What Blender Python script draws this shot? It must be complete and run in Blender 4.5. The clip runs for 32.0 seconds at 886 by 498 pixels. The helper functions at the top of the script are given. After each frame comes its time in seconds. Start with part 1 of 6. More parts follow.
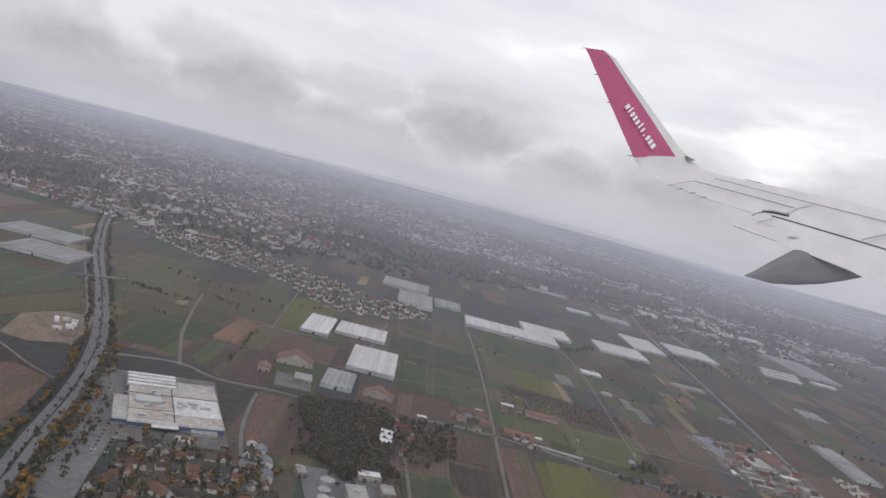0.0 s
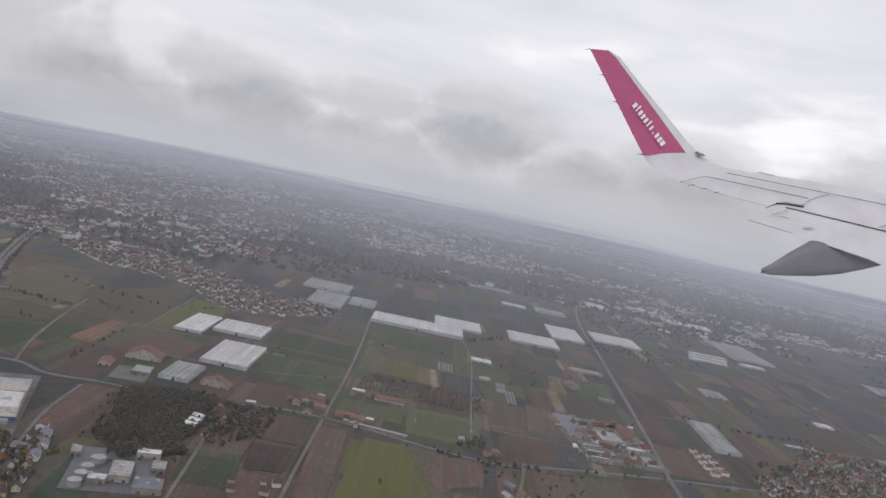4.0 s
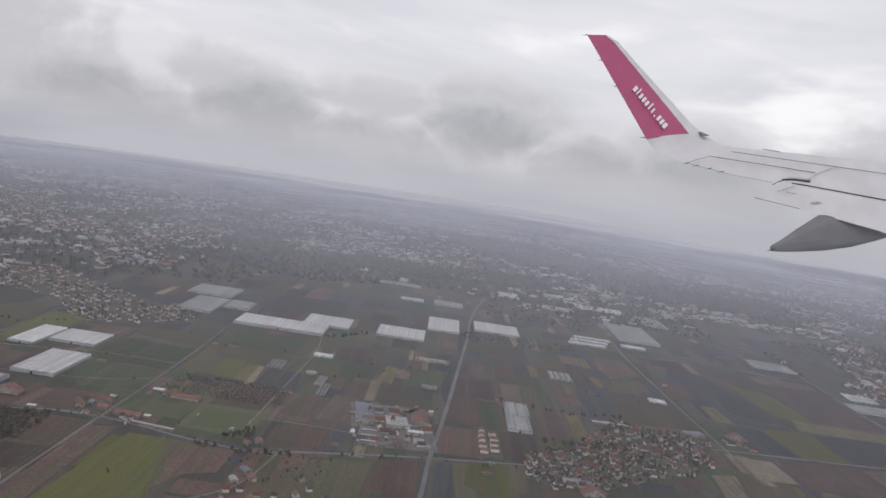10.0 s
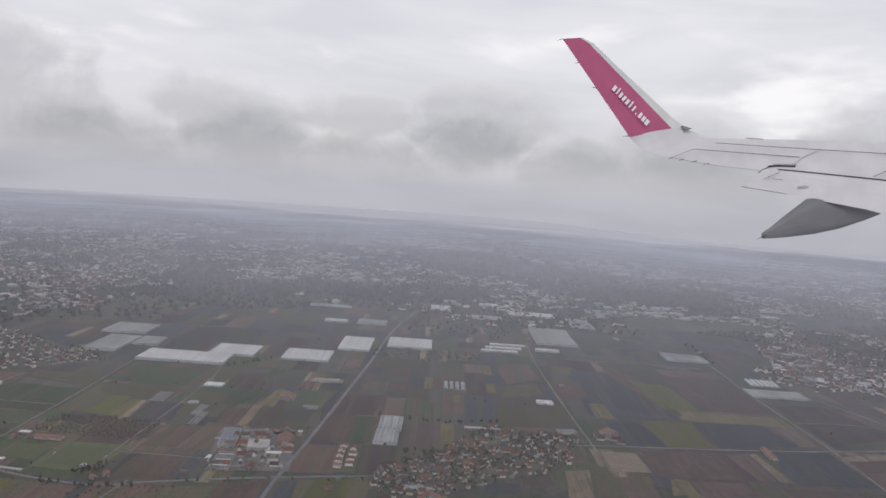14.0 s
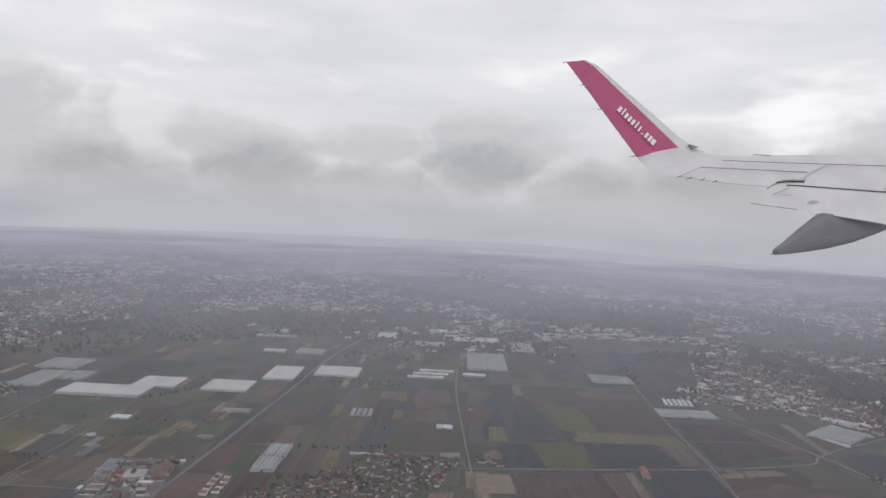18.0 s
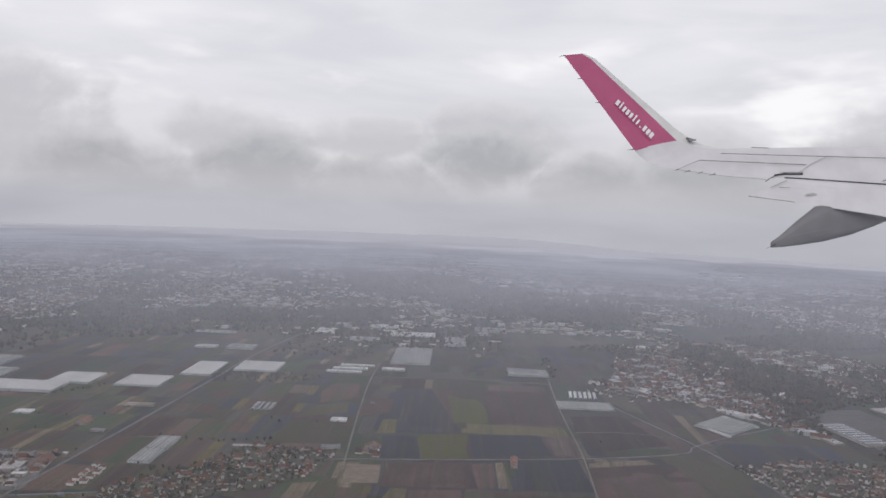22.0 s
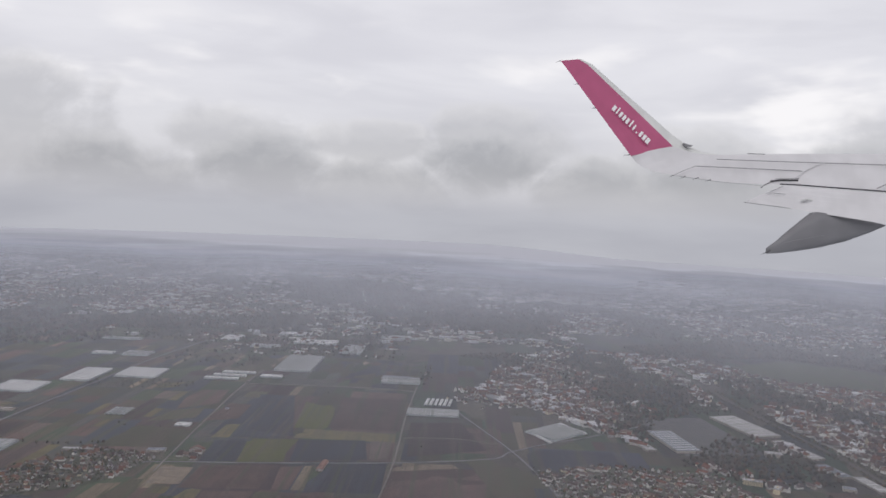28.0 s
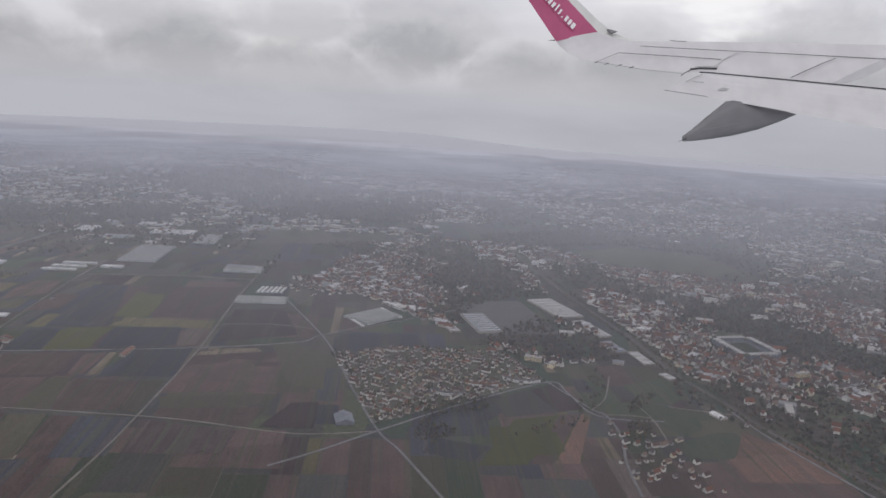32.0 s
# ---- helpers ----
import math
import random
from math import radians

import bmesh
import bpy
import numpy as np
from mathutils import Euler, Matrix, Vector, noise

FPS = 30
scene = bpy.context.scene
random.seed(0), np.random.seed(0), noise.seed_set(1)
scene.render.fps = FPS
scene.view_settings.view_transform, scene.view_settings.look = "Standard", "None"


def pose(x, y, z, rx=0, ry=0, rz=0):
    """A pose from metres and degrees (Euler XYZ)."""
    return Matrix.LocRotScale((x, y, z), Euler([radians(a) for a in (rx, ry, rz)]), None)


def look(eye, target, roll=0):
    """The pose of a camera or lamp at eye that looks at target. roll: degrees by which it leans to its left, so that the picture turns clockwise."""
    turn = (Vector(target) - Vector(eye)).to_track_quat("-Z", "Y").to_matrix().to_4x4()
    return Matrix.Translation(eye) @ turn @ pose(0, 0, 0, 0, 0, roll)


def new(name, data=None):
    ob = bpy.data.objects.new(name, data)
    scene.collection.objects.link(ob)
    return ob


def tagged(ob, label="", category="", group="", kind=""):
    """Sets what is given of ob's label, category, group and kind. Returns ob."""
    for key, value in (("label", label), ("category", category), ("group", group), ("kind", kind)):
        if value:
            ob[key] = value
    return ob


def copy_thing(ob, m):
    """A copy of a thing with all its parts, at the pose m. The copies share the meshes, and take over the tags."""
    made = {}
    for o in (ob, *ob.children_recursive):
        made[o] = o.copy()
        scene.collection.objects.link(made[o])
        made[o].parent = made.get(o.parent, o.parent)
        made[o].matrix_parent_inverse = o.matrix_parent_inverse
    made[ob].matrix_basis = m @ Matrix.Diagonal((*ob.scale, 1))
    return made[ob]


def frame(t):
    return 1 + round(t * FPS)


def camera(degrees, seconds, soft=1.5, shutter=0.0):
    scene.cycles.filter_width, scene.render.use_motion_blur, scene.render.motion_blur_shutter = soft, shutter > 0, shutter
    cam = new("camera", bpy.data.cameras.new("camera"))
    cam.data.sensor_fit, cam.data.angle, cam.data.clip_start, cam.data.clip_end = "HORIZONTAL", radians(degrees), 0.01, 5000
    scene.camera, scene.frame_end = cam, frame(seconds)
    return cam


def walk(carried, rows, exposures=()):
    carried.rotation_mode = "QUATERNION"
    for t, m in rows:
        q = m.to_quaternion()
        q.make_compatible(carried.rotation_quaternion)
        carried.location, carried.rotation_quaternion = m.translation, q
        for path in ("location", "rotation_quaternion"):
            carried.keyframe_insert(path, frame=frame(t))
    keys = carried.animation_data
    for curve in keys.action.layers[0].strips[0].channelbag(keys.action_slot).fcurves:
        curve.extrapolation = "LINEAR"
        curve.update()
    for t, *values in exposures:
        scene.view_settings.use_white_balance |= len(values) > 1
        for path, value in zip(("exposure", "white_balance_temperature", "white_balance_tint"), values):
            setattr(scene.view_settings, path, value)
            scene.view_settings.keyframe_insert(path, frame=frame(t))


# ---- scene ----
cam = camera(59.5, 32.0, soft=1.6)
PATH = [
    (0, (-1.009, 2.943, 91.194), (-0.934, 4.933, 91.01), 14.6),
    (0.5, (9.014, 2.005, 92.012), (9.085, 3.995, 91.821), 14.7),
    (1, (19.154, 0.845, 93.102), (19.222, 2.834, 92.901), 14.5),
    (1.5, (29.495, -0.153, 94.18), (29.557, 1.836, 93.983), 14.7),
    (2, (39.287, -1.592, 95.394), (39.336, 0.4, 95.216), 14.8),
    (2.5, (48.829, -3.592, 96.682), (48.863, -1.598, 96.526), 14.8),
    (3, (57.838, -5.883, 97.941), (57.863, -3.889, 97.796), 14.8),
    (3.5, (66.861, -8.083, 99.337), (66.882, -6.088, 99.186), 13.5),
    (5.5, (100.747, -16.38, 109.993), (100.802, -14.397, 109.734), 9.0),
    (6, (109.458, -17.869, 111.322), (109.515, -15.887, 111.063), 9.3),
    (6.5, (118.418, -19.59, 112.797), (118.459, -17.605, 112.557), 9.1),
    (7, (127.761, -22.429, 114.577), (127.765, -20.439, 114.378), 9.2),
    (7.5, (136.976, -25.293, 116.467), (136.958, -23.302, 116.277), 9.0),
    (8, (146.426, -27.675, 118.52), (146.395, -25.685, 118.328), 9.0),
    (8.5, (155.881, -29.536, 120.439), (155.846, -27.546, 120.244), 8.7),
    (9, (165.184, -31.342, 122.449), (165.154, -29.353, 122.251), 8.5),
    (9.5, (174.201, -32.936, 124.38), (174.182, -30.946, 124.181), 8.8),
    (10, (182.999, -34.752, 126.256), (182.998, -32.761, 126.062), 8.7),
    (10.5, (192.35, -36.805, 127.883), (192.36, -34.814, 127.696), 9.0),
    (11, (201.755, -38.606, 129.442), (201.766, -36.614, 129.259), 8.9),
    (11.5, (211.081, -40.214, 131.105), (211.093, -38.222, 130.925), 8.5),
    (12, (220.659, -41.152, 132.79), (220.673, -39.161, 132.602), 7.1),
    (12.5, (230.555, -42.077, 134.546), (230.568, -40.086, 134.355), 5.9),
    (13, (240.001, -43.836, 136.264), (240.01, -41.845, 136.079), 5.0),
    (13.5, (249.315, -46.233, 137.849), (249.321, -44.241, 137.677), 4.5),
    (14, (259.267, -48.545, 139.002), (259.271, -46.552, 138.843), 4.1),
    (14.5, (269.708, -50.494, 139.922), (269.704, -48.499, 139.78), 3.9),
    (16.5, (309.171, -57.782, 145.475), (309.143, -55.785, 145.358), 2.7),
    (17, (318.861, -59.71, 146.342), (318.829, -57.713, 146.234), 2.7),
    (17.5, (328.585, -61.573, 147.072), (328.554, -59.576, 146.971), 2.6),
    (18, (338.101, -63.356, 147.668), (338.067, -61.359, 147.571), 2.5),
    (18.5, (347.642, -65.253, 148.365), (347.607, -63.256, 148.271), 2.6),
    (19, (357.332, -66.929, 149.159), (357.299, -64.932, 149.065), 2.4),
    (19.5, (367.082, -68.868, 149.97), (367.051, -66.87, 149.876), 2.4),
    (20, (376.703, -70.716, 150.792), (376.669, -68.719, 150.699), 2.4),
    (20.5, (386.427, -72.782, 151.586), (386.389, -70.785, 151.489), 2.3),
    (21, (396.142, -74.69, 152.373), (396.1, -72.693, 152.27), 2.5),
    (21.5, (405.273, -76.193, 153.168), (405.229, -74.196, 153.059), 2.3),
    (22, (414.534, -77.725, 154.048), (414.496, -75.728, 153.936), 2.2),
    (22.5, (423.97, -79.521, 154.864), (423.938, -77.525, 154.75), 2.7),
    (23, (433.877, -81.551, 155.698), (433.851, -79.554, 155.585), 2.9),
    (23.5, (443.998, -83.47, 156.496), (443.973, -81.473, 156.38), 2.9),
    (24, (454.447, -86.067, 157.418), (454.415, -84.07, 157.308), 2.6),
    (24.5, (464.432, -88.689, 158.305), (464.398, -86.692, 158.201), 2.3),
    (25, (474.41, -91.047, 159.168), (474.377, -89.05, 159.065), 2.4),
    (25.5, (484.43, -93.358, 160.09), (484.395, -91.361, 159.982), 2.4),
    (27.5, (524.925, -103.32, 167.66), (524.883, -101.323, 167.553), 2.7),
    (28, (535.284, -106.23, 168.931), (535.242, -104.233, 168.829), 2.5),
    (28.5, (545.973, -109.539, 170.337), (545.932, -107.542, 170.233), 2.6),
    (29, (556.493, -112.66, 171.882), (556.461, -110.664, 171.763), 2.6),
    (29.5, (567.054, -114.931, 173.274), (567.048, -112.942, 173.065), 3.2),
    (30, (577.41, -116.774, 174.623), (577.434, -114.794, 174.34), 3.0),
    (30.5, (588.163, -118.082, 175.845), (588.29, -116.115, 175.505), 3.8),
    (31, (598.901, -120.943, 177.151), (599.022, -118.973, 176.827), 3.8),
    (31.5, (610.191, -124.913, 178.303), (610.275, -122.935, 178.02), 2.9),
    (32, (621.527, -127.559, 179.182), (621.683, -125.602, 178.8), 3.1),
]

# ---- plan: one unit of the plan is U metres ----
U = 0.25
walk(cam, [(t, look(Vector(eye) * U, Vector(target) * U, roll)) for t, eye, target, roll in PATH], [(0, 0.2, 6500, 12), (5, 0.1, 6500, 12), (12, 0.06, 6500, 12), (24, 0.07, 6500, 12), (29, 0.03, 6500, 12), (32, 0.0, 6500, 12)])

rng = random.Random(7)


# ---- world and light: an overcast autumn day ----
def nd(tree, kind, **values):
    n = tree.nodes.new(kind)
    for key, value in values.items():
        if key in n.inputs:
            n.inputs[key].default_value = value
    return n


def math_node(tree, op, a, b=None, clamp=False):
    n = tree.nodes.new("ShaderNodeMath")
    n.operation, n.use_clamp = op, clamp
    for i, v in enumerate((a, b)):
        if v is None:
            continue
        if isinstance(v, (int, float)):
            n.inputs[i].default_value = v
        else:
            tree.links.new(v, n.inputs[i])
    return n.outputs[0]


def smooth(tree, value, lo, hi, a=0.0, b=1.0):
    n = tree.nodes.new("ShaderNodeMapRange")
    n.interpolation_type = "SMOOTHSTEP"
    tree.links.new(value, n.inputs[0])
    for i, v in enumerate((lo, hi, a, b)):
        n.inputs[i + 1].default_value = v
    return n.outputs[0]


def blend(tree, fac, a, b, mode="MIX"):
    n = tree.nodes.new("ShaderNodeMix")
    n.data_type, n.blend_type = "RGBA", mode
    for sock, v in ((n.inputs[0], fac), (n.inputs[6], a), (n.inputs[7], b)):
        if isinstance(v, (int, float)):
            sock.default_value = v
        elif isinstance(v, tuple):
            sock.default_value = (*v, 1)
        else:
            tree.links.new(v, sock)
    return n.outputs[2]


def noise_of(tree, vector, scale, detail=4.0, rough=0.55, distort=0.0):
    n = nd(tree, "ShaderNodeTexNoise", Scale=scale, Detail=detail, Roughness=rough, Distortion=distort)
    tree.links.new(vector, n.inputs["Vector"])
    return n.outputs[0]


def scaled(tree, vector, x, y, z, dx=0.0, dy=0.0, dz=0.0):
    n = tree.nodes.new("ShaderNodeMapping")
    n.inputs["Scale"].default_value = (x, y, z)
    n.inputs["Location"].default_value = (dx, dy, dz)
    tree.links.new(vector, n.inputs["Vector"])
    return n.outputs[0]


def make_world():
    world = bpy.data.worlds.new("overcast_sky")
    scene.world = world
    world.use_nodes = True
    t = world.node_tree
    t.nodes.clear()
    out = t.nodes.new("ShaderNodeOutputWorld")
    bg = nd(t, "ShaderNodeBackground", Strength=1.0)
    t.links.new(bg.outputs[0], out.inputs[0])
    sky = t.nodes.new("ShaderNodeTexSky")
    sky.sky_type, sky.sun_disc = "NISHITA", False
    sky.sun_elevation, sky.sun_rotation = radians(45), radians(-162)
    way = t.nodes.new("ShaderNodeTexCoord").outputs["Generated"]
    sep = t.nodes.new("ShaderNodeSeparateXYZ")
    t.links.new(way, sep.inputs[0])
    up = sep.outputs[2]
    # smooth cloud ceiling, hazier towards the horizon
    low = blend(t, smooth(t, up, -0.02, 0.06), (0.462, 0.474, 0.516), (0.66, 0.66, 0.685))
    base = blend(t, smooth(t, up, 0.03, 0.2), low, (0.735, 0.735, 0.765))
    base = blend(t, smooth(t, up, 0.22, 0.75), base, (0.72, 0.715, 0.75))
    # broad soft streaks of the upper layer
    streak = noise_of(t, scaled(t, way, 1, 1, 4.5), 3.2, 5, 0.5, 0.3)
    base = blend(t, smooth(t, streak, 0.35, 0.7), base, blend(t, 1.0, base, (0.87, 0.87, 0.885), "MULTIPLY"))
    # bright gaps between the banks
    gap = noise_of(t, scaled(t, way, 1, 1, 3.2, 2.3, 0.4, 0.9), 5.0, 4, 0.5, 0.2)
    gap = math_node(t, "MULTIPLY", smooth(t, gap, 0.52, 0.72), smooth(t, up, 0.04, 0.11))
    gap = math_node(t, "MULTIPLY", gap, smooth(t, up, 0.16, 0.26, 1, 0))
    base = blend(t, gap, base, (0.88, 0.87, 0.87))
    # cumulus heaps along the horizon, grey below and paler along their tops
    def ratio(i):
        n = t.nodes.new("ShaderNodeMath")
        n.operation = "DIVIDE"
        t.links.new(sep.outputs[i], n.inputs[0])
        t.links.new(sep.outputs[1], n.inputs[1])
        return n.outputs[0]

    across, rise = ratio(0), ratio(2)

    def bank(lift, heaps, rough, size):
        u, v = across, math_node(t, "ADD", rise, lift)
        spot_in = t.nodes.new("ShaderNodeCombineXYZ")
        t.links.new(u, spot_in.inputs[0])
        t.links.new(math_node(t, "MULTIPLY", v, 1.3), spot_in.inputs[1])
        spot_in.inputs[2].default_value = size
        fine = noise_of(t, spot_in.outputs[0], size, 6, 0.56, 0.25)
        broad = noise_of(t, spot_in.outputs[0], size * 0.33, 2, 0.5)
        best = None
        for hu, hv, ru, rv in heaps:
            du = math_node(t, "POWER", math_node(t, "ABSOLUTE", math_node(t, "DIVIDE", math_node(t, "SUBTRACT", u, hu), ru)), 2.0)
            dv = math_node(t, "POWER", math_node(t, "ABSOLUTE", math_node(t, "DIVIDE", math_node(t, "SUBTRACT", v, hv), rv)), 2.0)
            one = math_node(t, "SUBTRACT", 1.0, math_node(t, "ADD", du, dv))
            best = one if best is None else math_node(t, "MAXIMUM", best, one)
        best = math_node(t, "MAXIMUM", best, -1.2)
        best = math_node(t, "ADD", best, math_node(t, "MULTIPLY", math_node(t, "SUBTRACT", fine, 0.5), rough))
        return math_node(t, "ADD", best, math_node(t, "MULTIPLY", math_node(t, "SUBTRACT", broad, 0.5), rough * 0.8))

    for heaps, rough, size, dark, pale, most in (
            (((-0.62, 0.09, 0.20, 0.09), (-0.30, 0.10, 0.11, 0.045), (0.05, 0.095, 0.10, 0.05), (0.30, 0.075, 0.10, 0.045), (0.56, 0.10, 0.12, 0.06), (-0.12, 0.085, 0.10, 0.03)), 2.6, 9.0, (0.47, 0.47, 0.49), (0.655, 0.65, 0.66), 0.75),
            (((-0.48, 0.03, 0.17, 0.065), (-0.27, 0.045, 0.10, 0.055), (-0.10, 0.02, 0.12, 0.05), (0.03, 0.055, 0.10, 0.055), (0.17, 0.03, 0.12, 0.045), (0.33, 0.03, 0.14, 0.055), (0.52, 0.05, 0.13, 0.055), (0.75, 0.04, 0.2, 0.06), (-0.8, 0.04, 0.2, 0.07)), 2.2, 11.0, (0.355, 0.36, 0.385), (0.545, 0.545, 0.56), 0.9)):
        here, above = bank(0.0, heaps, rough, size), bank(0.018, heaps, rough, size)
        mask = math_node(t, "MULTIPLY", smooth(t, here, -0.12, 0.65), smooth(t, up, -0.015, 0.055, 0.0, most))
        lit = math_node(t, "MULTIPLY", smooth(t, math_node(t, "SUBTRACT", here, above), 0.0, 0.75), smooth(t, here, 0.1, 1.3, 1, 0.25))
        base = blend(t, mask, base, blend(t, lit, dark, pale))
    # a little of the clear sky's own light comes through
    tint = blend(t, 1.0, sky.outputs[0], (0.05, 0.05, 0.05), "MULTIPLY")
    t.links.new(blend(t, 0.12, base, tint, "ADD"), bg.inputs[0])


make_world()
sun = new("sun", bpy.data.lights.new("sun", "SUN"))
sun.data.energy, sun.data.angle, sun.data.color = 0.5, radians(30), (1.0, 0.97, 0.93)
sun.matrix_world = look((0, 0, 800), (250, 760, 0))


# ---- materials ----
def material(name, color, rough=0.8, metal=0.0):
    m = bpy.data.materials.new(name)
    m.use_nodes = True
    b = m.node_tree.nodes["Principled BSDF"]
    b.inputs["Base Color"].default_value = (*color, 1)
    b.inputs["Roughness"].default_value, b.inputs["Metallic"].default_value = rough, metal
    return m


G = 0.5


def place_of(tree):
    """The place of a point in half units of the plan, by which all grain and stains are sized."""
    return scaled(tree, tree.nodes.new("ShaderNodeNewGeometry").outputs["Position"], G / U, G / U, G / U)


def varied(name, a, b, big=0.05, fine=0.8, rough=0.85, per="", spread=0.3, c=None):
    """Two colours mixed by broad stains, with fine grain and a shift for each object or island."""
    m = material(name, a, rough)
    t = m.node_tree
    p = place_of(t)
    col = blend(t, smooth(t, noise_of(t, p, big, 4, 0.6), 0.35, 0.65), a, b)
    if c:
        col = blend(t, smooth(t, noise_of(t, p, big * 3.7, 3, 0.6, 0.5), 0.55, 0.72), col, c)
    g = smooth(t, noise_of(t, p, fine, 3, 0.6), 0.25, 0.75, 0.8, 1.2)
    if per == "object":
        r = t.nodes.new("ShaderNodeObjectInfo").outputs["Random"]
    elif per == "island":
        r = t.nodes.new("ShaderNodeNewGeometry").outputs["Random Per Island"]
    else:
        r = None
    if r is not None:
        g = math_node(t, "MULTIPLY", g, smooth(t, r, 0, 1, 1 - spread, 1 + spread))
    mul = t.nodes.new("ShaderNodeCombineColor")
    for i in range(3):
        t.links.new(g, mul.inputs[i])
    t.links.new(blend(t, 1.0, col, mul.outputs[0], "MULTIPLY"), t.nodes["Principled BSDF"].inputs["Base Color"])
    return m


def palette(name, colors, rough=0.8, per="island", fine=2.0):
    """One of several colours for each island or object, with a grain."""
    m = material(name, colors[0], rough)
    t = m.node_tree
    src = t.nodes.new("ShaderNodeNewGeometry").outputs["Random Per Island"] if per == "island" else t.nodes.new("ShaderNodeObjectInfo").outputs["Random"]
    ramp = t.nodes.new("ShaderNodeValToRGB")
    ramp.color_ramp.interpolation = "CONSTANT"
    while len(ramp.color_ramp.elements) < len(colors):
        ramp.color_ramp.elements.new(0.5)
    for i, (e, c) in enumerate(zip(ramp.color_ramp.elements, colors)):
        e.position, e.color = i / len(colors), (*c, 1)
    t.links.new(src, ramp.inputs[0])
    g = smooth(t, noise_of(t, place_of(t), fine, 3, 0.6), 0.25, 0.75, 0.8, 1.15)
    mul = t.nodes.new("ShaderNodeCombineColor")
    for i in range(3):
        t.links.new(g, mul.inputs[i])
    t.links.new(blend(t, 1.0, ramp.outputs[0], mul.outputs[0], "MULTIPLY"), t.nodes["Principled BSDF"].inputs["Base Color"])
    return m


def crop(name, a, b, across=0.9, contrast=0.25):
    """A field: two tones in worked strips along its length, patchy growth and a shift for each field."""
    m = material(name, a, 0.95)
    t = m.node_tree
    p = place_of(t)
    strips = noise_of(t, scaled(t, p, across * 0.55, 0.012, 1), 1.0, 4, 0.75)
    patch = noise_of(t, p, 0.11, 5, 0.6, 0.6)
    mix = math_node(t, "ADD", math_node(t, "MULTIPLY", strips, 0.45), math_node(t, "MULTIPLY", patch, 0.55))
    col = blend(t, smooth(t, mix, 0.4, 0.6), a, b)
    # narrow beds of another crop or bare soil, running the length of the field
    beds = noise_of(t, scaled(t, p, 0.34, 0.009, 1, 3.1), 1.0, 3, 0.7)
    col = blend(t, smooth(t, beds, 0.53, 0.60, 0, 0.6), col, (0.062, 0.070, 0.044))
    beds = noise_of(t, scaled(t, p, 0.27, 0.007, 1, 9.7), 1.0, 3, 0.7)
    col = blend(t, smooth(t, beds, 0.56, 0.62, 0, 0.4), col, (0.098, 0.078, 0.066))
    fine = math_node(t, "MULTIPLY", smooth(t, noise_of(t, p, 1.9, 3, 0.7), 0.3, 0.7, 1 - contrast, 1 + contrast), smooth(t, noise_of(t, scaled(t, p, 1.6, 0.02, 1), 1.0, 2, 0.6), 0.35, 0.65, 0.94, 1.06))
    r = smooth(t, t.nodes.new("ShaderNodeObjectInfo").outputs["Random"], 0, 1, 0.8, 1.2)
    g = math_node(t, "MULTIPLY", fine, r)
    mul = t.nodes.new("ShaderNodeCombineColor")
    for i in range(3):
        t.links.new(g, mul.inputs[i])
    # field tones turn darker and bluer towards the east
    sep = t.nodes.new("ShaderNodeSeparateXYZ")
    t.links.new(p, sep.inputs[0])
    east_tint = blend(t, smooth(t, sep.outputs[0], 150 * G, 560 * G), (1.07, 0.99, 0.90), (0.78, 0.735, 0.78))
    col = blend(t, 1.0, col, east_tint, "MULTIPLY")
    t.links.new(blend(t, 1.0, col, mul.outputs[0], "MULTIPLY"), t.nodes["Principled BSDF"].inputs["Base Color"])
    return m


def parcels(name):
    """Open land cut into narrow parcels of soil, stubble and grass, with a grain and darker scrub."""
    m = material(name, (0.07, 0.066, 0.052), 0.95)
    t = m.node_tree
    p = place_of(t)
    cells = t.nodes.new("ShaderNodeTexVoronoi")
    cells.inputs["Scale"].default_value = 1.0
    t.links.new(scaled(t, p, 0.085, 0.022, 0.0), cells.inputs["Vector"])
    ramp = t.nodes.new("ShaderNodeValToRGB")
    ramp.color_ramp.interpolation = "CONSTANT"
    tones = ((0.062, 0.052, 0.046), (0.042, 0.054, 0.038), (0.070, 0.060, 0.052), (0.038, 0.042, 0.046), (0.058, 0.064, 0.040), (0.046, 0.042, 0.041), (0.036, 0.052, 0.037), (0.080, 0.072, 0.058))
    while len(ramp.color_ramp.elements) < len(tones):
        ramp.color_ramp.elements.new(0.5)
    for i, (e, c) in enumerate(zip(ramp.color_ramp.elements, tones)):
        e.position, e.color = i / len(tones), (*c, 1)
    pick = t.nodes.new("ShaderNodeSeparateColor")
    t.links.new(cells.outputs["Color"], pick.inputs[0])
    t.links.new(pick.outputs[0], ramp.inputs[0])
    col = blend(t, smooth(t, noise_of(t, p, 0.045, 6, 0.65, 0.4), 0.50, 0.62, 0, 0.75), ramp.outputs[0], (0.040, 0.041, 0.034))
    g = smooth(t, noise_of(t, p, 0.6, 4, 0.65), 0.25, 0.75, 0.72, 1.28)
    mul = t.nodes.new("ShaderNodeCombineColor")
    for i in range(3):
        t.links.new(g, mul.inputs[i])
    t.links.new(blend(t, 1.0, col, mul.outputs[0], "MULTIPLY"), t.nodes["Principled BSDF"].inputs["Base Color"])
    return m


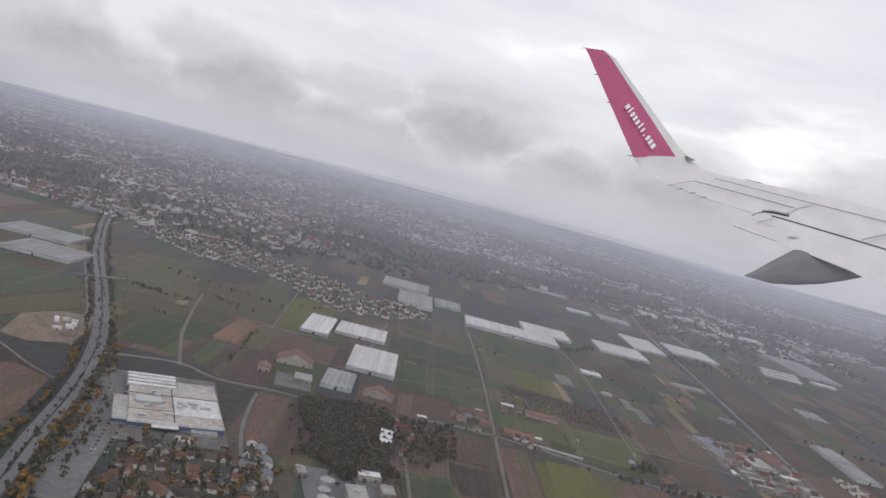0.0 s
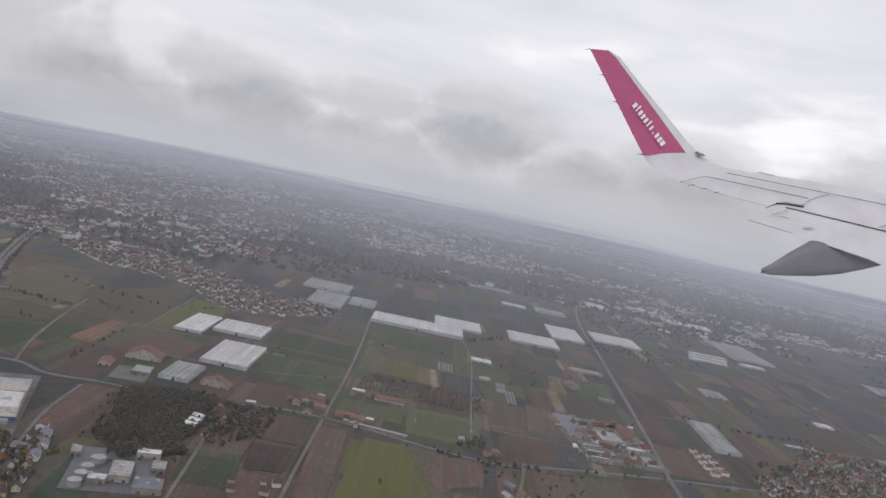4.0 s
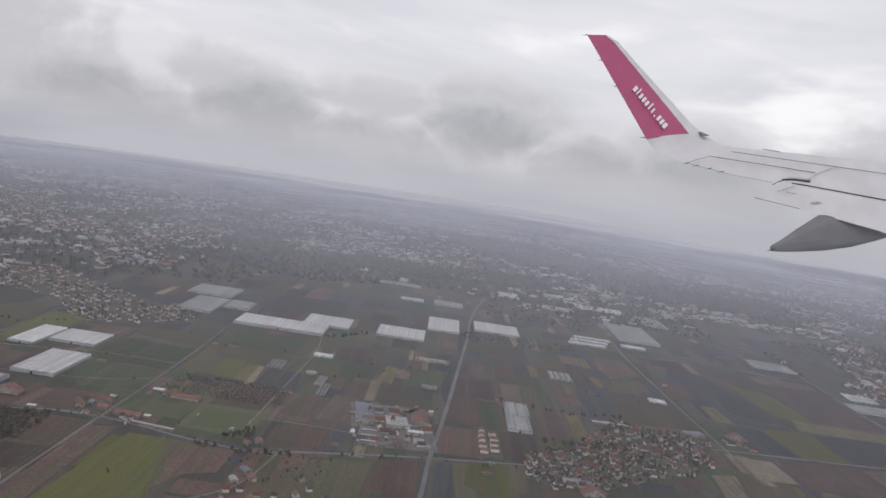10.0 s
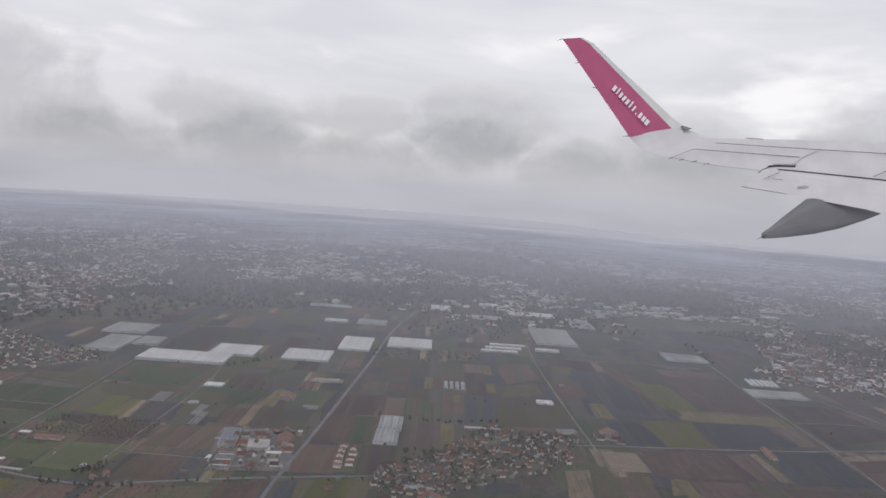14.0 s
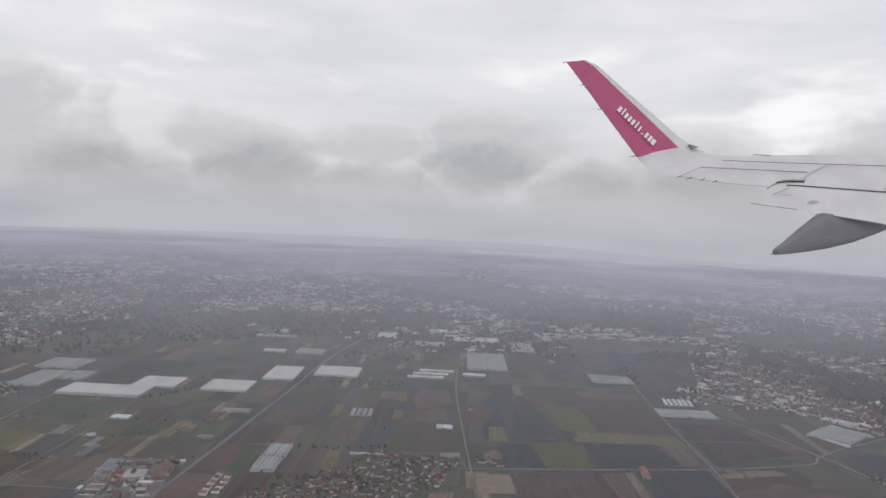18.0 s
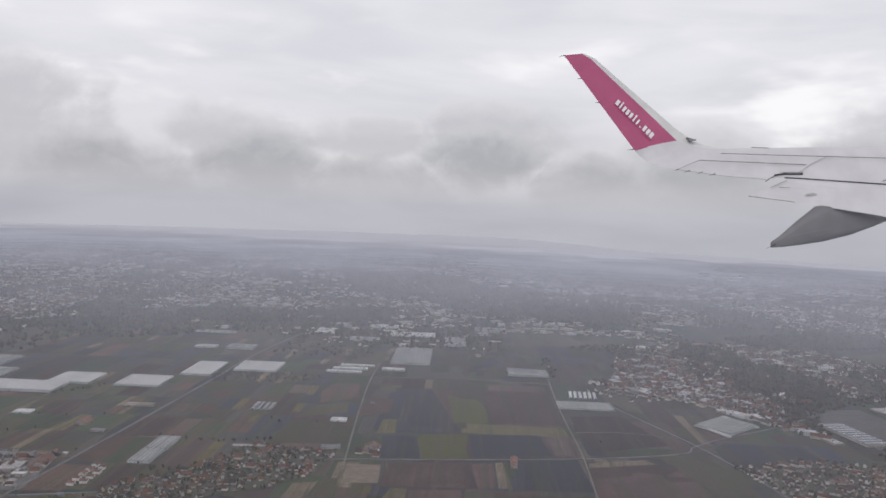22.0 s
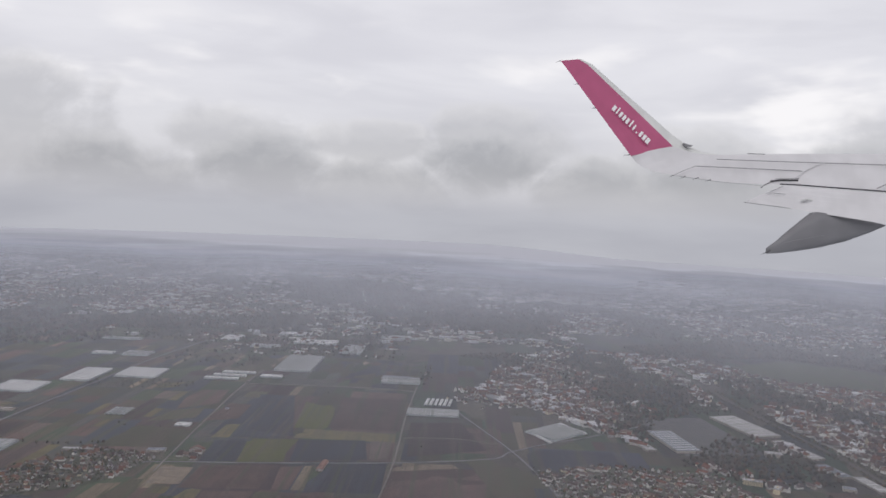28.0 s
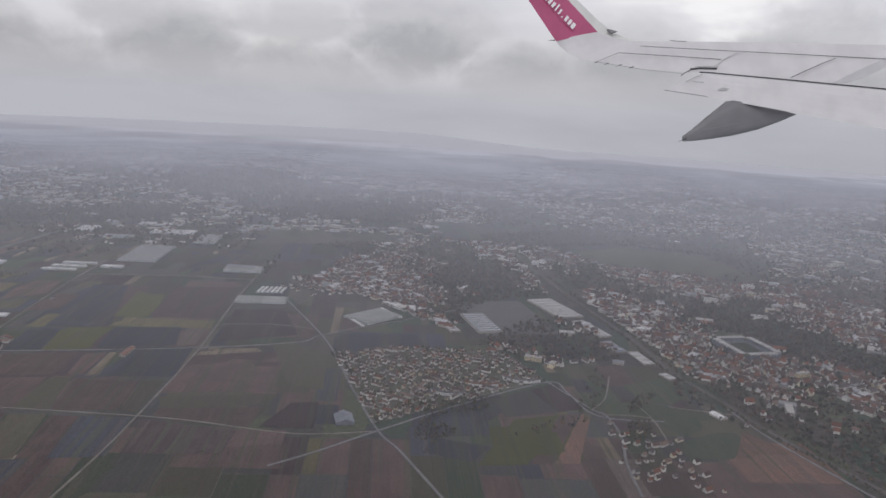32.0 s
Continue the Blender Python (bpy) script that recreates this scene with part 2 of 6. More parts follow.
GROUND = parcels("open_farmland")
CROPS = {
    "soil": crop("ploughed_soil", (0.100, 0.070, 0.062), (0.076, 0.055, 0.050)),
    "grey_soil": crop("dry_soil", (0.112, 0.090, 0.078), (0.088, 0.074, 0.064)),
    "dark": crop("wet_soil", (0.050, 0.038, 0.039), (0.062, 0.046, 0.045)),
    "grain": crop("young_grain", (0.074, 0.084, 0.023), (0.074, 0.078, 0.028), 0.5, 0.10),
    "turf": crop("sports_turf", (0.062, 0.082, 0.040), (0.070, 0.082, 0.044), 0.5, 0.10),
    "leaf": crop("leaf_crop", (0.040, 0.061, 0.036), (0.050, 0.063, 0.038)),
    "dull": crop("stubble_grass", (0.066, 0.068, 0.042), (0.070, 0.062, 0.046)),
    "leek": crop("leek_rows", (0.054, 0.062, 0.058), (0.066, 0.062, 0.058)),
    "net": crop("netted_crop", (0.044, 0.052, 0.066), (0.044, 0.047, 0.058)),
    "straw": crop("straw_cover", (0.20, 0.17, 0.115), (0.14, 0.122, 0.09)),
    "yellow": crop("mustard", (0.125, 0.115, 0.056), (0.100, 0.094, 0.054)),
    "clay": crop("clay_soil", (0.155, 0.094, 0.066), (0.125, 0.083, 0.064)),
}
ASPHALT = varied("road_asphalt", (0.150, 0.148, 0.150), (0.115, 0.113, 0.115), 0.1, 1.5, 0.85)
TRACK = varied("field_track", (0.170, 0.154, 0.136), (0.122, 0.112, 0.097), 0.12, 1.2, 0.95)
DARKROAD = varied("wet_asphalt", (0.119, 0.119, 0.126), (0.091, 0.091, 0.098), 0.1, 1.5, 0.6)
YARD = varied("gardens_and_yards", (0.060, 0.066, 0.045), (0.085, 0.078, 0.066), 0.25, 1.2, 0.95, c=(0.16, 0.15, 0.14))
PAVING = varied("paved_yard", (0.145, 0.14, 0.135), (0.105, 0.10, 0.097), 0.3, 1.5, 0.9)
WALLS = palette("house_render", [(0.60, 0.58, 0.55), (0.52, 0.50, 0.48), (0.42, 0.40, 0.36), (0.58, 0.57, 0.55), (0.34, 0.31, 0.28), (0.46, 0.41, 0.32), (0.38, 0.37, 0.36), (0.52, 0.49, 0.46), (0.30, 0.29, 0.28)], 0.9)
ROOFS = palette("roof_tiles", [(0.114, 0.054, 0.04), (0.078, 0.05, 0.046), (0.065, 0.05, 0.05), (0.151, 0.068, 0.048), (0.096, 0.061, 0.054), (0.087, 0.073, 0.073), (0.157, 0.111, 0.095), (0.069, 0.046, 0.041), (0.11, 0.084, 0.079)], 0.85)
WALL_ONE = palette("house_render_single", [(0.528, 0.51, 0.484), (0.44, 0.422, 0.378), (0.598, 0.59, 0.572), (0.37, 0.334, 0.299), (0.475, 0.431, 0.334), (0.405, 0.396, 0.387)], 0.9, "object")
ROOF_ONE = palette("roof_tiles_single", [(0.141, 0.072, 0.049), (0.088, 0.053, 0.046), (0.145, 0.078, 0.055), (0.051, 0.05, 0.052), (0.123, 0.07, 0.053), (0.083, 0.056, 0.048), (0.069, 0.072, 0.078), (0.096, 0.083, 0.078), (0.058, 0.047, 0.045)], 0.85, "object")
FLATROOF = palette("flat_roofs", [(0.391, 0.391, 0.408), (0.272, 0.272, 0.289), (0.476, 0.476, 0.484), (0.187, 0.187, 0.196), (0.323, 0.310, 0.297), (0.425, 0.416, 0.383)], 0.7)
BRICKRED = varied("red_roof", (0.185, 0.098, 0.075), (0.14, 0.08, 0.064), 0.4, 2, 0.85, "object", 0.2)
CHIMNEY = material("chimney_brick", (0.18, 0.09, 0.07), 0.9)
GLASSROOF = varied("whitewashed_glass", (0.48, 0.475, 0.475), (0.41, 0.405, 0.405), 0.12, 1.4, 0.35, "object", 0.12)
GREYGLASS = varied("grey_glass", (0.235, 0.24, 0.24), (0.185, 0.19, 0.19), 0.12, 1.4, 0.5, "object", 0.15)
GLASSWALL = varied("glasshouse_wall", (0.42, 0.45, 0.46), (0.32, 0.35, 0.36), 0.2, 2.0, 0.3)
GUTTER = material("zinc_gutter", (0.45, 0.46, 0.47), 0.5, 0.6)
WHITE = varied("white_sheet", (0.56, 0.56, 0.56), (0.48, 0.48, 0.48), 0.2, 1.5, 0.6, "object", 0.12)
BARNWALL = varied("weathered_barn_wall", (0.30, 0.275, 0.25), (0.22, 0.20, 0.185), 0.3, 2.0, 0.9, "object", 0.25)
DOORWOOD = varied("weathered_gate_wood", (0.13, 0.105, 0.085), (0.09, 0.075, 0.065), 0.4, 2.0, 0.85, "object", 0.3)
CONCRETE = varied("roof_gravel", (0.35, 0.345, 0.34), (0.27, 0.265, 0.26), 0.2, 1.5, 0.9, c=(0.33, 0.32, 0.31))
CREAM = varied("cream_render", (0.55, 0.47, 0.33), (0.50, 0.43, 0.31), 0.3, 2, 0.9, "object", 0.12)
PALEWALL = varied("white_render", (0.62, 0.61, 0.59), (0.55, 0.54, 0.53), 0.3, 2, 0.9, "object", 0.1)
ROSE = varied("rose_render", (0.48, 0.27, 0.21), (0.43, 0.25, 0.20), 0.3, 2, 0.9, "object", 0.1)
BLUEBAND = material("blue_fascia", (0.07, 0.10, 0.19), 0.5)
DARKGLASS = material("dark_window", (0.03, 0.035, 0.04), 0.2)
BARK = material("bark", (0.06, 0.045, 0.035), 0.9)
LEAVES = palette("autumn_leaves", [(0.074, 0.081, 0.052), (0.062, 0.068, 0.051), (0.088, 0.074, 0.052), (0.055, 0.062, 0.047), (0.131, 0.086, 0.043), (0.072, 0.067, 0.052), (0.084, 0.081, 0.055)], 0.9)
WOODS = palette("bare_woods", [(0.066, 0.064, 0.054), (0.056, 0.057, 0.048), (0.079, 0.065, 0.054), (0.054, 0.054, 0.047), (0.086, 0.065, 0.053)], 0.9)
CARS = palette("car_paint", [(0.5, 0.5, 0.52), (0.06, 0.06, 0.07), (0.7, 0.7, 0.7), (0.12, 0.14, 0.22), (0.25, 0.03, 0.03), (0.3, 0.3, 0.32)], 0.3, "object")
TYRE = material("tyre_rubber", (0.02, 0.02, 0.02), 0.9)
RAIL = varied("track_ballast", (0.10, 0.088, 0.080), (0.075, 0.068, 0.064), 0.3, 2, 0.95)


# ---- mesh helpers ----
def mesh_of(name, verts, faces, mats, which=None, smooth_shade=False, unit=None):
    k = U if unit is None else unit
    me = bpy.data.meshes.new(name)
    me.from_pydata([(v[0] * k, v[1] * k, v[2] * k) for v in verts], [], faces)
    for m in mats if isinstance(mats, (list, tuple)) else [mats]:
        me.materials.append(m)
    if which is not None:
        me.polygons.foreach_set("material_index", which)
    if smooth_shade:
        me.polygons.foreach_set("use_smooth", [True] * len(me.polygons))
    me.update()
    return me


def part(name, me, parent=None, label="", at=None):
    ob = new(name, me)
    ob.parent = parent
    if at is not None:
        ob.matrix_basis = at
    if label:
        ob["label"] = label
    return ob


def spot(x, y, z=0.0, turn=0.0):
    return pose(x * U, y * U, z * U, 0, 0, turn)


def box(x0, y0, z0, x1, y1, z1):
    v = [(x0, y0, z0), (x1, y0, z0), (x1, y1, z0), (x0, y1, z0), (x0, y0, z1), (x1, y0, z1), (x1, y1, z1), (x0, y1, z1)]
    return v, [(3, 2, 1, 0), (4, 5, 6, 7), (0, 1, 5, 4), (1, 2, 6, 5), (2, 3, 7, 6), (3, 0, 4, 7)]


def joined(*pieces):
    verts, faces = [], []
    for v, f in pieces:
        k = len(verts)
        verts += v
        faces += [tuple(i + k for i in face) for face in f]
    return verts, faces


def tapered(cx, cy, z0, z1, r0, r1, n=8):
    v = [(cx + r * math.cos(math.tau * i / n), cy + r * math.sin(math.tau * i / n), z) for z, r in ((z0, r0), (z1, r1)) for i in range(n)]
    return v, [(i, (i + 1) % n, n + (i + 1) % n, n + i) for i in range(n)] + [tuple(range(n, 2 * n))]


# ---- ground: one sheet that bends away with the earth far off ----
def sink(x, y):
    """How far the earth has bent down at a place of the plan; sooner in the valley to the north-east."""
    r = math.hypot(x - 310, y + 60)
    s = min(1.0, max(0.0, (math.degrees(math.atan2(x - 310, y + 60)) - 4) / 14))
    return -max(0.0, r - 2500 + 800 * s * s * (3 - 2 * s)) ** 2 / 60000


def make_ground():
    rings = [0, 60, 120, 200, 300, 400, 550, 700, 900, 1200, 1600, 2000, 2400, 2800, 3200, 3700, 4300, 5000, 5800, 6800, 8000, 9300]
    n = 72
    verts = [(310, -60, 0)]
    for r in rings[1:]:
        for i in range(n):
            x, y = 310 + r * math.sin(math.tau * i / n), -60 + r * math.cos(math.tau * i / n)
            verts.append((x, y, sink(x, y)))
    faces = [(0, 1 + (i + 1) % n, 1 + i) for i in range(n)]
    for k in range(len(rings) - 2):
        a, b = 1 + k * n, 1 + (k + 1) * n
        faces += [(a + i, a + (i + 1) % n, b + (i + 1) % n, b + i) for i in range(n)]
    ob = new("ground", mesh_of("ground", verts, faces, GROUND, smooth_shade=True))
    tagged(ob, "brown and green farmland soil under an overcast sky", "ground", kind="structure")


make_ground()


# ---- fields ----
def field(x0, y0, x1, y1, crop_name, z=0.03, slant=0.0):
    """A cropped field with a slightly raised, uneven bed."""
    nx, ny = 3, 4
    verts, faces = [], []
    for j in range(ny + 1):
        for i in range(nx + 1):
            y = y0 + (y1 - y0) * j / ny
            x = x0 + (x1 - x0) * i / nx + slant * (j / ny - 0.5)
            edge = i in (0, nx) or j in (0, ny)
            verts.append((x, y, z if edge else z + 0.02 + rng.uniform(0, 0.02)))
    for j in range(ny):
        for i in range(nx):
            a = j * (nx + 1) + i
            faces.append((a, a + 1, a + nx + 2, a + nx + 1))
    words = {"soil": "bare brown ploughed field", "grey_soil": "dry grey-brown tilled field", "dark": "dark wet ploughed field", "grain": "bright green field of young grain",
             "turf": "mown green sports turf", "leaf": "deep green field of leafy vegetables", "dull": "dull olive field of stubble grass", "leek": "blue-green field of vegetable rows", "net": "bluish field under crop netting",
             "straw": "pale straw-covered strip of field", "yellow": "yellow-green strip of mustard crop", "clay": "orange-brown clay field"}
    ob = new("field", mesh_of("field", verts, faces, CROPS[crop_name]))
    tagged(ob, words[crop_name] + " between farm tracks", "field", "fields of the plain", "structure")
    return ob


MIX = ["soil"] * 4 + ["grey_soil"] * 2 + ["dark"] * 2 + ["dull"] * 4 + ["leaf"] * 4 + ["leek"] * 5 + ["net"] * 2 + ["straw"] + ["yellow"]


FAR_MIX = ["soil", "dark", "dark", "dull", "dull", "leaf", "leaf", "leaf", "leek", "leek", "leek", "net", "net", "net", "straw"]


def split_fields(x0, y0, x1, y1, small, mix=MIX):
    w, d = x1 - x0, y1 - y0
    if w > small * 1.9 or (w > small * 1.1 and rng.random() < 0.5):
        if d < 2.6 * w or w > small * 1.9:
            c = x0 + w * rng.uniform(0.35, 0.65)
            split_fields(x0, y0, c, y1, small, mix)
            split_fields(c, y0, x1, y1, small, mix)
            return
    if d > small * 3.4 or (d > small * 2.2 and rng.random() < 0.5):
        c = y0 + d * rng.uniform(0.35, 0.65)
        split_fields(x0, y0, x1, c, small, mix)
        split_fields(x0, c, x1, y1, small, mix)
        return
    kind = rng.choice(mix)
    g = 0.25
    if kind in ("straw", "yellow"):
        c = x0 + min(w * 0.5, 7)
        field(x0 + g, y0 + g, c - g, y1 - g, kind)
        field(c + g, y0 + g, x1 - g, y1 - g, rng.choice(("soil", "dull", "leek")))
    else:
        field(x0 + g, y0 + g, x1 - g, y1 - g, kind)


split_fields(-135, 288, -46, 440, 19)
split_fields(-44, 288, 45, 492, 17)
split_fields(-190, 330, -137, 500, 20)
split_fields(49, 288, 190, 500, 17)
split_fields(49, 196, 190, 282, 19)
split_fields(-42, 212, 7, 276, 14)
split_fields(10, 205, 45, 282, 16)
split_fields(212, 312, 345, 560, 17)
split_fields(196, 190, 500, 292, 19)
split_fields(346, 294, 496, 382, 19)
split_fields(354, 402, 496, 600, 19)
split_fields(502, 405, 560, 520, 20)
split_fields(502, 285, 602, 395, 23)
split_fields(490, 150, 640, 258, 24)
split_fields(640, 190, 860, 300, 22)
split_fields(50, 640, 340, 800, 24, FAR_MIX)
split_fields(-60, 640, 48, 760, 24, FAR_MIX)
split_fields(222, 660, 500, 720, 22, FAR_MIX)
split_fields(49, 502, 205, 578, 20, FAR_MIX)
split_fields(110, 580, 205, 640, 22, FAR_MIX)
split_fields(220, 562, 342, 655, 20, FAR_MIX)
split_fields(-190, 505, -62, 560, 22, FAR_MIX)
split_fields(-60, 494, 40, 640, 24, FAR_MIX)
split_fields(736, 302, 820, 384, 18)
split_fields(562, 440, 605, 600, 20)
split_fields(640, 420, 700, 470, 20)
split_fields(-330, 330, -192, 560, 30)
split_fields(345, 604, 500, 730, 22, FAR_MIX)
split_fields(60, 802, 340, 880, 30, FAR_MIX)
split_fields(420, 620, 500, 720, 22, FAR_MIX)

split_fields(506, 604, 590, 790, 26, FAR_MIX)
split_fields(205, 722, 470, 740, 20, FAR_MIX)
split_fields(330, 742, 480, 880, 26, FAR_MIX)

# fields with a place of their own
field(-74, 327, -61, 372, "clay", 0.101)
field(-63, 283, -42, 323, "soil", 0.102)
field(-42, 225, -31, 261, "grey_soil", 0.102)
field(-32, 223, -20, 270, "soil", 0.103)
field(-104, 295, -86, 328, "leaf", 0.104)
field(0, 381, 37, 452, "leaf", 0.105)
field(6, 324, 32, 363, "leaf", 0.106)
field(34, 338, 49, 370, "soil", 0.106)
field(14, 293, 35, 319, "soil", 0.107)
field(30, 256, 48, 278, "grey_soil", 0.108)
field(28, 231, 48, 251, "dark", 0.109)
field(14, 214, 29, 234, "leaf", 0.110)
field(60, 239, 86, 273, "grain", 0.110)
field(62, 215, 93, 241, "grain", 0.111)
field(50, 224, 59, 262, "soil", 0.112)
field(39, 396, 72, 436, "dull", 0.113)
field(88, 367, 91, 404, "straw", 0.114)
field(81, 373, 83, 399, "yellow", 0.114)
field(99, 365, 116, 398, "net", 0.115)
field(116, 321, 132, 364, "soil", 0.116)
field(137, 329, 151, 372, "grey_soil", 0.117)
field(119, 286, 140, 313, "soil", 0.118)
field(141, 291, 155, 320, "net", 0.118)
field(153, 372, 159, 410, "straw", 0.119)
field(112, 411, 139, 445, "leaf", 0.120)
field(114, 381, 139, 406, "dull", 0.121)
field(197, 355, 216, 406, "soil", 0.122)
field(200, 412, 231, 453, "soil", 0.122)
field(193, 307, 213, 347, "dark", 0.123)
field(216, 355, 228, 403, "leaf", 0.124)
field(244, 385, 253, 450, "dull", 0.125)
field(281, 412, 302, 467, "net", 0.126)
field(266, 361, 274, 401, "yellow", 0.126)
field(191, 270, 217, 300, "dull", 0.127)
field(218, 279, 234, 306, "soil", 0.128)
field(122, 248, 140, 275, "dull", 0.129)
field(99, 229, 116, 242, "soil", 0.130)
field(33, 305, 63, 332, "leaf", 0.130)
field(79, 284, 110, 320, "leaf", 0.131)
field(76, 406, 119, 437, "leaf", 0.132)
field(356, 422, 385, 521, "leek", 0.133)
field(390, 453, 422, 565, "soil", 0.134)
field(426, 399, 496, 438, "soil", 0.134)
field(394, 390, 421, 428, "dull", 0.135)
field(422, 442, 495, 455, "yellow", 0.136)
field(445, 464, 494, 590, "soil", 0.137)
field(420, 457, 440, 578, "dull", 0.138)
field(351, 481, 392, 552, "leek", 0.138)
field(352, 430, 367, 472, "leek", 0.139)
field(367, 432, 374, 469, "yellow", 0.140)
field(376, 437, 416, 486, "net", 0.141)
field(591, 395, 671, 446, "net", 0.142)
field(506, 426, 573, 489, "soil", 0.142)
field(501, 497, 551, 523, "leek", 0.143)
field(504, 389, 534, 399, "straw", 0.144)
field(497, 355, 564, 393, "soil", 0.145)
field(458, 348, 492, 393, "leek", 0.146)
field(399, 338, 431, 384, "dark", 0.146)
field(364, 325, 373, 336, "yellow", 0.147)
field(349, 332, 362, 373, "straw", 0.148)
field(507, 316, 562, 391, "soil", 0.149)
field(499, 293, 548, 318, "dull", 0.150)
field(511, 274, 552, 290, "soil", 0.150)
field(558, 320, 581, 401, "dull", 0.151)
field(585, 308, 598, 364, "net", 0.152)
field(577, 275, 600, 302, "net", 0.153)
field(490, 236, 574, 266, "soil", 0.154)
field(461, 232, 490, 271, "net", 0.154)
field(424, 232, 457, 279, "leaf", 0.155)
field(413, 291, 464, 336, "soil", 0.156)
field(431, 388, 474, 429, "net", 0.157)
field(524, 222, 576, 249, "soil", 0.158)
field(642, 264, 685, 293, "net", 0.158)
field(684, 237, 730, 276, "grain", 0.159)
field(808, 216, 860, 262, "clay", 0.160)
field(753, 201, 785, 226, "soil", 0.161)
field(798, 268, 842, 298, "dull", 0.162)
field(759, 294, 787, 316, "leaf", 0.162)


def plot(points, crop_name, z):
    """A field of any outline, with a low edge all round."""
    n = len(points)
    cx, cy = sum(p[0] for p in points) / n, sum(p[1] for p in points) / n
    verts = [(x, y, z - 0.08) for x, y in points] + [(x + (cx - x) * 0.02, y + (cy - y) * 0.02, z) for x, y in points]
    faces = [tuple(range(n, 2 * n))] + [(i, (i + 1) % n, n + (i + 1) % n, n + i) for i in range(n)]
    words = {"soil": "bare brown ploughed", "grain": "bright green young grain", "leaf": "deep green vegetable", "dull": "dull olive stubble", "leek": "blue-green vegetable", "net": "bluish netted", "clay": "orange-brown clay", "dark": "dark wet ploughed", "turf": "mown green grass", "yellow": "yellow-green mustard", "straw": "pale straw-covered", "grey_soil": "dry grey-brown tilled"}
    ob = new("field", mesh_of("field", verts, faces, CROPS[crop_name]))
    tagged(ob, words[crop_name] + " field beside village roads", "field", "fields of the plain", "structure")


plot([(849, 794), (934, 850), (1028, 804), (1035, 725), (982, 680), (884, 725)], "turf", 0.190)
plot([(651, 290), (671, 268), (690, 289), (708, 317), (692, 327)], "net", 0.170)
plot([(691, 316), (697, 290), (729, 299), (717, 334)], "leek", 0.172)
plot([(718, 334), (730, 299), (750, 306), (737, 345)], "dark", 0.174)
plot([(673, 229), (701, 287), (729, 295), (699, 231)], "grain", 0.176)
plot([(700, 231), (730, 295), (742, 297), (712, 232)], "soil", 0.178)
plot([(713, 232), (743, 297), (748, 295), (726, 233)], "clay", 0.180)
plot([(646, 243), (654, 261), (682, 250), (671, 233)], "net", 0.171)
plot([(759, 306), (765, 315), (781, 317), (781, 294), (759, 297)], "turf", 0.182)
plot([(784, 320), (783, 293), (793, 266), (836, 293), (803, 310)], "leaf", 0.184)
plot([(788, 259), (825, 280), (829, 263), (811, 241), (787, 239)], "leaf", 0.186)
plot([(812, 241), (832, 277), (849, 248)], "clay", 0.188)
plot([(782, 345), (818, 362), (828, 338), (803, 313), (786, 322)], "leaf", 0.185)
plot([(361, 439), (364, 547), (395, 560), (392, 444)], "net", 0.187)
plot([(373, 384), (376, 436), (394, 435), (391, 386)], "net", 0.189)
plot([(419, 449), (418, 521), (429, 535), (433, 460)], "dull", 0.191)
plot([(392, 389), (395, 435), (427, 440), (425, 391)], "grain", 0.190)
plot([(427, 391), (428, 432), (466, 446), (474, 402)], "dark", 0.192)
plot([(448, 348), (461, 392), (481, 395), (489, 354)], "net", 0.193)
plot([(16, 184), (14, 210), (31, 211), (34, 190)], "dark", 0.194)
plot([(13, 212), (13, 234), (28, 237), (32, 214)], "leaf", 0.195)
plot([(31, 231), (28, 250), (45, 253), (46, 231)], "dark", 0.186)
plot([(49.5, 304), (51, 321), (77, 321), (78, 300)], "turf", 0.183)
plot([(79.5, 293), (79.5, 327), (112, 328), (110, 289)], "turf", 0.185)
plot([(-42, 275), (-30, 275), (-27, 227), (-36, 230)], "soil", 0.187)
plot([(-29.6, 275), (-19, 273), (-17, 227), (-26.6, 227)], "dark", 0.187)
plot([(-117, 242), (-101, 239), (-95, 205), (-108, 200)], "soil", 0.187)
plot([(-125, 257), (-109, 250), (-103, 241), (-118, 244)], "dark", 0.188)
plot([(-164, 326), (-148, 364), (-131, 328), (-142, 288)], "soil", 0.187)
plot([(-188, 369), (-152, 371), (-149, 366), (-165, 330)], "leaf", 0.188)
plot([(-112, 332), (-92, 343), (-77, 291), (-99, 300)], "leaf", 0.176)
plot([(-127, 373), (-99, 371), (-93, 346), (-112, 335)], "dull", 0.174)
plot([(60, 207), (65, 277), (85, 277), (93, 218)], "grain", 0.188)
plot([(5, 328), (5, 368), (46, 367), (44, 331)], "leaf", 0.175)
plot([(4, 372), (-1, 420), (45.5, 419), (46, 371)], "leaf", 0.177)
plot([(-75, 331), (-73, 370), (-65, 370), (-65, 330)], "clay", 0.2005)
plot([(-64, 328), (-63, 366), (-50, 369), (-53, 325)], "dull", 0.2010)
plot([(-52, 325), (-50, 369), (-36, 369), (-37, 330)], "soil", 0.2015)
plot([(-65, 285), (-66, 323), (-45, 325), (-43, 281), (-58, 279)], "dark", 0.2020)
plot([(-73, 294), (-73, 327), (-66, 324), (-65, 289)], "leaf", 0.2025)
plot([(-103, 304), (-111, 332), (-92, 339), (-84, 315), (-84, 296), (-98, 295)], "leaf", 0.2030)
plot([(-116, 335), (-128, 368), (-97, 370), (-94, 351)], "dull", 0.2035)
plot([(-132, 368), (-164, 445), (-125, 459), (-105, 411), (-99, 382)], "dull", 0.2040)
plot([(-93, 382), (-107, 432), (-76, 485), (-64, 455), (-60, 377)], "dull", 0.2045)
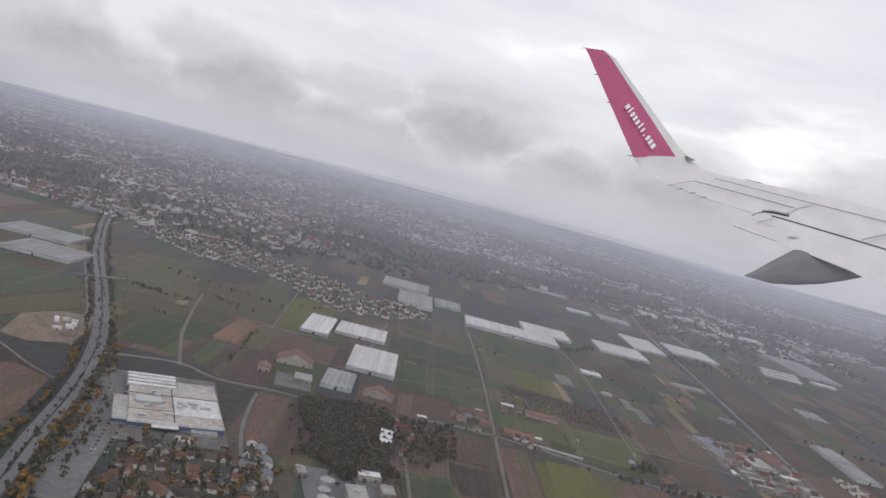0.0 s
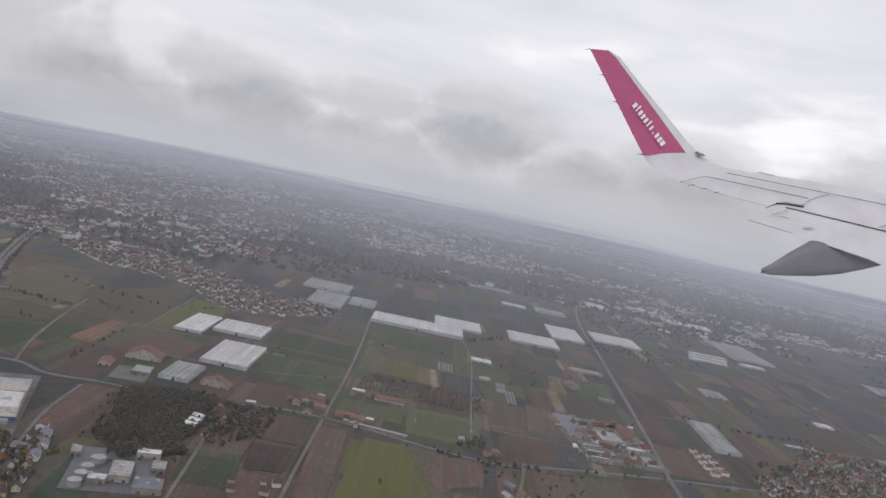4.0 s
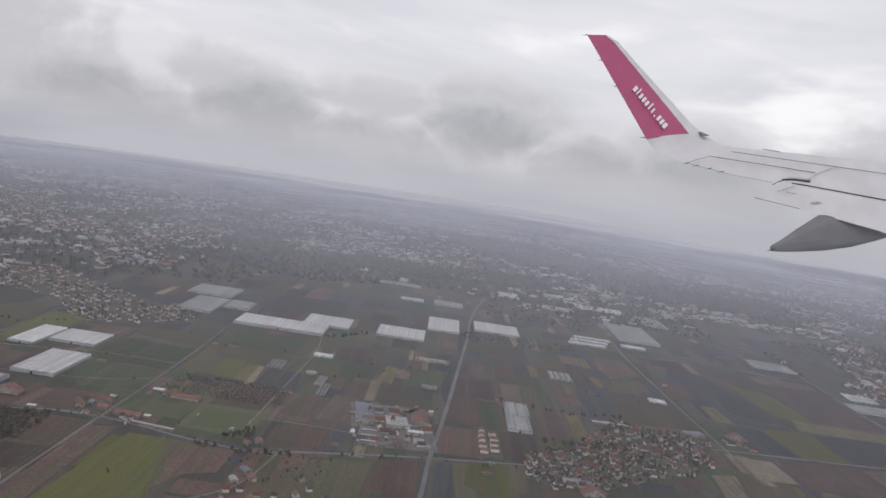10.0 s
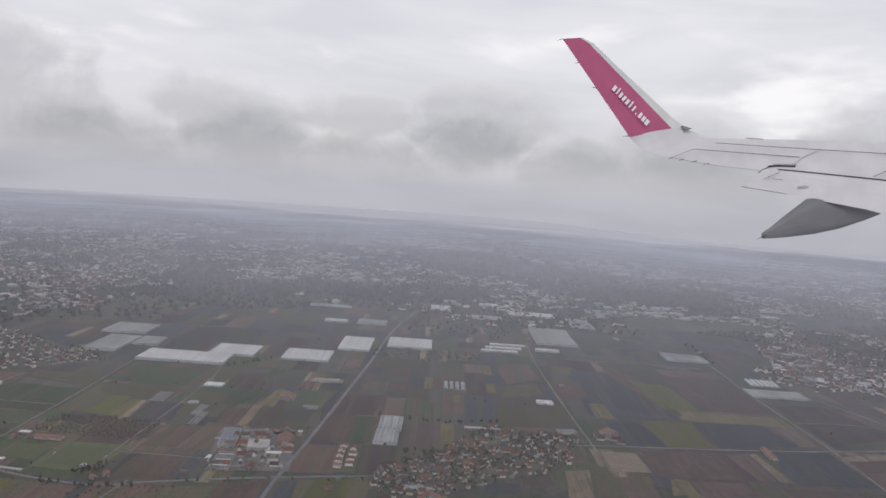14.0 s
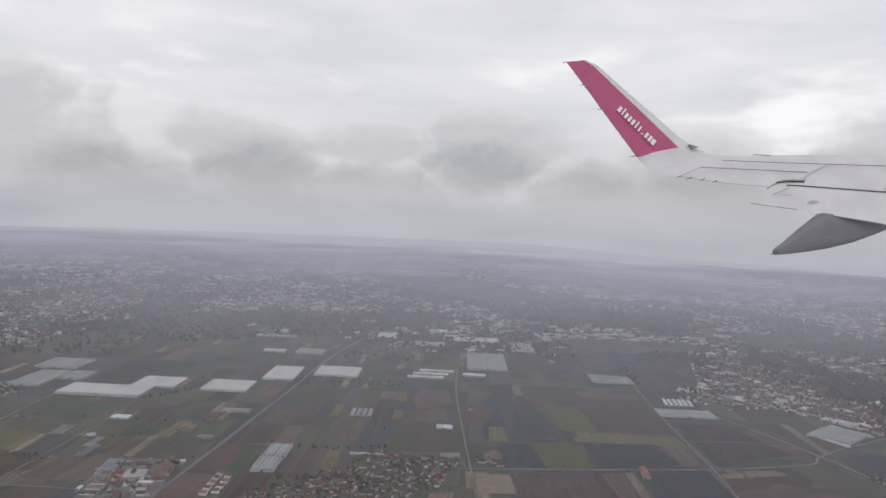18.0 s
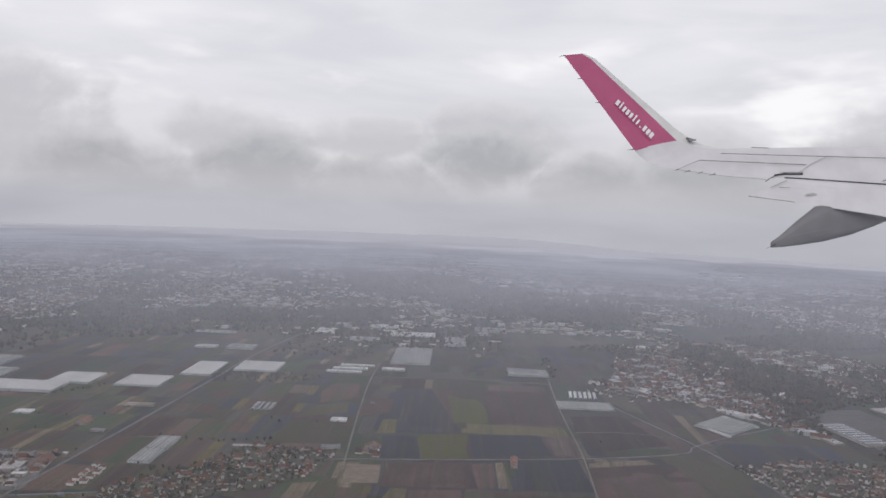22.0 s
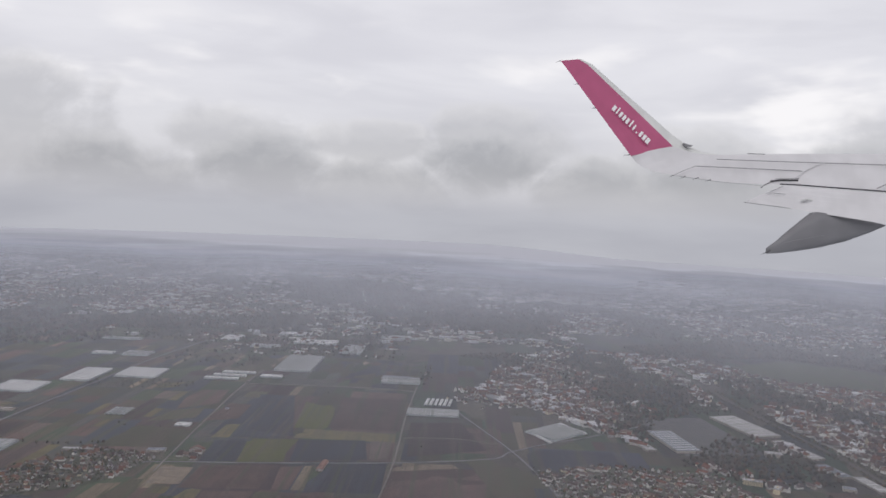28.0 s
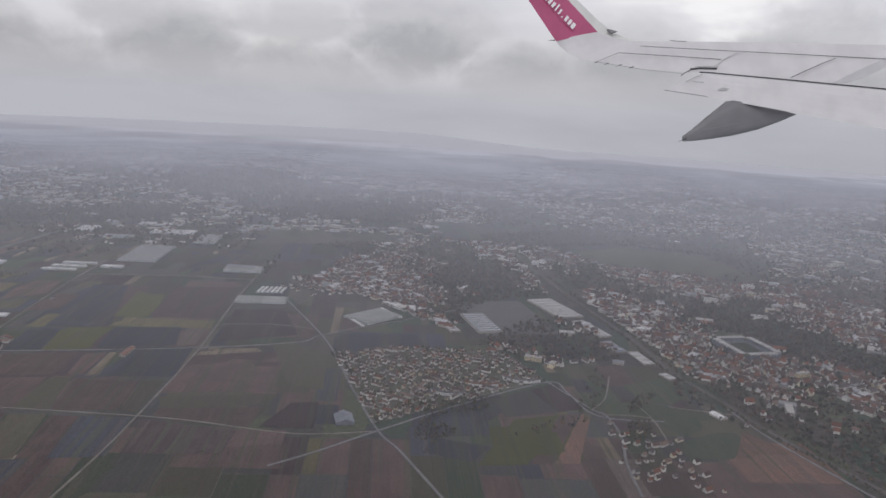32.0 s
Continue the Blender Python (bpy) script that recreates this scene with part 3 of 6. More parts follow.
plot([(-57, 376), (-60, 458), (-36, 461), (-34, 425), (-45, 406), (-43, 377)], "grain", 0.2050)
plot([(-117, 243), (-113, 245), (-100, 239), (-95, 215), (-94, 201)], "soil", 0.2055)
plot([(-189, 370), (-149, 369), (-143, 356), (-149, 338), (-157, 314)], "leaf", 0.2060)
plot([(-155, 310), (-140, 350), (-128, 322), (-143, 288)], "dull", 0.2065)
plot([(-173, 342), (-171, 346), (-165, 343), (-168, 332)], "leek", 0.2070)
plot([(2, 375), (8, 422), (37, 417), (47, 374)], "leaf", 0.2075)
plot([(3, 438), (-2, 454), (41, 452), (45, 425)], "dull", 0.2080)
plot([(3, 422), (3, 435), (43, 425), (39, 417)], "leek", 0.2085)
plot([(19, 325), (1, 357), (5, 367), (48, 366), (47, 345), (31, 324)], "leaf", 0.2090)
plot([(51, 375), (51, 429), (65, 428), (68, 374)], "dull", 0.2095)
plot([(68, 374), (66, 427), (80, 406), (82, 372)], "grain", 0.2100)
plot([(82, 372), (81, 405), (88, 404), (89, 371)], "yellow", 0.2105)
plot([(89, 370), (88, 404), (91, 403), (93, 370)], "straw", 0.2110)
plot([(94, 369), (94, 402), (113, 404), (116, 372)], "net", 0.2115)
plot([(56, 463), (52, 486), (107, 484), (108, 439), (66, 440)], "leaf", 0.2120)
plot([(54, 425), (67, 438), (106, 435), (101, 410), (62, 409)], "dull", 0.2125)
plot([(116, 329), (121, 364), (136, 365), (133, 329)], "soil", 0.2130)
plot([(137, 365), (147, 364), (141, 329), (134, 328)], "grey_soil", 0.2135)
plot([(116, 390), (118, 431), (135, 432), (135, 390)], "dull", 0.2140)
plot([(155, 410), (159, 447), (167, 446), (165, 409)], "yellow", 0.2145)
plot([(133, 408), (132, 439), (156, 446), (153, 413)], "leaf", 0.2150)
plot([(153, 370), (154, 403), (159, 405), (159, 370)], "straw", 0.2155)
plot([(141, 371), (140, 401), (153, 403), (152, 371)], "soil", 0.2160)
plot([(160, 371), (161, 402), (172, 405), (169, 373)], "dark", 0.2165)
plot([(172, 409), (168, 444), (198, 456), (193, 413)], "leaf", 0.2170)
plot([(143, 290), (144, 319), (156, 324), (157, 292)], "net", 0.2175)
plot([(122, 294), (122, 320), (143, 321), (143, 291)], "soil", 0.2180)
plot([(135, 240), (129, 273), (140, 279), (148, 244)], "soil", 0.2185)
plot([(149, 244), (141, 278), (153, 282), (159, 247)], "dull", 0.2190)
plot([(147, 255), (145, 271), (151, 275), (154, 258)], "grain", 0.2195)
plot([(160, 248), (153, 282), (168, 287), (175, 252)], "leaf", 0.2200)
plot([(175, 252), (169, 288), (188, 294), (187, 255)], "soil", 0.2205)
plot([(187, 256), (188, 294), (195, 296), (196, 258)], "grain", 0.2210)
plot([(196, 258), (195, 296), (201, 298), (202, 260)], "net", 0.2215)
plot([(203, 260), (201, 298), (210, 300), (211, 262)], "dull", 0.2220)
plot([(212, 263), (210, 300), (220, 303), (220, 265)], "soil", 0.2225)
plot([(221, 265), (221, 303), (226, 305), (229, 268)], "grain", 0.2230)
plot([(92, 228), (81, 277), (101, 275), (101, 249)], "dull", 0.2235)
plot([(194, 307), (195, 348), (214, 348), (215, 309)], "soil", 0.2240)
plot([(215, 353), (218, 397), (229, 398), (226, 354)], "leaf", 0.2245)
plot([(203, 404), (205, 444), (227, 450), (226, 406)], "dark", 0.2250)
plot([(123, 464), (125, 481), (143, 485), (150, 456), (130, 445)], "dark", 0.2255)
plot([(145, 481), (152, 485), (169, 486), (170, 456), (155, 452)], "leek", 0.2260)
plot([(299, 418), (305, 455), (348, 447), (347, 407), (297, 402)], "dull", 0.2265)
plot([(276, 402), (285, 446), (303, 454), (295, 406)], "net", 0.2270)
plot([(263, 352), (266, 385), (273, 388), (269, 354)], "yellow", 0.2275)
plot([(272, 568), (273, 592), (290, 593), (287, 572)], "yellow", 0.2280)
plot([(309, 541), (314, 569), (336, 573), (341, 526), (314, 503)], "soil", 0.2285)
plot([(305, 464), (314, 500), (335, 511), (338, 481)], "dull", 0.2290)
plot([(345, 472), (350, 529), (369, 526), (370, 484)], "soil", 0.2295)
plot([(379, 508), (396, 495), (417, 448), (401, 439), (376, 441)], "net", 0.2300)
plot([(366, 467), (371, 469), (371, 438), (365, 432)], "yellow", 0.2305)
plot([(418, 526), (434, 539), (447, 477), (427, 453)], "grain", 0.2310)
plot([(443, 560), (482, 591), (495, 528), (451, 485)], "soil", 0.2315)
plot([(488, 595), (501, 540), (490, 470), (462, 484)], "soil", 0.2320)
plot([(421, 452), (452, 460), (489, 451), (480, 441), (435, 444)], "yellow", 0.2325)
plot([(370, 428), (393, 430), (397, 386), (373, 381)], "net", 0.2330)
plot([(394, 429), (425, 434), (421, 388), (398, 384)], "grain", 0.2335)
plot([(426, 434), (459, 435), (470, 398), (423, 386)], "dark", 0.2340)
plot([(458, 386), (487, 392), (462, 340), (444, 335)], "net", 0.2345)
plot([(330, 335), (343, 339), (338, 300), (326, 296)], "straw", 0.2350)
plot([(345, 345), (353, 346), (356, 305), (339, 300)], "dull", 0.2355)
plot([(383, 333), (389, 335), (386, 314), (378, 311)], "yellow", 0.2360)
plot([(391, 373), (426, 379), (424, 324), (387, 314)], "dark", 0.2365)
plot([(381, 386), (380, 430), (391, 429), (397, 384)], "net", 0.2370)
plot([(397, 385), (392, 428), (421, 436), (427, 389)], "grain", 0.2375)
plot([(430, 390), (426, 438), (474, 444), (480, 402)], "net", 0.2380)
plot([(481, 403), (478, 443), (493, 443), (493, 404)], "grey_soil", 0.2385)
plot([(426, 455), (425, 466), (495, 462), (493, 450)], "yellow", 0.2390)
plot([(386, 455), (367, 563), (397, 563), (421, 445)], "net", 0.2395)
plot([(417, 466), (411, 545), (439, 526), (434, 470)], "grain", 0.2400)
plot([(441, 470), (439, 566), (496, 570), (496, 470)], "soil", 0.2405)
plot([(372, 434), (371, 468), (376, 469), (377, 435)], "yellow", 0.2410)
plot([(378, 375), (423, 381), (424, 339), (377, 335)], "soil", 0.2415)
plot([(442, 340), (442, 383), (447, 384), (450, 340)], "straw", 0.2420)
plot([(431, 340), (427, 379), (441, 383), (441, 340)], "soil", 0.2425)
plot([(456, 339), (459, 371), (460, 387), (494, 397), (495, 341)], "net", 0.2430)
plot([(394, 290), (393, 332), (422, 336), (422, 288)], "soil", 0.2435)
plot([(422, 287), (423, 335), (435, 336), (442, 287)], "dull", 0.2440)
plot([(444, 286), (439, 332), (477, 333), (479, 288)], "soil", 0.2445)
plot([(480, 287), (478, 333), (492, 335), (490, 285)], "dull", 0.2450)
plot([(385, 288), (385, 335), (392, 334), (392, 289)], "yellow", 0.2455)
plot([(348, 286), (370, 284), (370, 245)], "dark", 0.2460)
plot([(393, 237), (392, 280), (423, 281), (425, 229)], "soil", 0.2465)
plot([(427, 229), (425, 280), (444, 280), (450, 228)], "dull", 0.2470)
plot([(451, 228), (446, 279), (462, 279), (465, 229)], "soil", 0.2475)
plot([(465, 229), (463, 279), (489, 278), (492, 232)], "net", 0.2480)
plot([(494, 314), (498, 362), (537, 374), (564, 322)], "soil", 0.2485)
plot([(498, 381), (500, 390), (537, 401), (541, 393)], "straw", 0.2490)
plot([(495, 308), (564, 317), (558, 303), (504, 285)], "dull", 0.2495)
plot([(499, 282), (501, 291), (559, 297), (553, 269)], "soil", 0.2500)
plot([(497, 236), (495, 277), (548, 264), (546, 237)], "dark", 0.2505)
plot([(506, 412), (503, 496), (542, 503), (561, 434)], "dark", 0.2510)
plot([(546, 410), (557, 420), (587, 380), (589, 325), (566, 336)], "dull", 0.2515)
plot([(558, 269), (572, 304), (588, 306), (588, 269)], "dark", 0.2520)
plot([(589, 430), (598, 441), (650, 444), (655, 414), (589, 389)], "net", 0.2525)
plot([(15, 207), (11, 230), (28, 232), (29, 211)], "leaf", 0.2535)
plot([(10, 180), (14, 208), (31, 210), (35, 188)], "dark", 0.2539)
plot([(31, 227), (29, 249), (44, 252), (43, 229)], "dark", 0.2543)
plot([(29, 255), (26, 283), (46, 284), (46, 255)], "soil", 0.2547)
plot([(50, 193), (47, 279), (58, 281), (59, 211), (58, 196)], "soil", 0.2551)
plot([(93, 242), (88, 257), (97, 275), (111, 275), (110, 251)], "soil", 0.2555)
plot([(165, 249), (168, 286), (187, 296), (185, 267)], "soil", 0.2559)
plot([(129, 219), (130, 263), (154, 282), (167, 285), (165, 249)], "dull", 0.2563)
plot([(186, 268), (189, 295), (201, 299), (199, 262), (192, 250)], "net", 0.2567)
plot([(206, 276), (209, 302), (222, 306), (223, 276), (218, 267)], "grain", 0.2571)
plot([(225, 279), (227, 307), (236, 309), (232, 275)], "dull", 0.2575)
plot([(265, 285), (273, 294), (314, 302), (312, 280), (261, 263)], "leaf", 0.2579)
plot([(164, 231), (166, 247), (189, 246), (196, 242)], "soil", 0.2583)



# ---- roads ----
def ribbon(points, width, z):
    """A flat road along a line, with bevelled sides."""
    pts = [Vector((x, y, 0)) for x, y in points]
    fine = []
    for i in range(len(pts) - 1):
        p0, p1, p2, p3 = pts[max(i - 1, 0)], pts[i], pts[i + 1], pts[min(i + 2, len(pts) - 1)]
        for k in range(5):
            s = k / 5
            fine.append(0.5 * (2 * p1 + (p2 - p0) * s + (2 * p0 - 5 * p1 + 4 * p2 - p3) * s * s + (3 * p1 - p0 - 3 * p2 + p3) * s ** 3))
    fine.append(pts[-1])
    verts, faces = [], []
    for i, p in enumerate(fine):
        d = (fine[min(i + 1, len(fine) - 1)] - fine[max(i - 1, 0)]).normalized()
        side = Vector((-d.y, d.x, 0))
        for off, h in ((0.62, 0), (0.5, z), (-0.5, z), (-0.62, 0)):
            q = p + side * off * width
            verts.append((q.x, q.y, h + sink(q.x, q.y)))
        if i:
            a = (i - 1) * 4
            faces += [(a + k, a + 4 + k, a + 5 + k, a + 1 + k) for k in range(3)]
    return verts, faces


ROAD_Z = [0.262]


def road(name, points, width, mat, label):
    ROAD_Z[0] += 0.003
    ob = new(name, mesh_of(name, *ribbon(points, width, ROAD_Z[0]), mat))
    return tagged(ob, label, "road", kind="structure")


GREY, PALE = "grey asphalt country road between the fields", "pale dusty farm track between the fields"
MAIN = [(-70, 130), (-79, 176), (-84, 200), (-89.5, 229), (-96, 256), (-106, 288), (-118, 319), (-142, 374), (-174, 444), (-208, 530), (-257, 669), (-318, 870), (-390, 1080)]
for side in (-1.4, 1.6):
    road("road", [(x + side, y + 0.3 * side) for x, y in MAIN], 2.2, DARKROAD, "dark asphalt carriageway of a main road with tree rows")
road("road", [(-64, 140), (-71, 173), (-75, 200), (-80, 225), (-86, 253), (-92, 268)], 1.1, ASPHALT, "grey street between the main road and the car park")
road("road", [(-210, 505), (-178, 435), (-146, 367), (-127, 326), (-117, 296), (-110, 274)], 0.9, TRACK, "pale cycle path beside the main road")
road("road", [(-150, 276), (-127, 260), (-112, 248), (-99, 240)], 0.8, TRACK, "pale lane beside the soil field")
road("road", [(-95, 376), (-57, 371), (-42, 367)], 0.8, TRACK, PALE)
road("road", [(-57, 369), (-60, 430), (-64, 514)], 0.7, TRACK, PALE)
road("road", [(-73, 282), (-85, 321), (-95, 369), (-101, 404)], 1.2, TRACK, PALE)
road("road", [(-104, 272), (-76, 284), (-58, 277), (-39, 279), (-23, 279), (6, 283), (24, 289), (44, 290), (65, 287), (90, 280), (118, 277), (136, 284), (165, 293), (191, 300), (232, 309), (262, 316)], 1.49, ASPHALT, GREY)
road("road", [(18, 190), (14, 236), (9.5, 282)], 0.99, TRACK, PALE)
road("road", [(48, 160), (46.5, 215), (47, 290), (47.5, 360), (46.5, 440), (44, 515)], 1.05, TRACK, "pale concrete farm road between the fields")
road("road", [(-11, 330), (-8, 400), (-4.5, 446)], 1.12, TRACK, PALE)
road("road", [(-44, 330), (-14, 332), (20, 338), (47, 352)], 0.74, TRACK, PALE)
road("road", [(-64, 372), (-44, 372), (-26, 376), (0, 384), (46, 384)], 0.81, TRACK, PALE)
road("road", [(180, 190), (188, 250), (191, 300), (197, 367), (204, 458), (212, 566), (216, 640), (224, 720), (240, 820)], 1.86, ASPHALT, GREY)
road("road", [(108, 318), (132, 318), (158, 317), (190, 322)], 0.81, TRACK, PALE)
road("road", [(107, 300), (110, 384), (112, 450), (108, 500)], 0.74, TRACK, PALE)
road("road", [(353, 360), (352, 378), (347, 474), (343, 579), (344, 662)], 1.1, TRACK, "pale straight farm road across the plain")
road("road", [(340, 374), (352, 378), (428, 387), (498, 398), (563, 416), (577, 433), (607, 458), (640, 480), (690, 520)], 1.1, ASPHALT, GREY)
road("road", [(470, 100), (482, 190), (488, 236), (492, 288), (498, 396), (498, 512), (501, 620)], 1.05, TRACK, "pale straight farm road across the plain")
road("road", [(390, 290), (459, 284), (516, 277), (578, 262), (622, 267)], 0.99, TRACK, PALE)
road("road", [(540, 540), (546, 519), (583, 423), (606, 331), (623, 268), (634, 245), (650, 205), (668, 160), (690, 110)], 1.35, ASPHALT, GREY)
road("road", [(570, 225), (594, 243), (622, 267), (673, 308), (733, 348), (742, 330), (752, 294), (790, 288)], 1.36, ASPHALT, GREY)
road("railway", [(880, 190), (850, 270), (840, 318), (826, 372), (821, 444), (803, 560), (790, 660), (780, 800)], 3.2, RAIL, "dark railway cutting with ballast and bare bushes")
road("road", [(868, 190), (845, 265), (838, 310)], 1.3, ASPHALT, "grey road beside the railway")
road("road", [(69, 208), (96, 217), (113, 232), (122, 249), (128, 284)], 1.12, TRACK, PALE)
road("road", [(343, 600), (390, 604), (450, 606), (500, 600)], 0.74, TRACK, PALE)
road("road", [(502, 455), (540, 458), (570, 450)], 0.74, TRACK, PALE)
road("road", [(732, 350), (751, 304), (757, 296), (758, 267), (751, 234), (748, 200)], 1.3, ASPHALT, GREY)
road("road", [(755, 296), (770, 296), (784, 293)], 0.9, TRACK, PALE)
road("road", [(751, 304), (764, 322), (778, 362)], 0.8, TRACK, PALE)
road("road", [(780, 319), (784, 290), (782, 256)], 0.8, TRACK, PALE)
road("road", [(801, 310), (838, 300)], 0.8, TRACK, PALE)


# ---- glasshouses ----
def glasshouse(x0, y0, x1, y1, tone=None, height=1.5, bays=None, turn=0.0, along="y", label=""):
    """A glasshouse of several gabled bays side by side, on low glass walls."""
    tone = tone or GLASSROOF
    w, d = x1 - x0, y1 - y0
    cx, cy = (x0 + x1) / 2, (y0 + y1) / 2
    if along == "x":
        w, d, turn = d, w, turn + 90
    bays = bays or max(4, min(18, round(w / 2.6)))
    root = new("glasshouse")
    root.matrix_basis = spot(cx, cy, 0.04, turn)
    tagged(root, label or "long glasshouse with whitewashed gabled glass roofs in a field", "greenhouse", "glasshouses of the plain")
    part("wall", mesh_of("glasshouse_wall", *box(-w / 2, -d / 2, 0, w / 2, d / 2, height), GLASSWALL), root)
    b = w / bays
    rise = b * 0.17
    v = [(-b / 2, -d / 2, 0), (b / 2, -d / 2, 0), (0, -d / 2, rise), (-b / 2, d / 2, 0), (b / 2, d / 2, 0), (0, d / 2, rise)]
    bay = mesh_of("roof_bay", v, [(0, 1, 2), (5, 4, 3), (1, 4, 5, 2), (0, 2, 5, 3)], tone)
    gut = mesh_of("gutter", *box(-0.09, -d / 2 - 0.05, -0.05, 0.09, d / 2 + 0.05, 0.1), GUTTER)
    for i in range(bays):
        x = -w / 2 + (i + 0.5) * b
        part("roof_bay", bay, root, at=spot(x, 0, height + 0.01))
        if i:
            part("gutter", gut, root, at=spot(x - b / 2, 0, height + 0.02))
    part("door", mesh_of("door", *box(-0.5, -d / 2 - 0.04, 0, 0.5, -d / 2 + 0.02, height * 0.75), DARKGLASS), root)
    return root


glasshouse(-45, 378, -31, 417, WHITE)
glasshouse(-29, 391, -3, 417)
glasshouse(-16.5, 331, 5, 371, height=1.8)
glasshouse(-23, 298, -10.5, 321, GREYGLASS, label="old grey glasshouse beside the wood")
glasshouse(-17, 585, 19, 622, GREYGLASS)
glasshouse(-3, 519, 22, 572, GREYGLASS, label="wide grey glasshouse beside the village")
glasshouse(24, 546, 43, 573, GREYGLASS)
glasshouse(45, 500, 108, 530, height=1.9)
glasshouse(88, 532, 122, 566)
glasshouse(143, 531, 179, 566)
glasshouse(180, 578, 206, 630)
glasshouse(219, 602, 257, 640)
glasshouse(252, 815, 275, 848)
glasshouse(182, 700, 210, 722, GREYGLASS)
glasshouse(150, 700, 172, 712)
glasshouse(300, 612, 332, 618, WHITE, 1.2, 10)
glasshouse(304, 626, 336, 632, WHITE, 1.2, 10)
glasshouse(309, 640, 341, 646, WHITE, 1.2, 10)
glasshouse(354, 660, 392, 740, GREYGLASS)
glasshouse(404, 765, 428, 818, GREYGLASS)
glasshouse(349, 628, 370, 636, WHITE, 1.4, 8)
glasshouse(466, 628, 503, 652, GREYGLASS)
glasshouse(340, 815, 392, 841)
glasshouse(498, 517, 541, 538, GREYGLASS, height=1.1)
for k in range(6):
    glasshouse(512 + k * 4, 552, 514.4 + k * 4, 574, WHITE, 1.0, 2, -6, label="narrow white plastic tunnel in a row beside others")
glasshouse(601.5, 468, 630.5, 506, GREYGLASS, turn=-47, label="grey glasshouse with white edges beside a field")
glasshouse(230, 355, 243, 378, GREYGLASS)
glasshouse(230.5, 379, 244, 403, GREYGLASS)
glasshouse(112, 443, 124, 451, WHITE, 1.0, 6)
glasshouse(330, 456, 341, 464, WHITE, 1.0, 6)
for k in range(4):
    glasshouse(268 + k * 4, 478, 270.6 + k * 4, 498, GREYGLASS, 0.9, 2, label="narrow white plastic tunnel in a row beside others")
glasshouse(-205, 395, -168, 428, GREYGLASS)
glasshouse(-232, 440, -190, 470, GREYGLASS)
glasshouse(620, 800, 650, 812, WHITE)
glasshouse(298, 780, 330, 796, GREYGLASS)
glasshouse(310, 870, 350, 890)
glasshouse(440, 880, 490, 900, GREYGLASS)
glasshouse(120, 790, 165, 800, GREYGLASS)


# ---- houses ----
def house_mesh(w, d, h, rise):
    body = [(-w / 2, -d / 2, 0), (w / 2, -d / 2, 0), (w / 2, d / 2, 0), (-w / 2, d / 2, 0), (-w / 2, -d / 2, h), (w / 2, -d / 2, h), (w / 2, d / 2, h), (-w / 2, d / 2, h), (0, -d / 2, h + rise), (0, d / 2, h + rise)]
    faces = [(0, 1, 5, 8, 4), (1, 2, 6, 5), (2, 3, 7, 9, 6), (3, 0, 4, 7)]
    o, t = 0.16, 0.1
    k = rise / (w / 2)
    e = w / 2 + o
    zl = h - o * k
    y0, y1 = -d / 2 - o, d / 2 + o
    roof = [(-e, y0, zl), (0, y0, h + rise), (e, y0, zl), (-e, y1, zl), (0, y1, h + rise), (e, y1, zl)]
    roof += [(x, y, z + t) for x, y, z in roof]
    rf = [(6, 9, 10, 7), (7, 10, 11, 8), (0, 6, 7, 1), (1, 7, 8, 2), (3, 4, 10, 9), (4, 5, 11, 10), (0, 3, 9, 6), (2, 8, 11, 5)]
    return (body, faces), (roof, rf)


def house_kind(w, d, h, rise, label):
    root = new("house")
    tagged(root, label, "house", "houses of the villages")
    (bv, bf), (rv, rf) = house_mesh(w, d, h, rise)
    part("wall", mesh_of("house_wall", bv, bf, WALL_ONE), root)
    part("roof", mesh_of("house_roof", rv, rf, ROOF_ONE), root)
    part("chimney", mesh_of("chimney", *box(w * 0.12, d * 0.15, h + rise * 0.4, w * 0.12 + 0.22, d * 0.15 + 0.3, h + rise + 0.35), CHIMNEY), root)
    win = mesh_of("window", *box(-0.17, -0.03, 0, 0.17, 0.02, 0.32), DARKGLASS)
    for s in (-1, 1):
        part("window", win, root, at=spot(s * w * 0.25, -d / 2, h * 0.5))
        part("window", win, root, at=spot(s * (w / 2 + 0.001), d * 0.1, h * 0.5, 90))
    return root


# ---- joined far houses, halls and trees: more than anyone could count ----
class Heap:
    def __init__(self):
        self.verts, self.faces, self.which = [], [], []

    def add(self, piece, x, y, turn, k, slot, stretch=1.0, z=0.0):
        v, f = piece
        c, s = math.cos(turn), math.sin(turn)
        n = len(self.verts)
        z += sink(x, y)
        self.verts += [(x + k * (a * c - b * s), y + k * (a * s + b * c), z + k * h * stretch) for a, b, h in v]
        self.faces += [tuple(i + n for i in face) for face in f]
        self.which += [slot] * len(f)

    def build(self, name, mats, label, category):
        ob = new(name, mesh_of(name, self.verts, self.faces, mats, self.which))
        return tagged(ob, label, category, kind="stuff")


FAR_KINDS = [house_mesh(2.3, 2.9, 1.5, 1.15), house_mesh(2.6, 3.6, 1.6, 1.3), house_mesh(2.0, 2.4, 1.3, 1.0), house_mesh(2.9, 5.6, 1.4, 1.5), house_mesh(2.2, 7.5, 1.6, 1.0)]
far_houses, far_halls, far_trees, near_trees = Heap(), Heap(), Heap(), Heap()


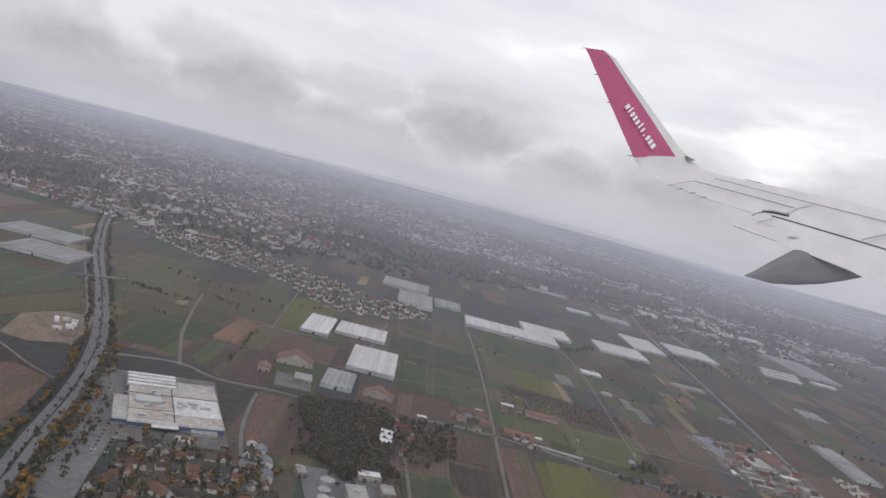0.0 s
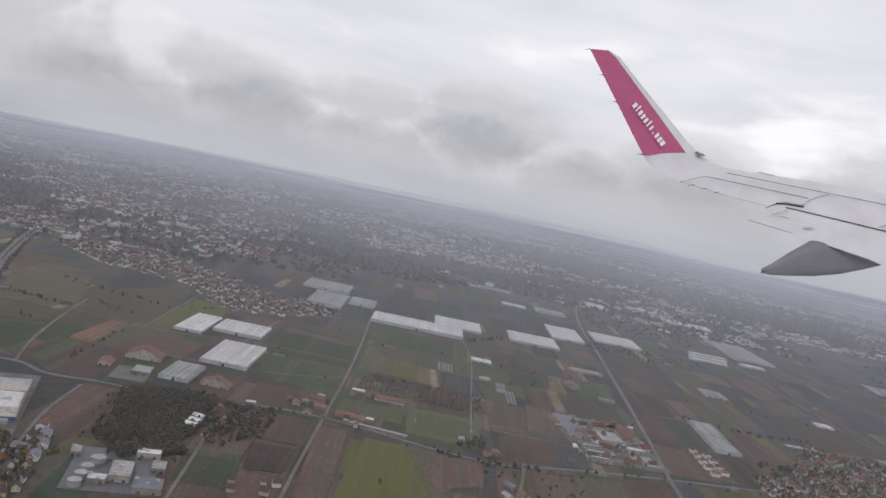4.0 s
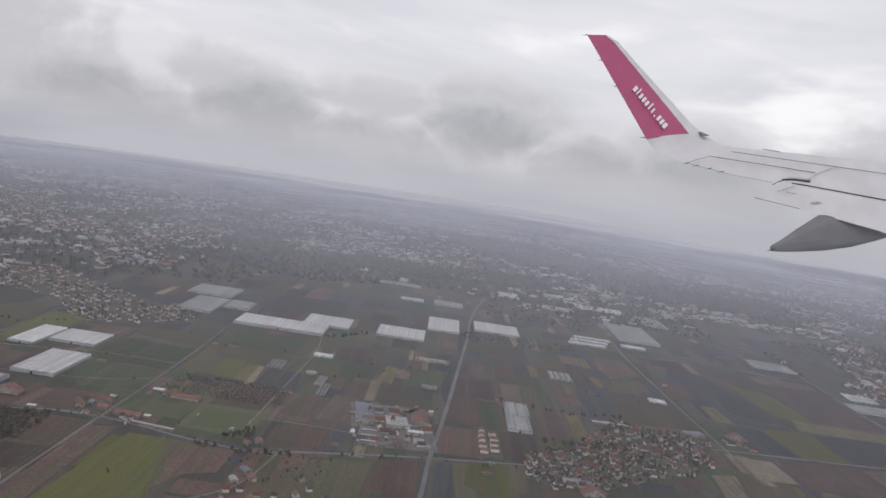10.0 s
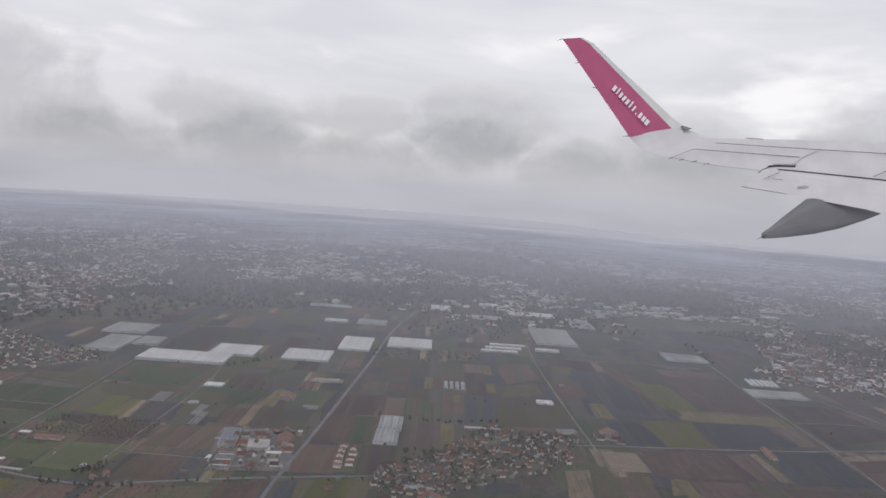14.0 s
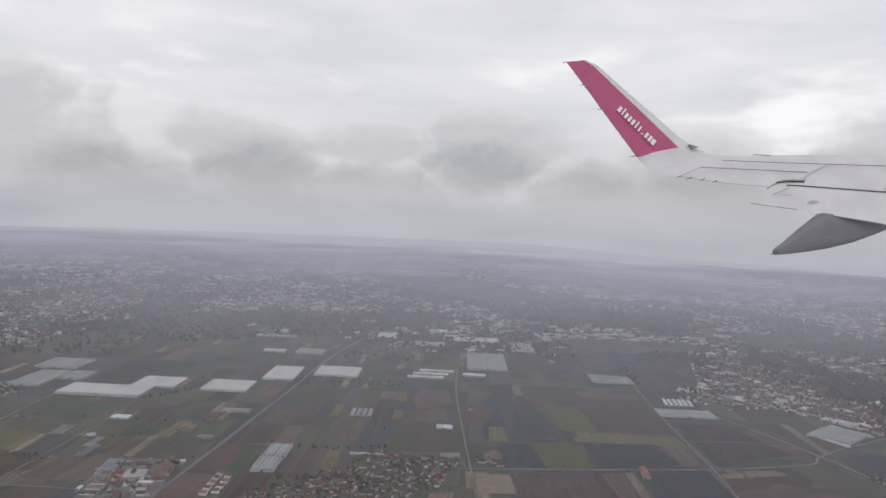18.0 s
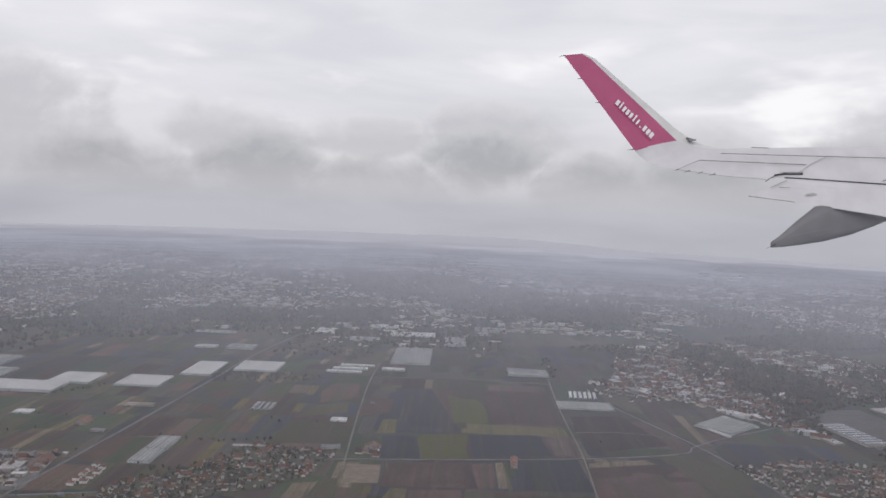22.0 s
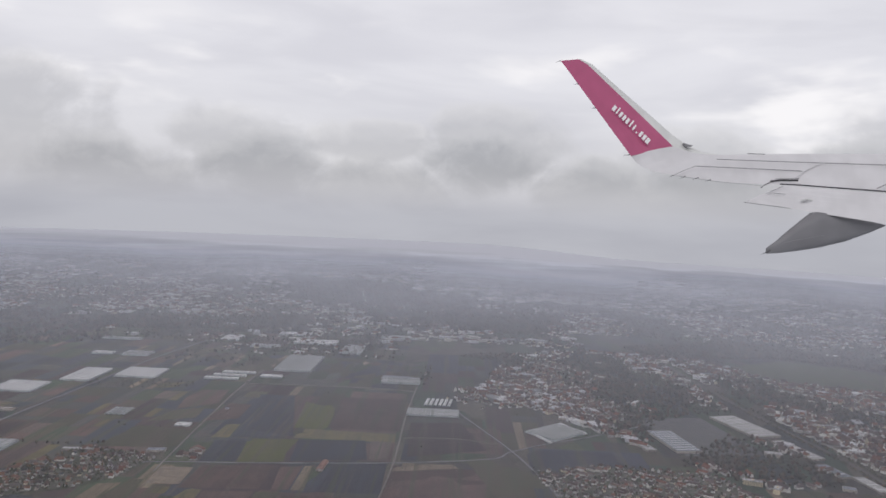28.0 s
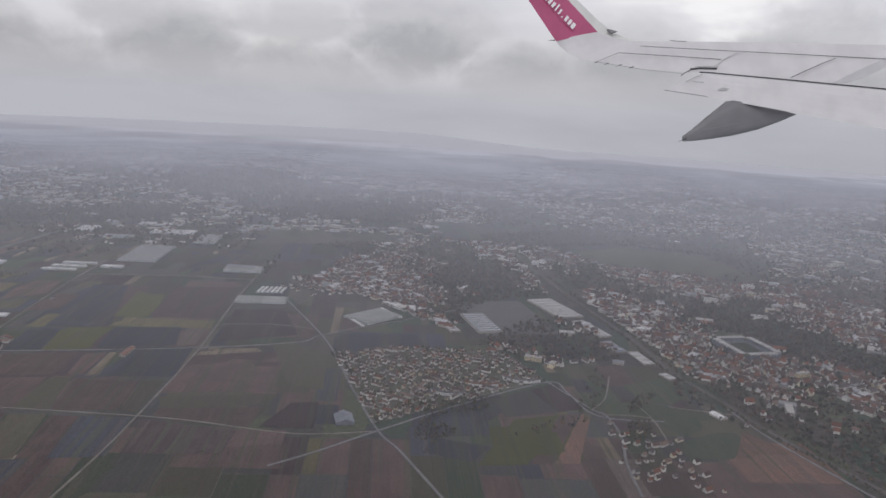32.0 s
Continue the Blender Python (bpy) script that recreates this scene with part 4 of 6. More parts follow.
KINDS = [house_kind(2.3, 2.9, 1.5, 1.15, "rendered house with a steep tiled gable roof and chimney"),
         house_kind(2.6, 3.6, 1.6, 1.3, "large rendered house with a tiled gable roof and chimney"),
         house_kind(2.0, 2.4, 1.3, 1.0, "small rendered house with a tiled gable roof"),
         house_kind(2.9, 5.6, 1.4, 1.5, "long barn-like farmhouse with a tiled gable roof"),
         house_kind(2.2, 7.5, 1.6, 1.0, "terraced row of rendered houses with a tiled roof")]
for k, ob in enumerate(KINDS):
    ob.matrix_basis = spot(-60 + 5 * k, 178 + 1.5 * k, 0.1, 20 * k)
HOUSES = [len(KINDS)]
TAKEN = {}


def free(x, y, r=2.6):
    i, j = int(x // 4), int(y // 4)
    for a in (-1, 0, 1):
        for b in (-1, 0, 1):
            for px, py in TAKEN.get((i + a, j + b), ()):
                if (px - x) ** 2 + (py - y) ** 2 < r * r:
                    return False
    TAKEN.setdefault((i, j), []).append((x, y))
    return True


def inside(x, y, poly):
    hit = False
    for (ax, ay), (bx, by) in zip(poly, poly[1:] + poly[:1]):
        if (ay > y) != (by > y) and x < (bx - ax) * (y - ay) / (by - ay) + ax:
            hit = not hit
    return hit


def yard(points, z=0.19):
    """The gardens and yards under a settlement."""
    verts = [(x, y, z) for x, y in points] + [(x, y, 0) for x, y in points]
    n = len(points)
    faces = [tuple(range(n))] + [(i, n + i, n + (i + 1) % n, (i + 1) % n) for i in range(n)]
    ob = new("settlement_ground", mesh_of("settlement_ground", verts, faces, YARD))
    tagged(ob, "gardens and yards between village houses", "ground", kind="structure")


def village(points, gap, turn=0.0, share=0.8, kinds=(0, 0, 1, 2, 0, 1, 3), z=0.19, own=True):
    """Separate houses in rows inside the outline."""
    xs, ys = [p[0] for p in points], [p[1] for p in points]
    cx, cy, r = sum(xs) / len(xs), sum(ys) / len(ys), max(max(xs) - min(xs), max(ys) - min(ys))
    c, s = math.cos(radians(turn)), math.sin(radians(turn))
    k = int(r / gap) + 2
    for i in range(-k, k):
        for j in range(-k, k):
            if rng.random() > share:
                continue
            u = i * gap + rng.uniform(-0.3, 0.3) * gap
            v = j * gap * 1.25 + rng.uniform(-0.3, 0.3) * gap
            x, y = cx + u * c - v * s, cy + u * s + v * c
            if inside(x, y, points) and free(x, y, gap * 0.6):
                kind, way = rng.choice(kinds), turn + rng.choice((0, 90, 90)) + rng.uniform(-12, 12)
                if own and HOUSES[0] < 298:
                    HOUSES[0] += 1
                    copy_thing(KINDS[kind], spot(x, y, z, way) @ Matrix.Scale(rng.uniform(0.68, 0.95), 4))
                else:
                    (bv, bf), (rv, rf) = FAR_KINDS[kind]
                    k_size = rng.uniform(0.68, 0.95)
                    far_houses.add((bv, bf), x, y, radians(way), k_size, 0, 1.1, z)
                    far_houses.add((rv, rf), x, y, radians(way), k_size, 1, 1.1, z)


SOUTH = [(-62, 150), (-14, 150), (-19, 196), (-25, 215), (-30, 222), (-37, 210), (-56, 213), (-64, 203), (-57, 180)]
NORTH = [(-200, 560), (-140, 612), (-70, 560), (-10, 520), (24, 506), (30, 488), (-30, 442), (-46, 452), (-84, 500), (-140, 506)]
WEST = [(233, 296), (236, 326), (262, 342), (278, 372), (293, 400), (318, 396), (345, 386), (336, 348), (316, 324), (299, 318), (268, 292), (245, 286)]
ESTATE = [(589, 394), (640, 412), (709, 407), (732, 352), (673, 312), (621, 277)]
for outline in (SOUTH, NORTH, WEST, ESTATE):
    yard(outline)
village(SOUTH, 3.8, 18, 0.8, (2, 0, 2, 0, 1))
village(NORTH, 5.4, -38, 0.6, own=False)
village(WEST, 3.6, 12, 0.54, (2, 0, 2, 0, 1, 3))
village(ESTATE, 4.2, -32, 0.72, (0, 2, 2, 0, 4))
village([(52, 288), (60, 300), (66, 292), (62, 284)], 4.5, 0, 0.9)
village([(150, 302), (158, 352), (188, 362), (192, 312)], 5.6, 8, 0.5, (3, 3, 0, 1))
village([(104, 205), (122, 250), (150, 262), (160, 220), (130, 200)], 6, 20, 0.4)
village([(30, 200), (44, 200), (44, 222), (30, 222)], 4.5, 10, 0.7)
village([(8, 235), (16, 235), (14, 282), (6, 282)], 4.2, 5, 0.5)
village([(745, 205), (795, 205), (790, 262), (752, 286)], 4.6, 25, 0.42)
village([(530, 580), (560, 548), (600, 560), (590, 612), (560, 606)], 5.2, -30, 0.7)
village([(354, 380), (372, 384), (372, 398), (354, 396)], 5, 5, 0.5, (3, 3, 1))


def clump(seed):
    """A ragged crown of several leafy lumps."""
    r = random.Random(seed)
    verts, faces = [], []
    for _ in range(9):
        bm = bmesh.new()
        bmesh.ops.create_icosphere(bm, subdivisions=1, radius=1)
        ox, oy, oz = r.gauss(0, 0.36), r.gauss(0, 0.36), r.uniform(0.6, 1.95)
        k = r.uniform(0.22, 0.5)
        n = len(verts)
        bm.verts.index_update()
        verts += [(ox + k * v.co.x * r.uniform(0.7, 1.3), oy + k * v.co.y * r.uniform(0.7, 1.3), oz + k * v.co.z * r.uniform(0.7, 1.35)) for v in bm.verts]
        faces += [tuple(v.index + n for v in f.verts) for f in bm.faces]
        bm.free()
    return verts, faces


def shrub(seed):
    """A far crown: one ragged lump."""
    r = random.Random(seed)
    n = 7
    verts = [(0, 0, 1.6)]
    for z, rad in ((1.15, 0.75), (0.45, 0.95), (0.0, 0.5)):
        verts += [(rad * r.uniform(0.6, 1.3) * math.cos(math.tau * i / n), rad * r.uniform(0.6, 1.3) * math.sin(math.tau * i / n), z + r.uniform(-0.15, 0.25)) for i in range(n)]
    faces = [(0, 1 + i, 1 + (i + 1) % n) for i in range(n)]
    for k in range(2):
        a, b = 1 + k * n, 1 + (k + 1) * n
        faces += [(a + i, b + i, b + (i + 1) % n, a + (i + 1) % n) for i in range(n)]
    return verts, faces


CLUMPS = [clump(s) for s in range(8)]
SHRUBS = [shrub(s) for s in range(10)]


OPEN_GROUNDS = [[(505, 600), (518, 800), (592, 762), (562, 625)], [(672, 440), (700, 430), (770, 520), (770, 572), (748, 572), (700, 530)], [(745, 520), (775, 592), (818, 512), (788, 478)], [(878, 440), (896, 398), (934, 412), (922, 474), (908, 476)]]
GOLF = [(845, 796), (934, 856), (1034, 808), (1040, 722), (982, 676), (882, 722)]
RAILWAY = [(890, 160), (850, 270), (840, 318), (826, 372), (821, 444), (803, 560), (790, 660), (780, 800)]


def beside_railway(x, y):
    for (ax, ay), (bx, by) in zip(RAILWAY, RAILWAY[1:]):
        if min(ay, by) - 5 < y < max(ay, by) + 5:
            s = (y - ay) / (by - ay)
            if abs(ax + (bx - ax) * s - x) < 9:
                return True
    return False


def town(points, gap, share, tall=1.0, trees=1.2, halls=0.02, big=1.0, least=0.16):
    xs, ys = [p[0] for p in points], [p[1] for p in points]
    x = min(xs)
    while x < max(xs):
        y = min(ys)
        while y < max(ys):
            px, py = x + rng.uniform(-0.5, 0.5) * gap, y + rng.uniform(-0.5, 0.5) * gap
            y += gap
            if not inside(px, py, points) or beside_railway(px, py) or inside(px, py, GOLF) or any(inside(px, py, g) for g in OPEN_GROUNDS):
                continue
            den = 1.3 * noise.noise((px * 0.009, py * 0.006, 3.0)) + 0.6 * noise.noise((px * 0.03, py * 0.02, 8.0)) + 0.15
            if rng.random() < share * (least + 2.5 * den) + 0.02:
                turn = 0.9 * noise.noise((px * 0.006, py * 0.006, 1.0)) * 3 + rng.choice((0, math.pi / 2))
                if rng.random() < halls * (1 + 2 * den):
                    a, b = rng.uniform(6, 16) * big, rng.uniform(4, 9) * big
                    far_halls.add(box(-a / 2, -b / 2, 0, a / 2, b / 2, rng.uniform(1.6, 3.2)), px, py, turn, 1, 0, z=0.1)
                else:
                    (bv, bf), (rv, rf) = rng.choice(FAR_KINDS)
                    k = rng.uniform(0.85, 1.3) * big
                    h = tall * rng.uniform(0.8, 1.3)
                    far_houses.add((bv, bf), px, py, turn, k, 0, h, 0.1)
                    far_houses.add((rv, rf), px, py, turn, k, 1, h, 0.1)
            for _ in range(2):
                if rng.random() < trees * (0.62 - 0.8 * den):
                    far_trees.add(rng.choice(SHRUBS), px + rng.uniform(-1, 1) * gap, py + rng.uniform(-1, 1) * gap, rng.uniform(0, 6), rng.uniform(0.9, 1.9) * big, 0, rng.uniform(0.8, 1.4))
        x += gap


town([(-520, 640), (-140, 560), (-60, 640), (-60, 900), (40, 1000), (40, 1300), (-900, 1300)], 8.4, 0.68, trees=0.55, halls=0.07, big=1.12)
town([(40, 900), (300, 900), (700, 860), (700, 1300), (40, 1300)], 10, 0.45, trees=0.6, halls=0.12, big=1.15)
town([(500, 640), (620, 540), (700, 420), (740, 380), (800, 400), (780, 640), (860, 830), (700, 860), (520, 780)], 5.4, 0.72, trees=0.9, halls=0.04, least=0.35)
town([(820, 300), (900, 210), (1150, 210), (1400, 700), (1010, 640), (880, 640), (815, 600)], 5.2, 0.75, 1.15, trees=1.0, halls=0.03, least=0.45)
town([(815, 600), (880, 640), (1010, 640), (982, 676), (884, 722), (849, 790), (800, 780)], 5.4, 0.75, trees=1.0, halls=0.03)
town([(1010, 640), (1400, 700), (1700, 1300), (700, 1300), (700, 1000), (1000, 940)], 9.5, 0.6, trees=0.6, halls=0.08, big=1.12)
town([(130, 820), (330, 740), (470, 740), (480, 900), (60, 900)], 8, 0.26, trees=0.8, halls=0.1)
town([(-1500, 1300), (2200, 1300), (2700, 1900), (-2000, 1900)], 17, 0.45, trees=0.6, halls=0.3, big=1.6)
town([(-2000, 1900), (2700, 1900), (3400, 2900), (-2700, 2900)], 30, 0.5, trees=1.0, halls=0.5, big=2.8)


# ---- woods and hedges ----
def wood(points, gap, size, heap, pieces, share=1.0):
    xs, ys = [p[0] for p in points], [p[1] for p in points]
    x = min(xs)
    while x < max(xs):
        y = min(ys)
        while y < max(ys):
            px, py = x + rng.uniform(-0.5, 0.5) * gap, y + rng.uniform(-0.5, 0.5) * gap
            y += gap
            if rng.random() < share and inside(px, py, points):
                heap.add(rng.choice(pieces), px, py, rng.uniform(0, 6), size * rng.uniform(0.65, 1.35), 1 if rng.random() < 0.55 else 0, rng.uniform(0.8, 1.3))
        x += gap


wood([(-27, 274), (-22, 284), (-12, 283), (-4, 288), (4, 284), (8, 276), (5, 264), (9, 252), (7, 240), (11, 228), (2, 224), (-4, 216), (-10, 226), (-19, 230), (-17, 244), (-23, 256)], 0.95, 0.8, near_trees, CLUMPS, 0.92)
wood([(-30, 268), (-20, 286), (12, 288), (14, 222), (-8, 210), (-22, 226)], 3.2, 0.8, near_trees, CLUMPS, 0.5)
wood([(54, 339), (57, 369), (114, 369), (114, 334)], 1.45, 0.33, near_trees, CLUMPS, 0.7)
wood([(14, 240), (27, 240), (26, 280), (12, 280)], 2.2, 1.0, near_trees, CLUMPS, 0.4)
wood([(100, 288), (112, 290), (114, 306), (108, 300)], 1.6, 0.8, near_trees, CLUMPS, 0.7)
wood([(757, 262), (770, 290), (783, 288), (776, 262)], 2.0, 0.9, near_trees, CLUMPS, 0.5)
wood([(770, 300), (778, 300), (800, 330), (790, 332)], 2.0, 1.0, near_trees, CLUMPS, 0.5)
wood([(640, 262), (650, 290), (668, 268), (652, 252)], 2.0, 0.9, near_trees, CLUMPS, 0.45)
wood([(108, 262), (128, 282), (150, 284), (150, 262), (130, 245)], 2.6, 0.6, near_trees, CLUMPS, 0.3)
wood([(205, 585), (212, 560), (258, 560), (300, 575), (300, 596), (222, 598)], 3, 0.7, near_trees, CLUMPS, 0.5)
wood([(640, 300), (690, 320), (690, 300), (650, 285)], 2.5, 1.1, near_trees, CLUMPS, 0.5)
wood([(753, 892), (915, 983), (1048, 890), (1060, 769), (1036, 812), (928, 862), (779, 820)], 4.6, 2.2, far_trees, SHRUBS)
wood([(176, 1591), (371, 1617), (564, 1230), (719, 1174), (691, 1070), (512, 1105), (336, 1225), (205, 1359)], 9, 3.6, far_trees, SHRUBS, 0.9)
wood([(-203, 985), (24, 942), (136, 788), (52, 728), (-102, 802)], 6, 2.0, far_trees, SHRUBS, 0.45)
wood([(60, 860), (260, 900), (380, 1000), (340, 1060), (40, 960)], 5.5, 2.2, far_trees, SHRUBS, 0.9)
wood([(400, 1000), (640, 960), (760, 1080), (500, 1100)], 6, 2.2, far_trees, SHRUBS, 0.8)
wood([(-300, 1050), (20, 1080), (40, 1160), (-280, 1150)], 7, 2.4, far_trees, SHRUBS, 0.7)
wood([(300, 1250), (900, 1240), (1000, 1330), (350, 1340)], 8, 2.6, far_trees, SHRUBS, 0.7)
wood([(230, 690), (330, 670), (340, 730), (240, 760)], 6, 1.4, far_trees, SHRUBS, 0.35)
wood([(-120, 640), (0, 640), (20, 760), (-60, 800)], 7, 2.0, far_trees, SHRUBS, 0.35)
wood([(640, 620), (700, 600), (730, 690), (660, 700)], 4, 1.6, far_trees, SHRUBS, 0.8)
wood([(1020, 640), (1190, 690), (1400, 700), (1300, 560), (1100, 560)], 5, 2.0, far_trees, SHRUBS, 0.9)


def tree_row(points, gap, size, spread, share=0.85, pieces=None):
    for (ax, ay), (bx, by) in zip(points, points[1:]):
        n = max(1, int(math.hypot(bx - ax, by - ay) / gap))
        for i in range(n):
            if rng.random() < share:
                s = i / n
                near_trees.add(rng.choice(pieces or CLUMPS), ax + (bx - ax) * s + rng.uniform(-spread, spread), ay + (by - ay) * s + rng.uniform(-spread, spread), rng.uniform(0, 6), size * rng.uniform(0.7, 1.25), 1 if rng.random() < 0.4 else 0, rng.uniform(0.8, 1.3))


for side, size in ((-4.8, 1.0), (0.1, 0.55), (5.0, 1.0)):
    tree_row([(x + side, y) for x, y in MAIN[1:11]], 2.6, size, 1.0, 0.7)
tree_row([(-68, 180), (-73, 205), (-79, 235)], 2.4, 0.9, 1.2, 0.7)
for side in (-4.5, 4.5):
    tree_row([(880 + side, 190), (850 + side, 270), (840 + side, 318), (826 + side, 372), (821 + side, 444), (803 + side, 560), (790 + side, 660)], 1.8, 1.0, 1.4, 0.85)
tree_row([(-60, 300), (-62, 372)], 4, 0.9, 1.0, 0.5)
tree_row([(-130, 440), (-60, 420), (-40, 440)], 3, 1.0, 3, 0.6)
tree_row([(92, 276), (118, 273), (134, 280)], 2, 1.0, 1.5, 0.8)
tree_row([(112, 498), (128, 520), (140, 528)], 2, 1.2, 3, 0.8)
tree_row([(250, 345), (270, 352), (300, 345)], 2, 1.2, 5, 0.8)
tree_row([(230, 405), (260, 400), (300, 410)], 2.2, 1.1, 3, 0.6)
tree_row([(700, 262), (740, 290), (760, 330), (770, 370)], 2.2, 1.2, 5, 0.8)
tree_row([(590, 400), (610, 335), (624, 275)], 3, 0.9, 1.5, 0.5)
tree_row([(-30, 278), (6, 281), (44, 287), (90, 278), (136, 281), (191, 297), (262, 313)], 6, 0.7, 3.5, 0.55)
tree_row([(60, 440), (112, 440), (180, 455), (330, 452)], 7, 0.7, 5, 0.5)
tree_row([(-40, 372), (46, 386)], 6, 0.6, 3, 0.5)
tree_row([(110, 395), (140, 412), (180, 440)], 5, 0.6, 6, 0.6)
tree_row([(-138, 388), (-118, 385), (-100, 381)], 1.5, 0.9, 2.5, 0.9)
tree_row([(-110, 346), (-99, 346)], 1.5, 0.8, 1.2, 0.9)
tree_row([(-96, 399), (-84, 396), (-72, 389)], 1.8, 0.9, 3, 0.8)
for _ in range(40):
    x, y = rng.uniform(-60, 590), rng.uniform(205, 660)
    if free(x, y, 3):
        near_trees.add(rng.choice(CLUMPS), x, y, rng.uniform(0, 6), rng.uniform(0.35, 0.8), 0, rng.uniform(0.8, 1.3))
for outline, count in ((SOUTH, 260), (NORTH, 220), (WEST, 420), (ESTATE, 330)):
    xs, ys = [p[0] for p in outline], [p[1] for p in outline]
    for _ in range(count * 2):
        x, y = rng.uniform(min(xs), max(xs)), rng.uniform(min(ys), max(ys))
        if inside(x, y, outline) and free(x, y, 1.5):
            near_trees.add(rng.choice(CLUMPS), x, y, rng.uniform(0, 6), rng.uniform(0.6, 1.2), 0, rng.uniform(0.8, 1.3), 0.1)

far_houses.build("far_houses", [WALLS, ROOFS], "countless pale houses with tiled roofs in the hazy town", "houses")
far_halls.build("far_halls", [FLATROOF], "pale flat-roofed halls scattered in the hazy town", "buildings")
far_trees.build("far_trees", [WOODS, WOODS], "dark bare woods and town trees in the haze", "trees")
near_trees.build("hedge_trees", [LEAVES, WOODS], "autumn trees in gardens, hedges and along the roads", "trees")


# ---- large buildings ----
def hall(x, y, w, d, h, turn=0.0, roof=None, wall=None, gable=False, lights=0, name="hall", label="pale flat-roofed hall with roof vents among yards", units=0, doors=2):
    """A hall: walls, a flat roof with a raised edge or a gable roof, roof lights, vents and doors."""
    root = new(name)
    root.matrix_basis = spot(x, y, 0.19, turn)
    tagged(root, label, "building", "halls and barns")
    wall, roof = wall or BARNWALL, roof or CONCRETE
    if gable:
        (bv, bf), (rv, rf) = house_mesh(w, d, h, w * 0.22)
        part("wall", mesh_of("hall_wall", bv, bf, wall), root)
        part("roof", mesh_of("hall_roof", rv, rf, roof), root)
    else:
        part("wall", mesh_of("hall_wall", *box(-w / 2, -d / 2, 0, w / 2, d / 2, h), wall), root)
        part("roof", mesh_of("hall_roof", *box(-w / 2 + 0.15, -d / 2 + 0.15, h - 0.05, w / 2 - 0.15, d / 2 - 0.15, h + 0.06), roof), root)
        for k, (a, b, c, e) in enumerate(((-w / 2, -d / 2, w / 2, -d / 2 + 0.15), (-w / 2, d / 2 - 0.15, w / 2, d / 2), (-w / 2, -d / 2 + 0.15, -w / 2 + 0.15, d / 2 - 0.15), (w / 2 - 0.15, -d / 2 + 0.15, w / 2, d / 2 - 0.15))):
            part("parapet", mesh_of("parapet", *box(a, b, h + 0.004, c, e, h + 0.2), wall), root)
        light = mesh_of("roof_light", *box(-w * 0.4, -0.28, h + 0.05, w * 0.4, 0.28, h + 0.28), GLASSROOF)
        for k in range(lights):
            part("roof_light", light, root, "white strip roof light", spot(0, -d / 2 + d * (k + 0.5) / lights))
        unit = mesh_of("roof_vent", *box(-0.5, -0.35, h + 0.05, 0.5, 0.35, h + 0.55), GUTTER)
        for k in range(units):
            part("roof_vent", unit, root, "grey metal roof vent", spot(rng.uniform(-0.4, 0.4) * w, rng.uniform(-0.38, 0.38) * d))
    gate = mesh_of("gate", *box(-0.4, -0.04, 0, 0.4, 0.03, min(0.8, h * 0.6)), DOORWOOD)
    for k in range(doors):
        part("gate", gate, root, at=spot(-w / 2 + w * (k + 0.5) / doors, -d / 2 - 0.02))
    return root


def paved(x, y, w, d, turn=0.0, mat=None, z=0.196, label="grey paved yard beside halls"):
    ob = new("paved_yard", mesh_of("paved_yard", *box(-w / 2, -d / 2, -z, w / 2, d / 2, 0), mat or PAVING))
    ob.matrix_basis = spot(x, y, z, turn)
    return tagged(ob, label, "ground", kind="structure")


SAND = varied("sandy_ground", (0.20, 0.155, 0.115), (0.145, 0.12, 0.095), 0.3, 1.5, 0.95)
BLUEGREY = varied("blue_grey_roof", (0.16, 0.17, 0.20), (0.13, 0.14, 0.165), 0.3, 1.5, 0.7)

STORE_ROOF = varied("weathered_roof_felt", (0.40, 0.37, 0.33), (0.27, 0.25, 0.23), 0.35, 1.6, 0.9, c=(0.52, 0.50, 0.46))

# the large store with its car park
paved(-67, 238, 42, 58, 20, label="grey car park round the large store")
paved(-70.5, 194, 11, 50, 10, ASPHALT, 0.194, "grey car park between a street and gardens")
store = new("store")
store.matrix_basis = spot(-62.4, 239.2, 0.2, 20.8) @ Matrix.Scale(0.93, 4)
tagged(store, "large flat-roofed store with pale roofs and a blue fascia", "store")
for nm, piece, mat, lab in (("main_hall", box(-13, -20, 0, 16, 10, 2.6), STORE_ROOF, "pale gravel-roofed main hall"), ("east_hall", box(1, -14, 2.61, 15.5, 2, 2.95), WHITE, "white roof section"),
                            ("low_wing", box(-17.5, -19, 0, -13.05, 2, 1.8), CONCRETE, ""), ("rear_hall", box(-14, 10.05, 0, 3, 25, 2.2), BLUEGREY, ""), ("rear_block", box(3.05, 10.05, 0, 16, 20, 2.0), CONCRETE, ""),
                            ("fascia", box(-13.2, -20.25, 0.5, 16.2, -20.02, 1.7), BLUEBAND, "blue band along the front"), ("fascia_trim", box(-13.2, -20.2, 1.71, 16.2, -20.02, 2.62), WHITE, "white band above the blue one"), ("loading_dock", box(6, -23, 0, 14, -20.3, 1.2), CONCRETE, ""), ("plant_room", box(-11, -6, 2.61, -3, -1, 3.5), GUTTER, "grey rooftop plant room"), ("roof_gully", box(-13, -11.2, 2.605, 1, -10.8, 2.66), DARKGLASS, "dark roof gutter"), ("roof_gully", box(0.5, -20, 2.605, 0.9, 10, 2.7), DARKGLASS, "dark roof gutter"), ("roof_gully", box(-13, 3, 2.605, 16, 3.4, 2.7), DARKGLASS, "dark roof gutter"), ("fascia", box(-17.7, -19.25, 0.7, -13.25, -19.02, 1.7), BLUEBAND, ""), ("entrance_canopy", box(-6, -22.5, 1.4, 2, -20.3, 1.7), WHITE, "white entrance canopy")):
    part(nm, mesh_of(nm, *piece, mat), store, lab)
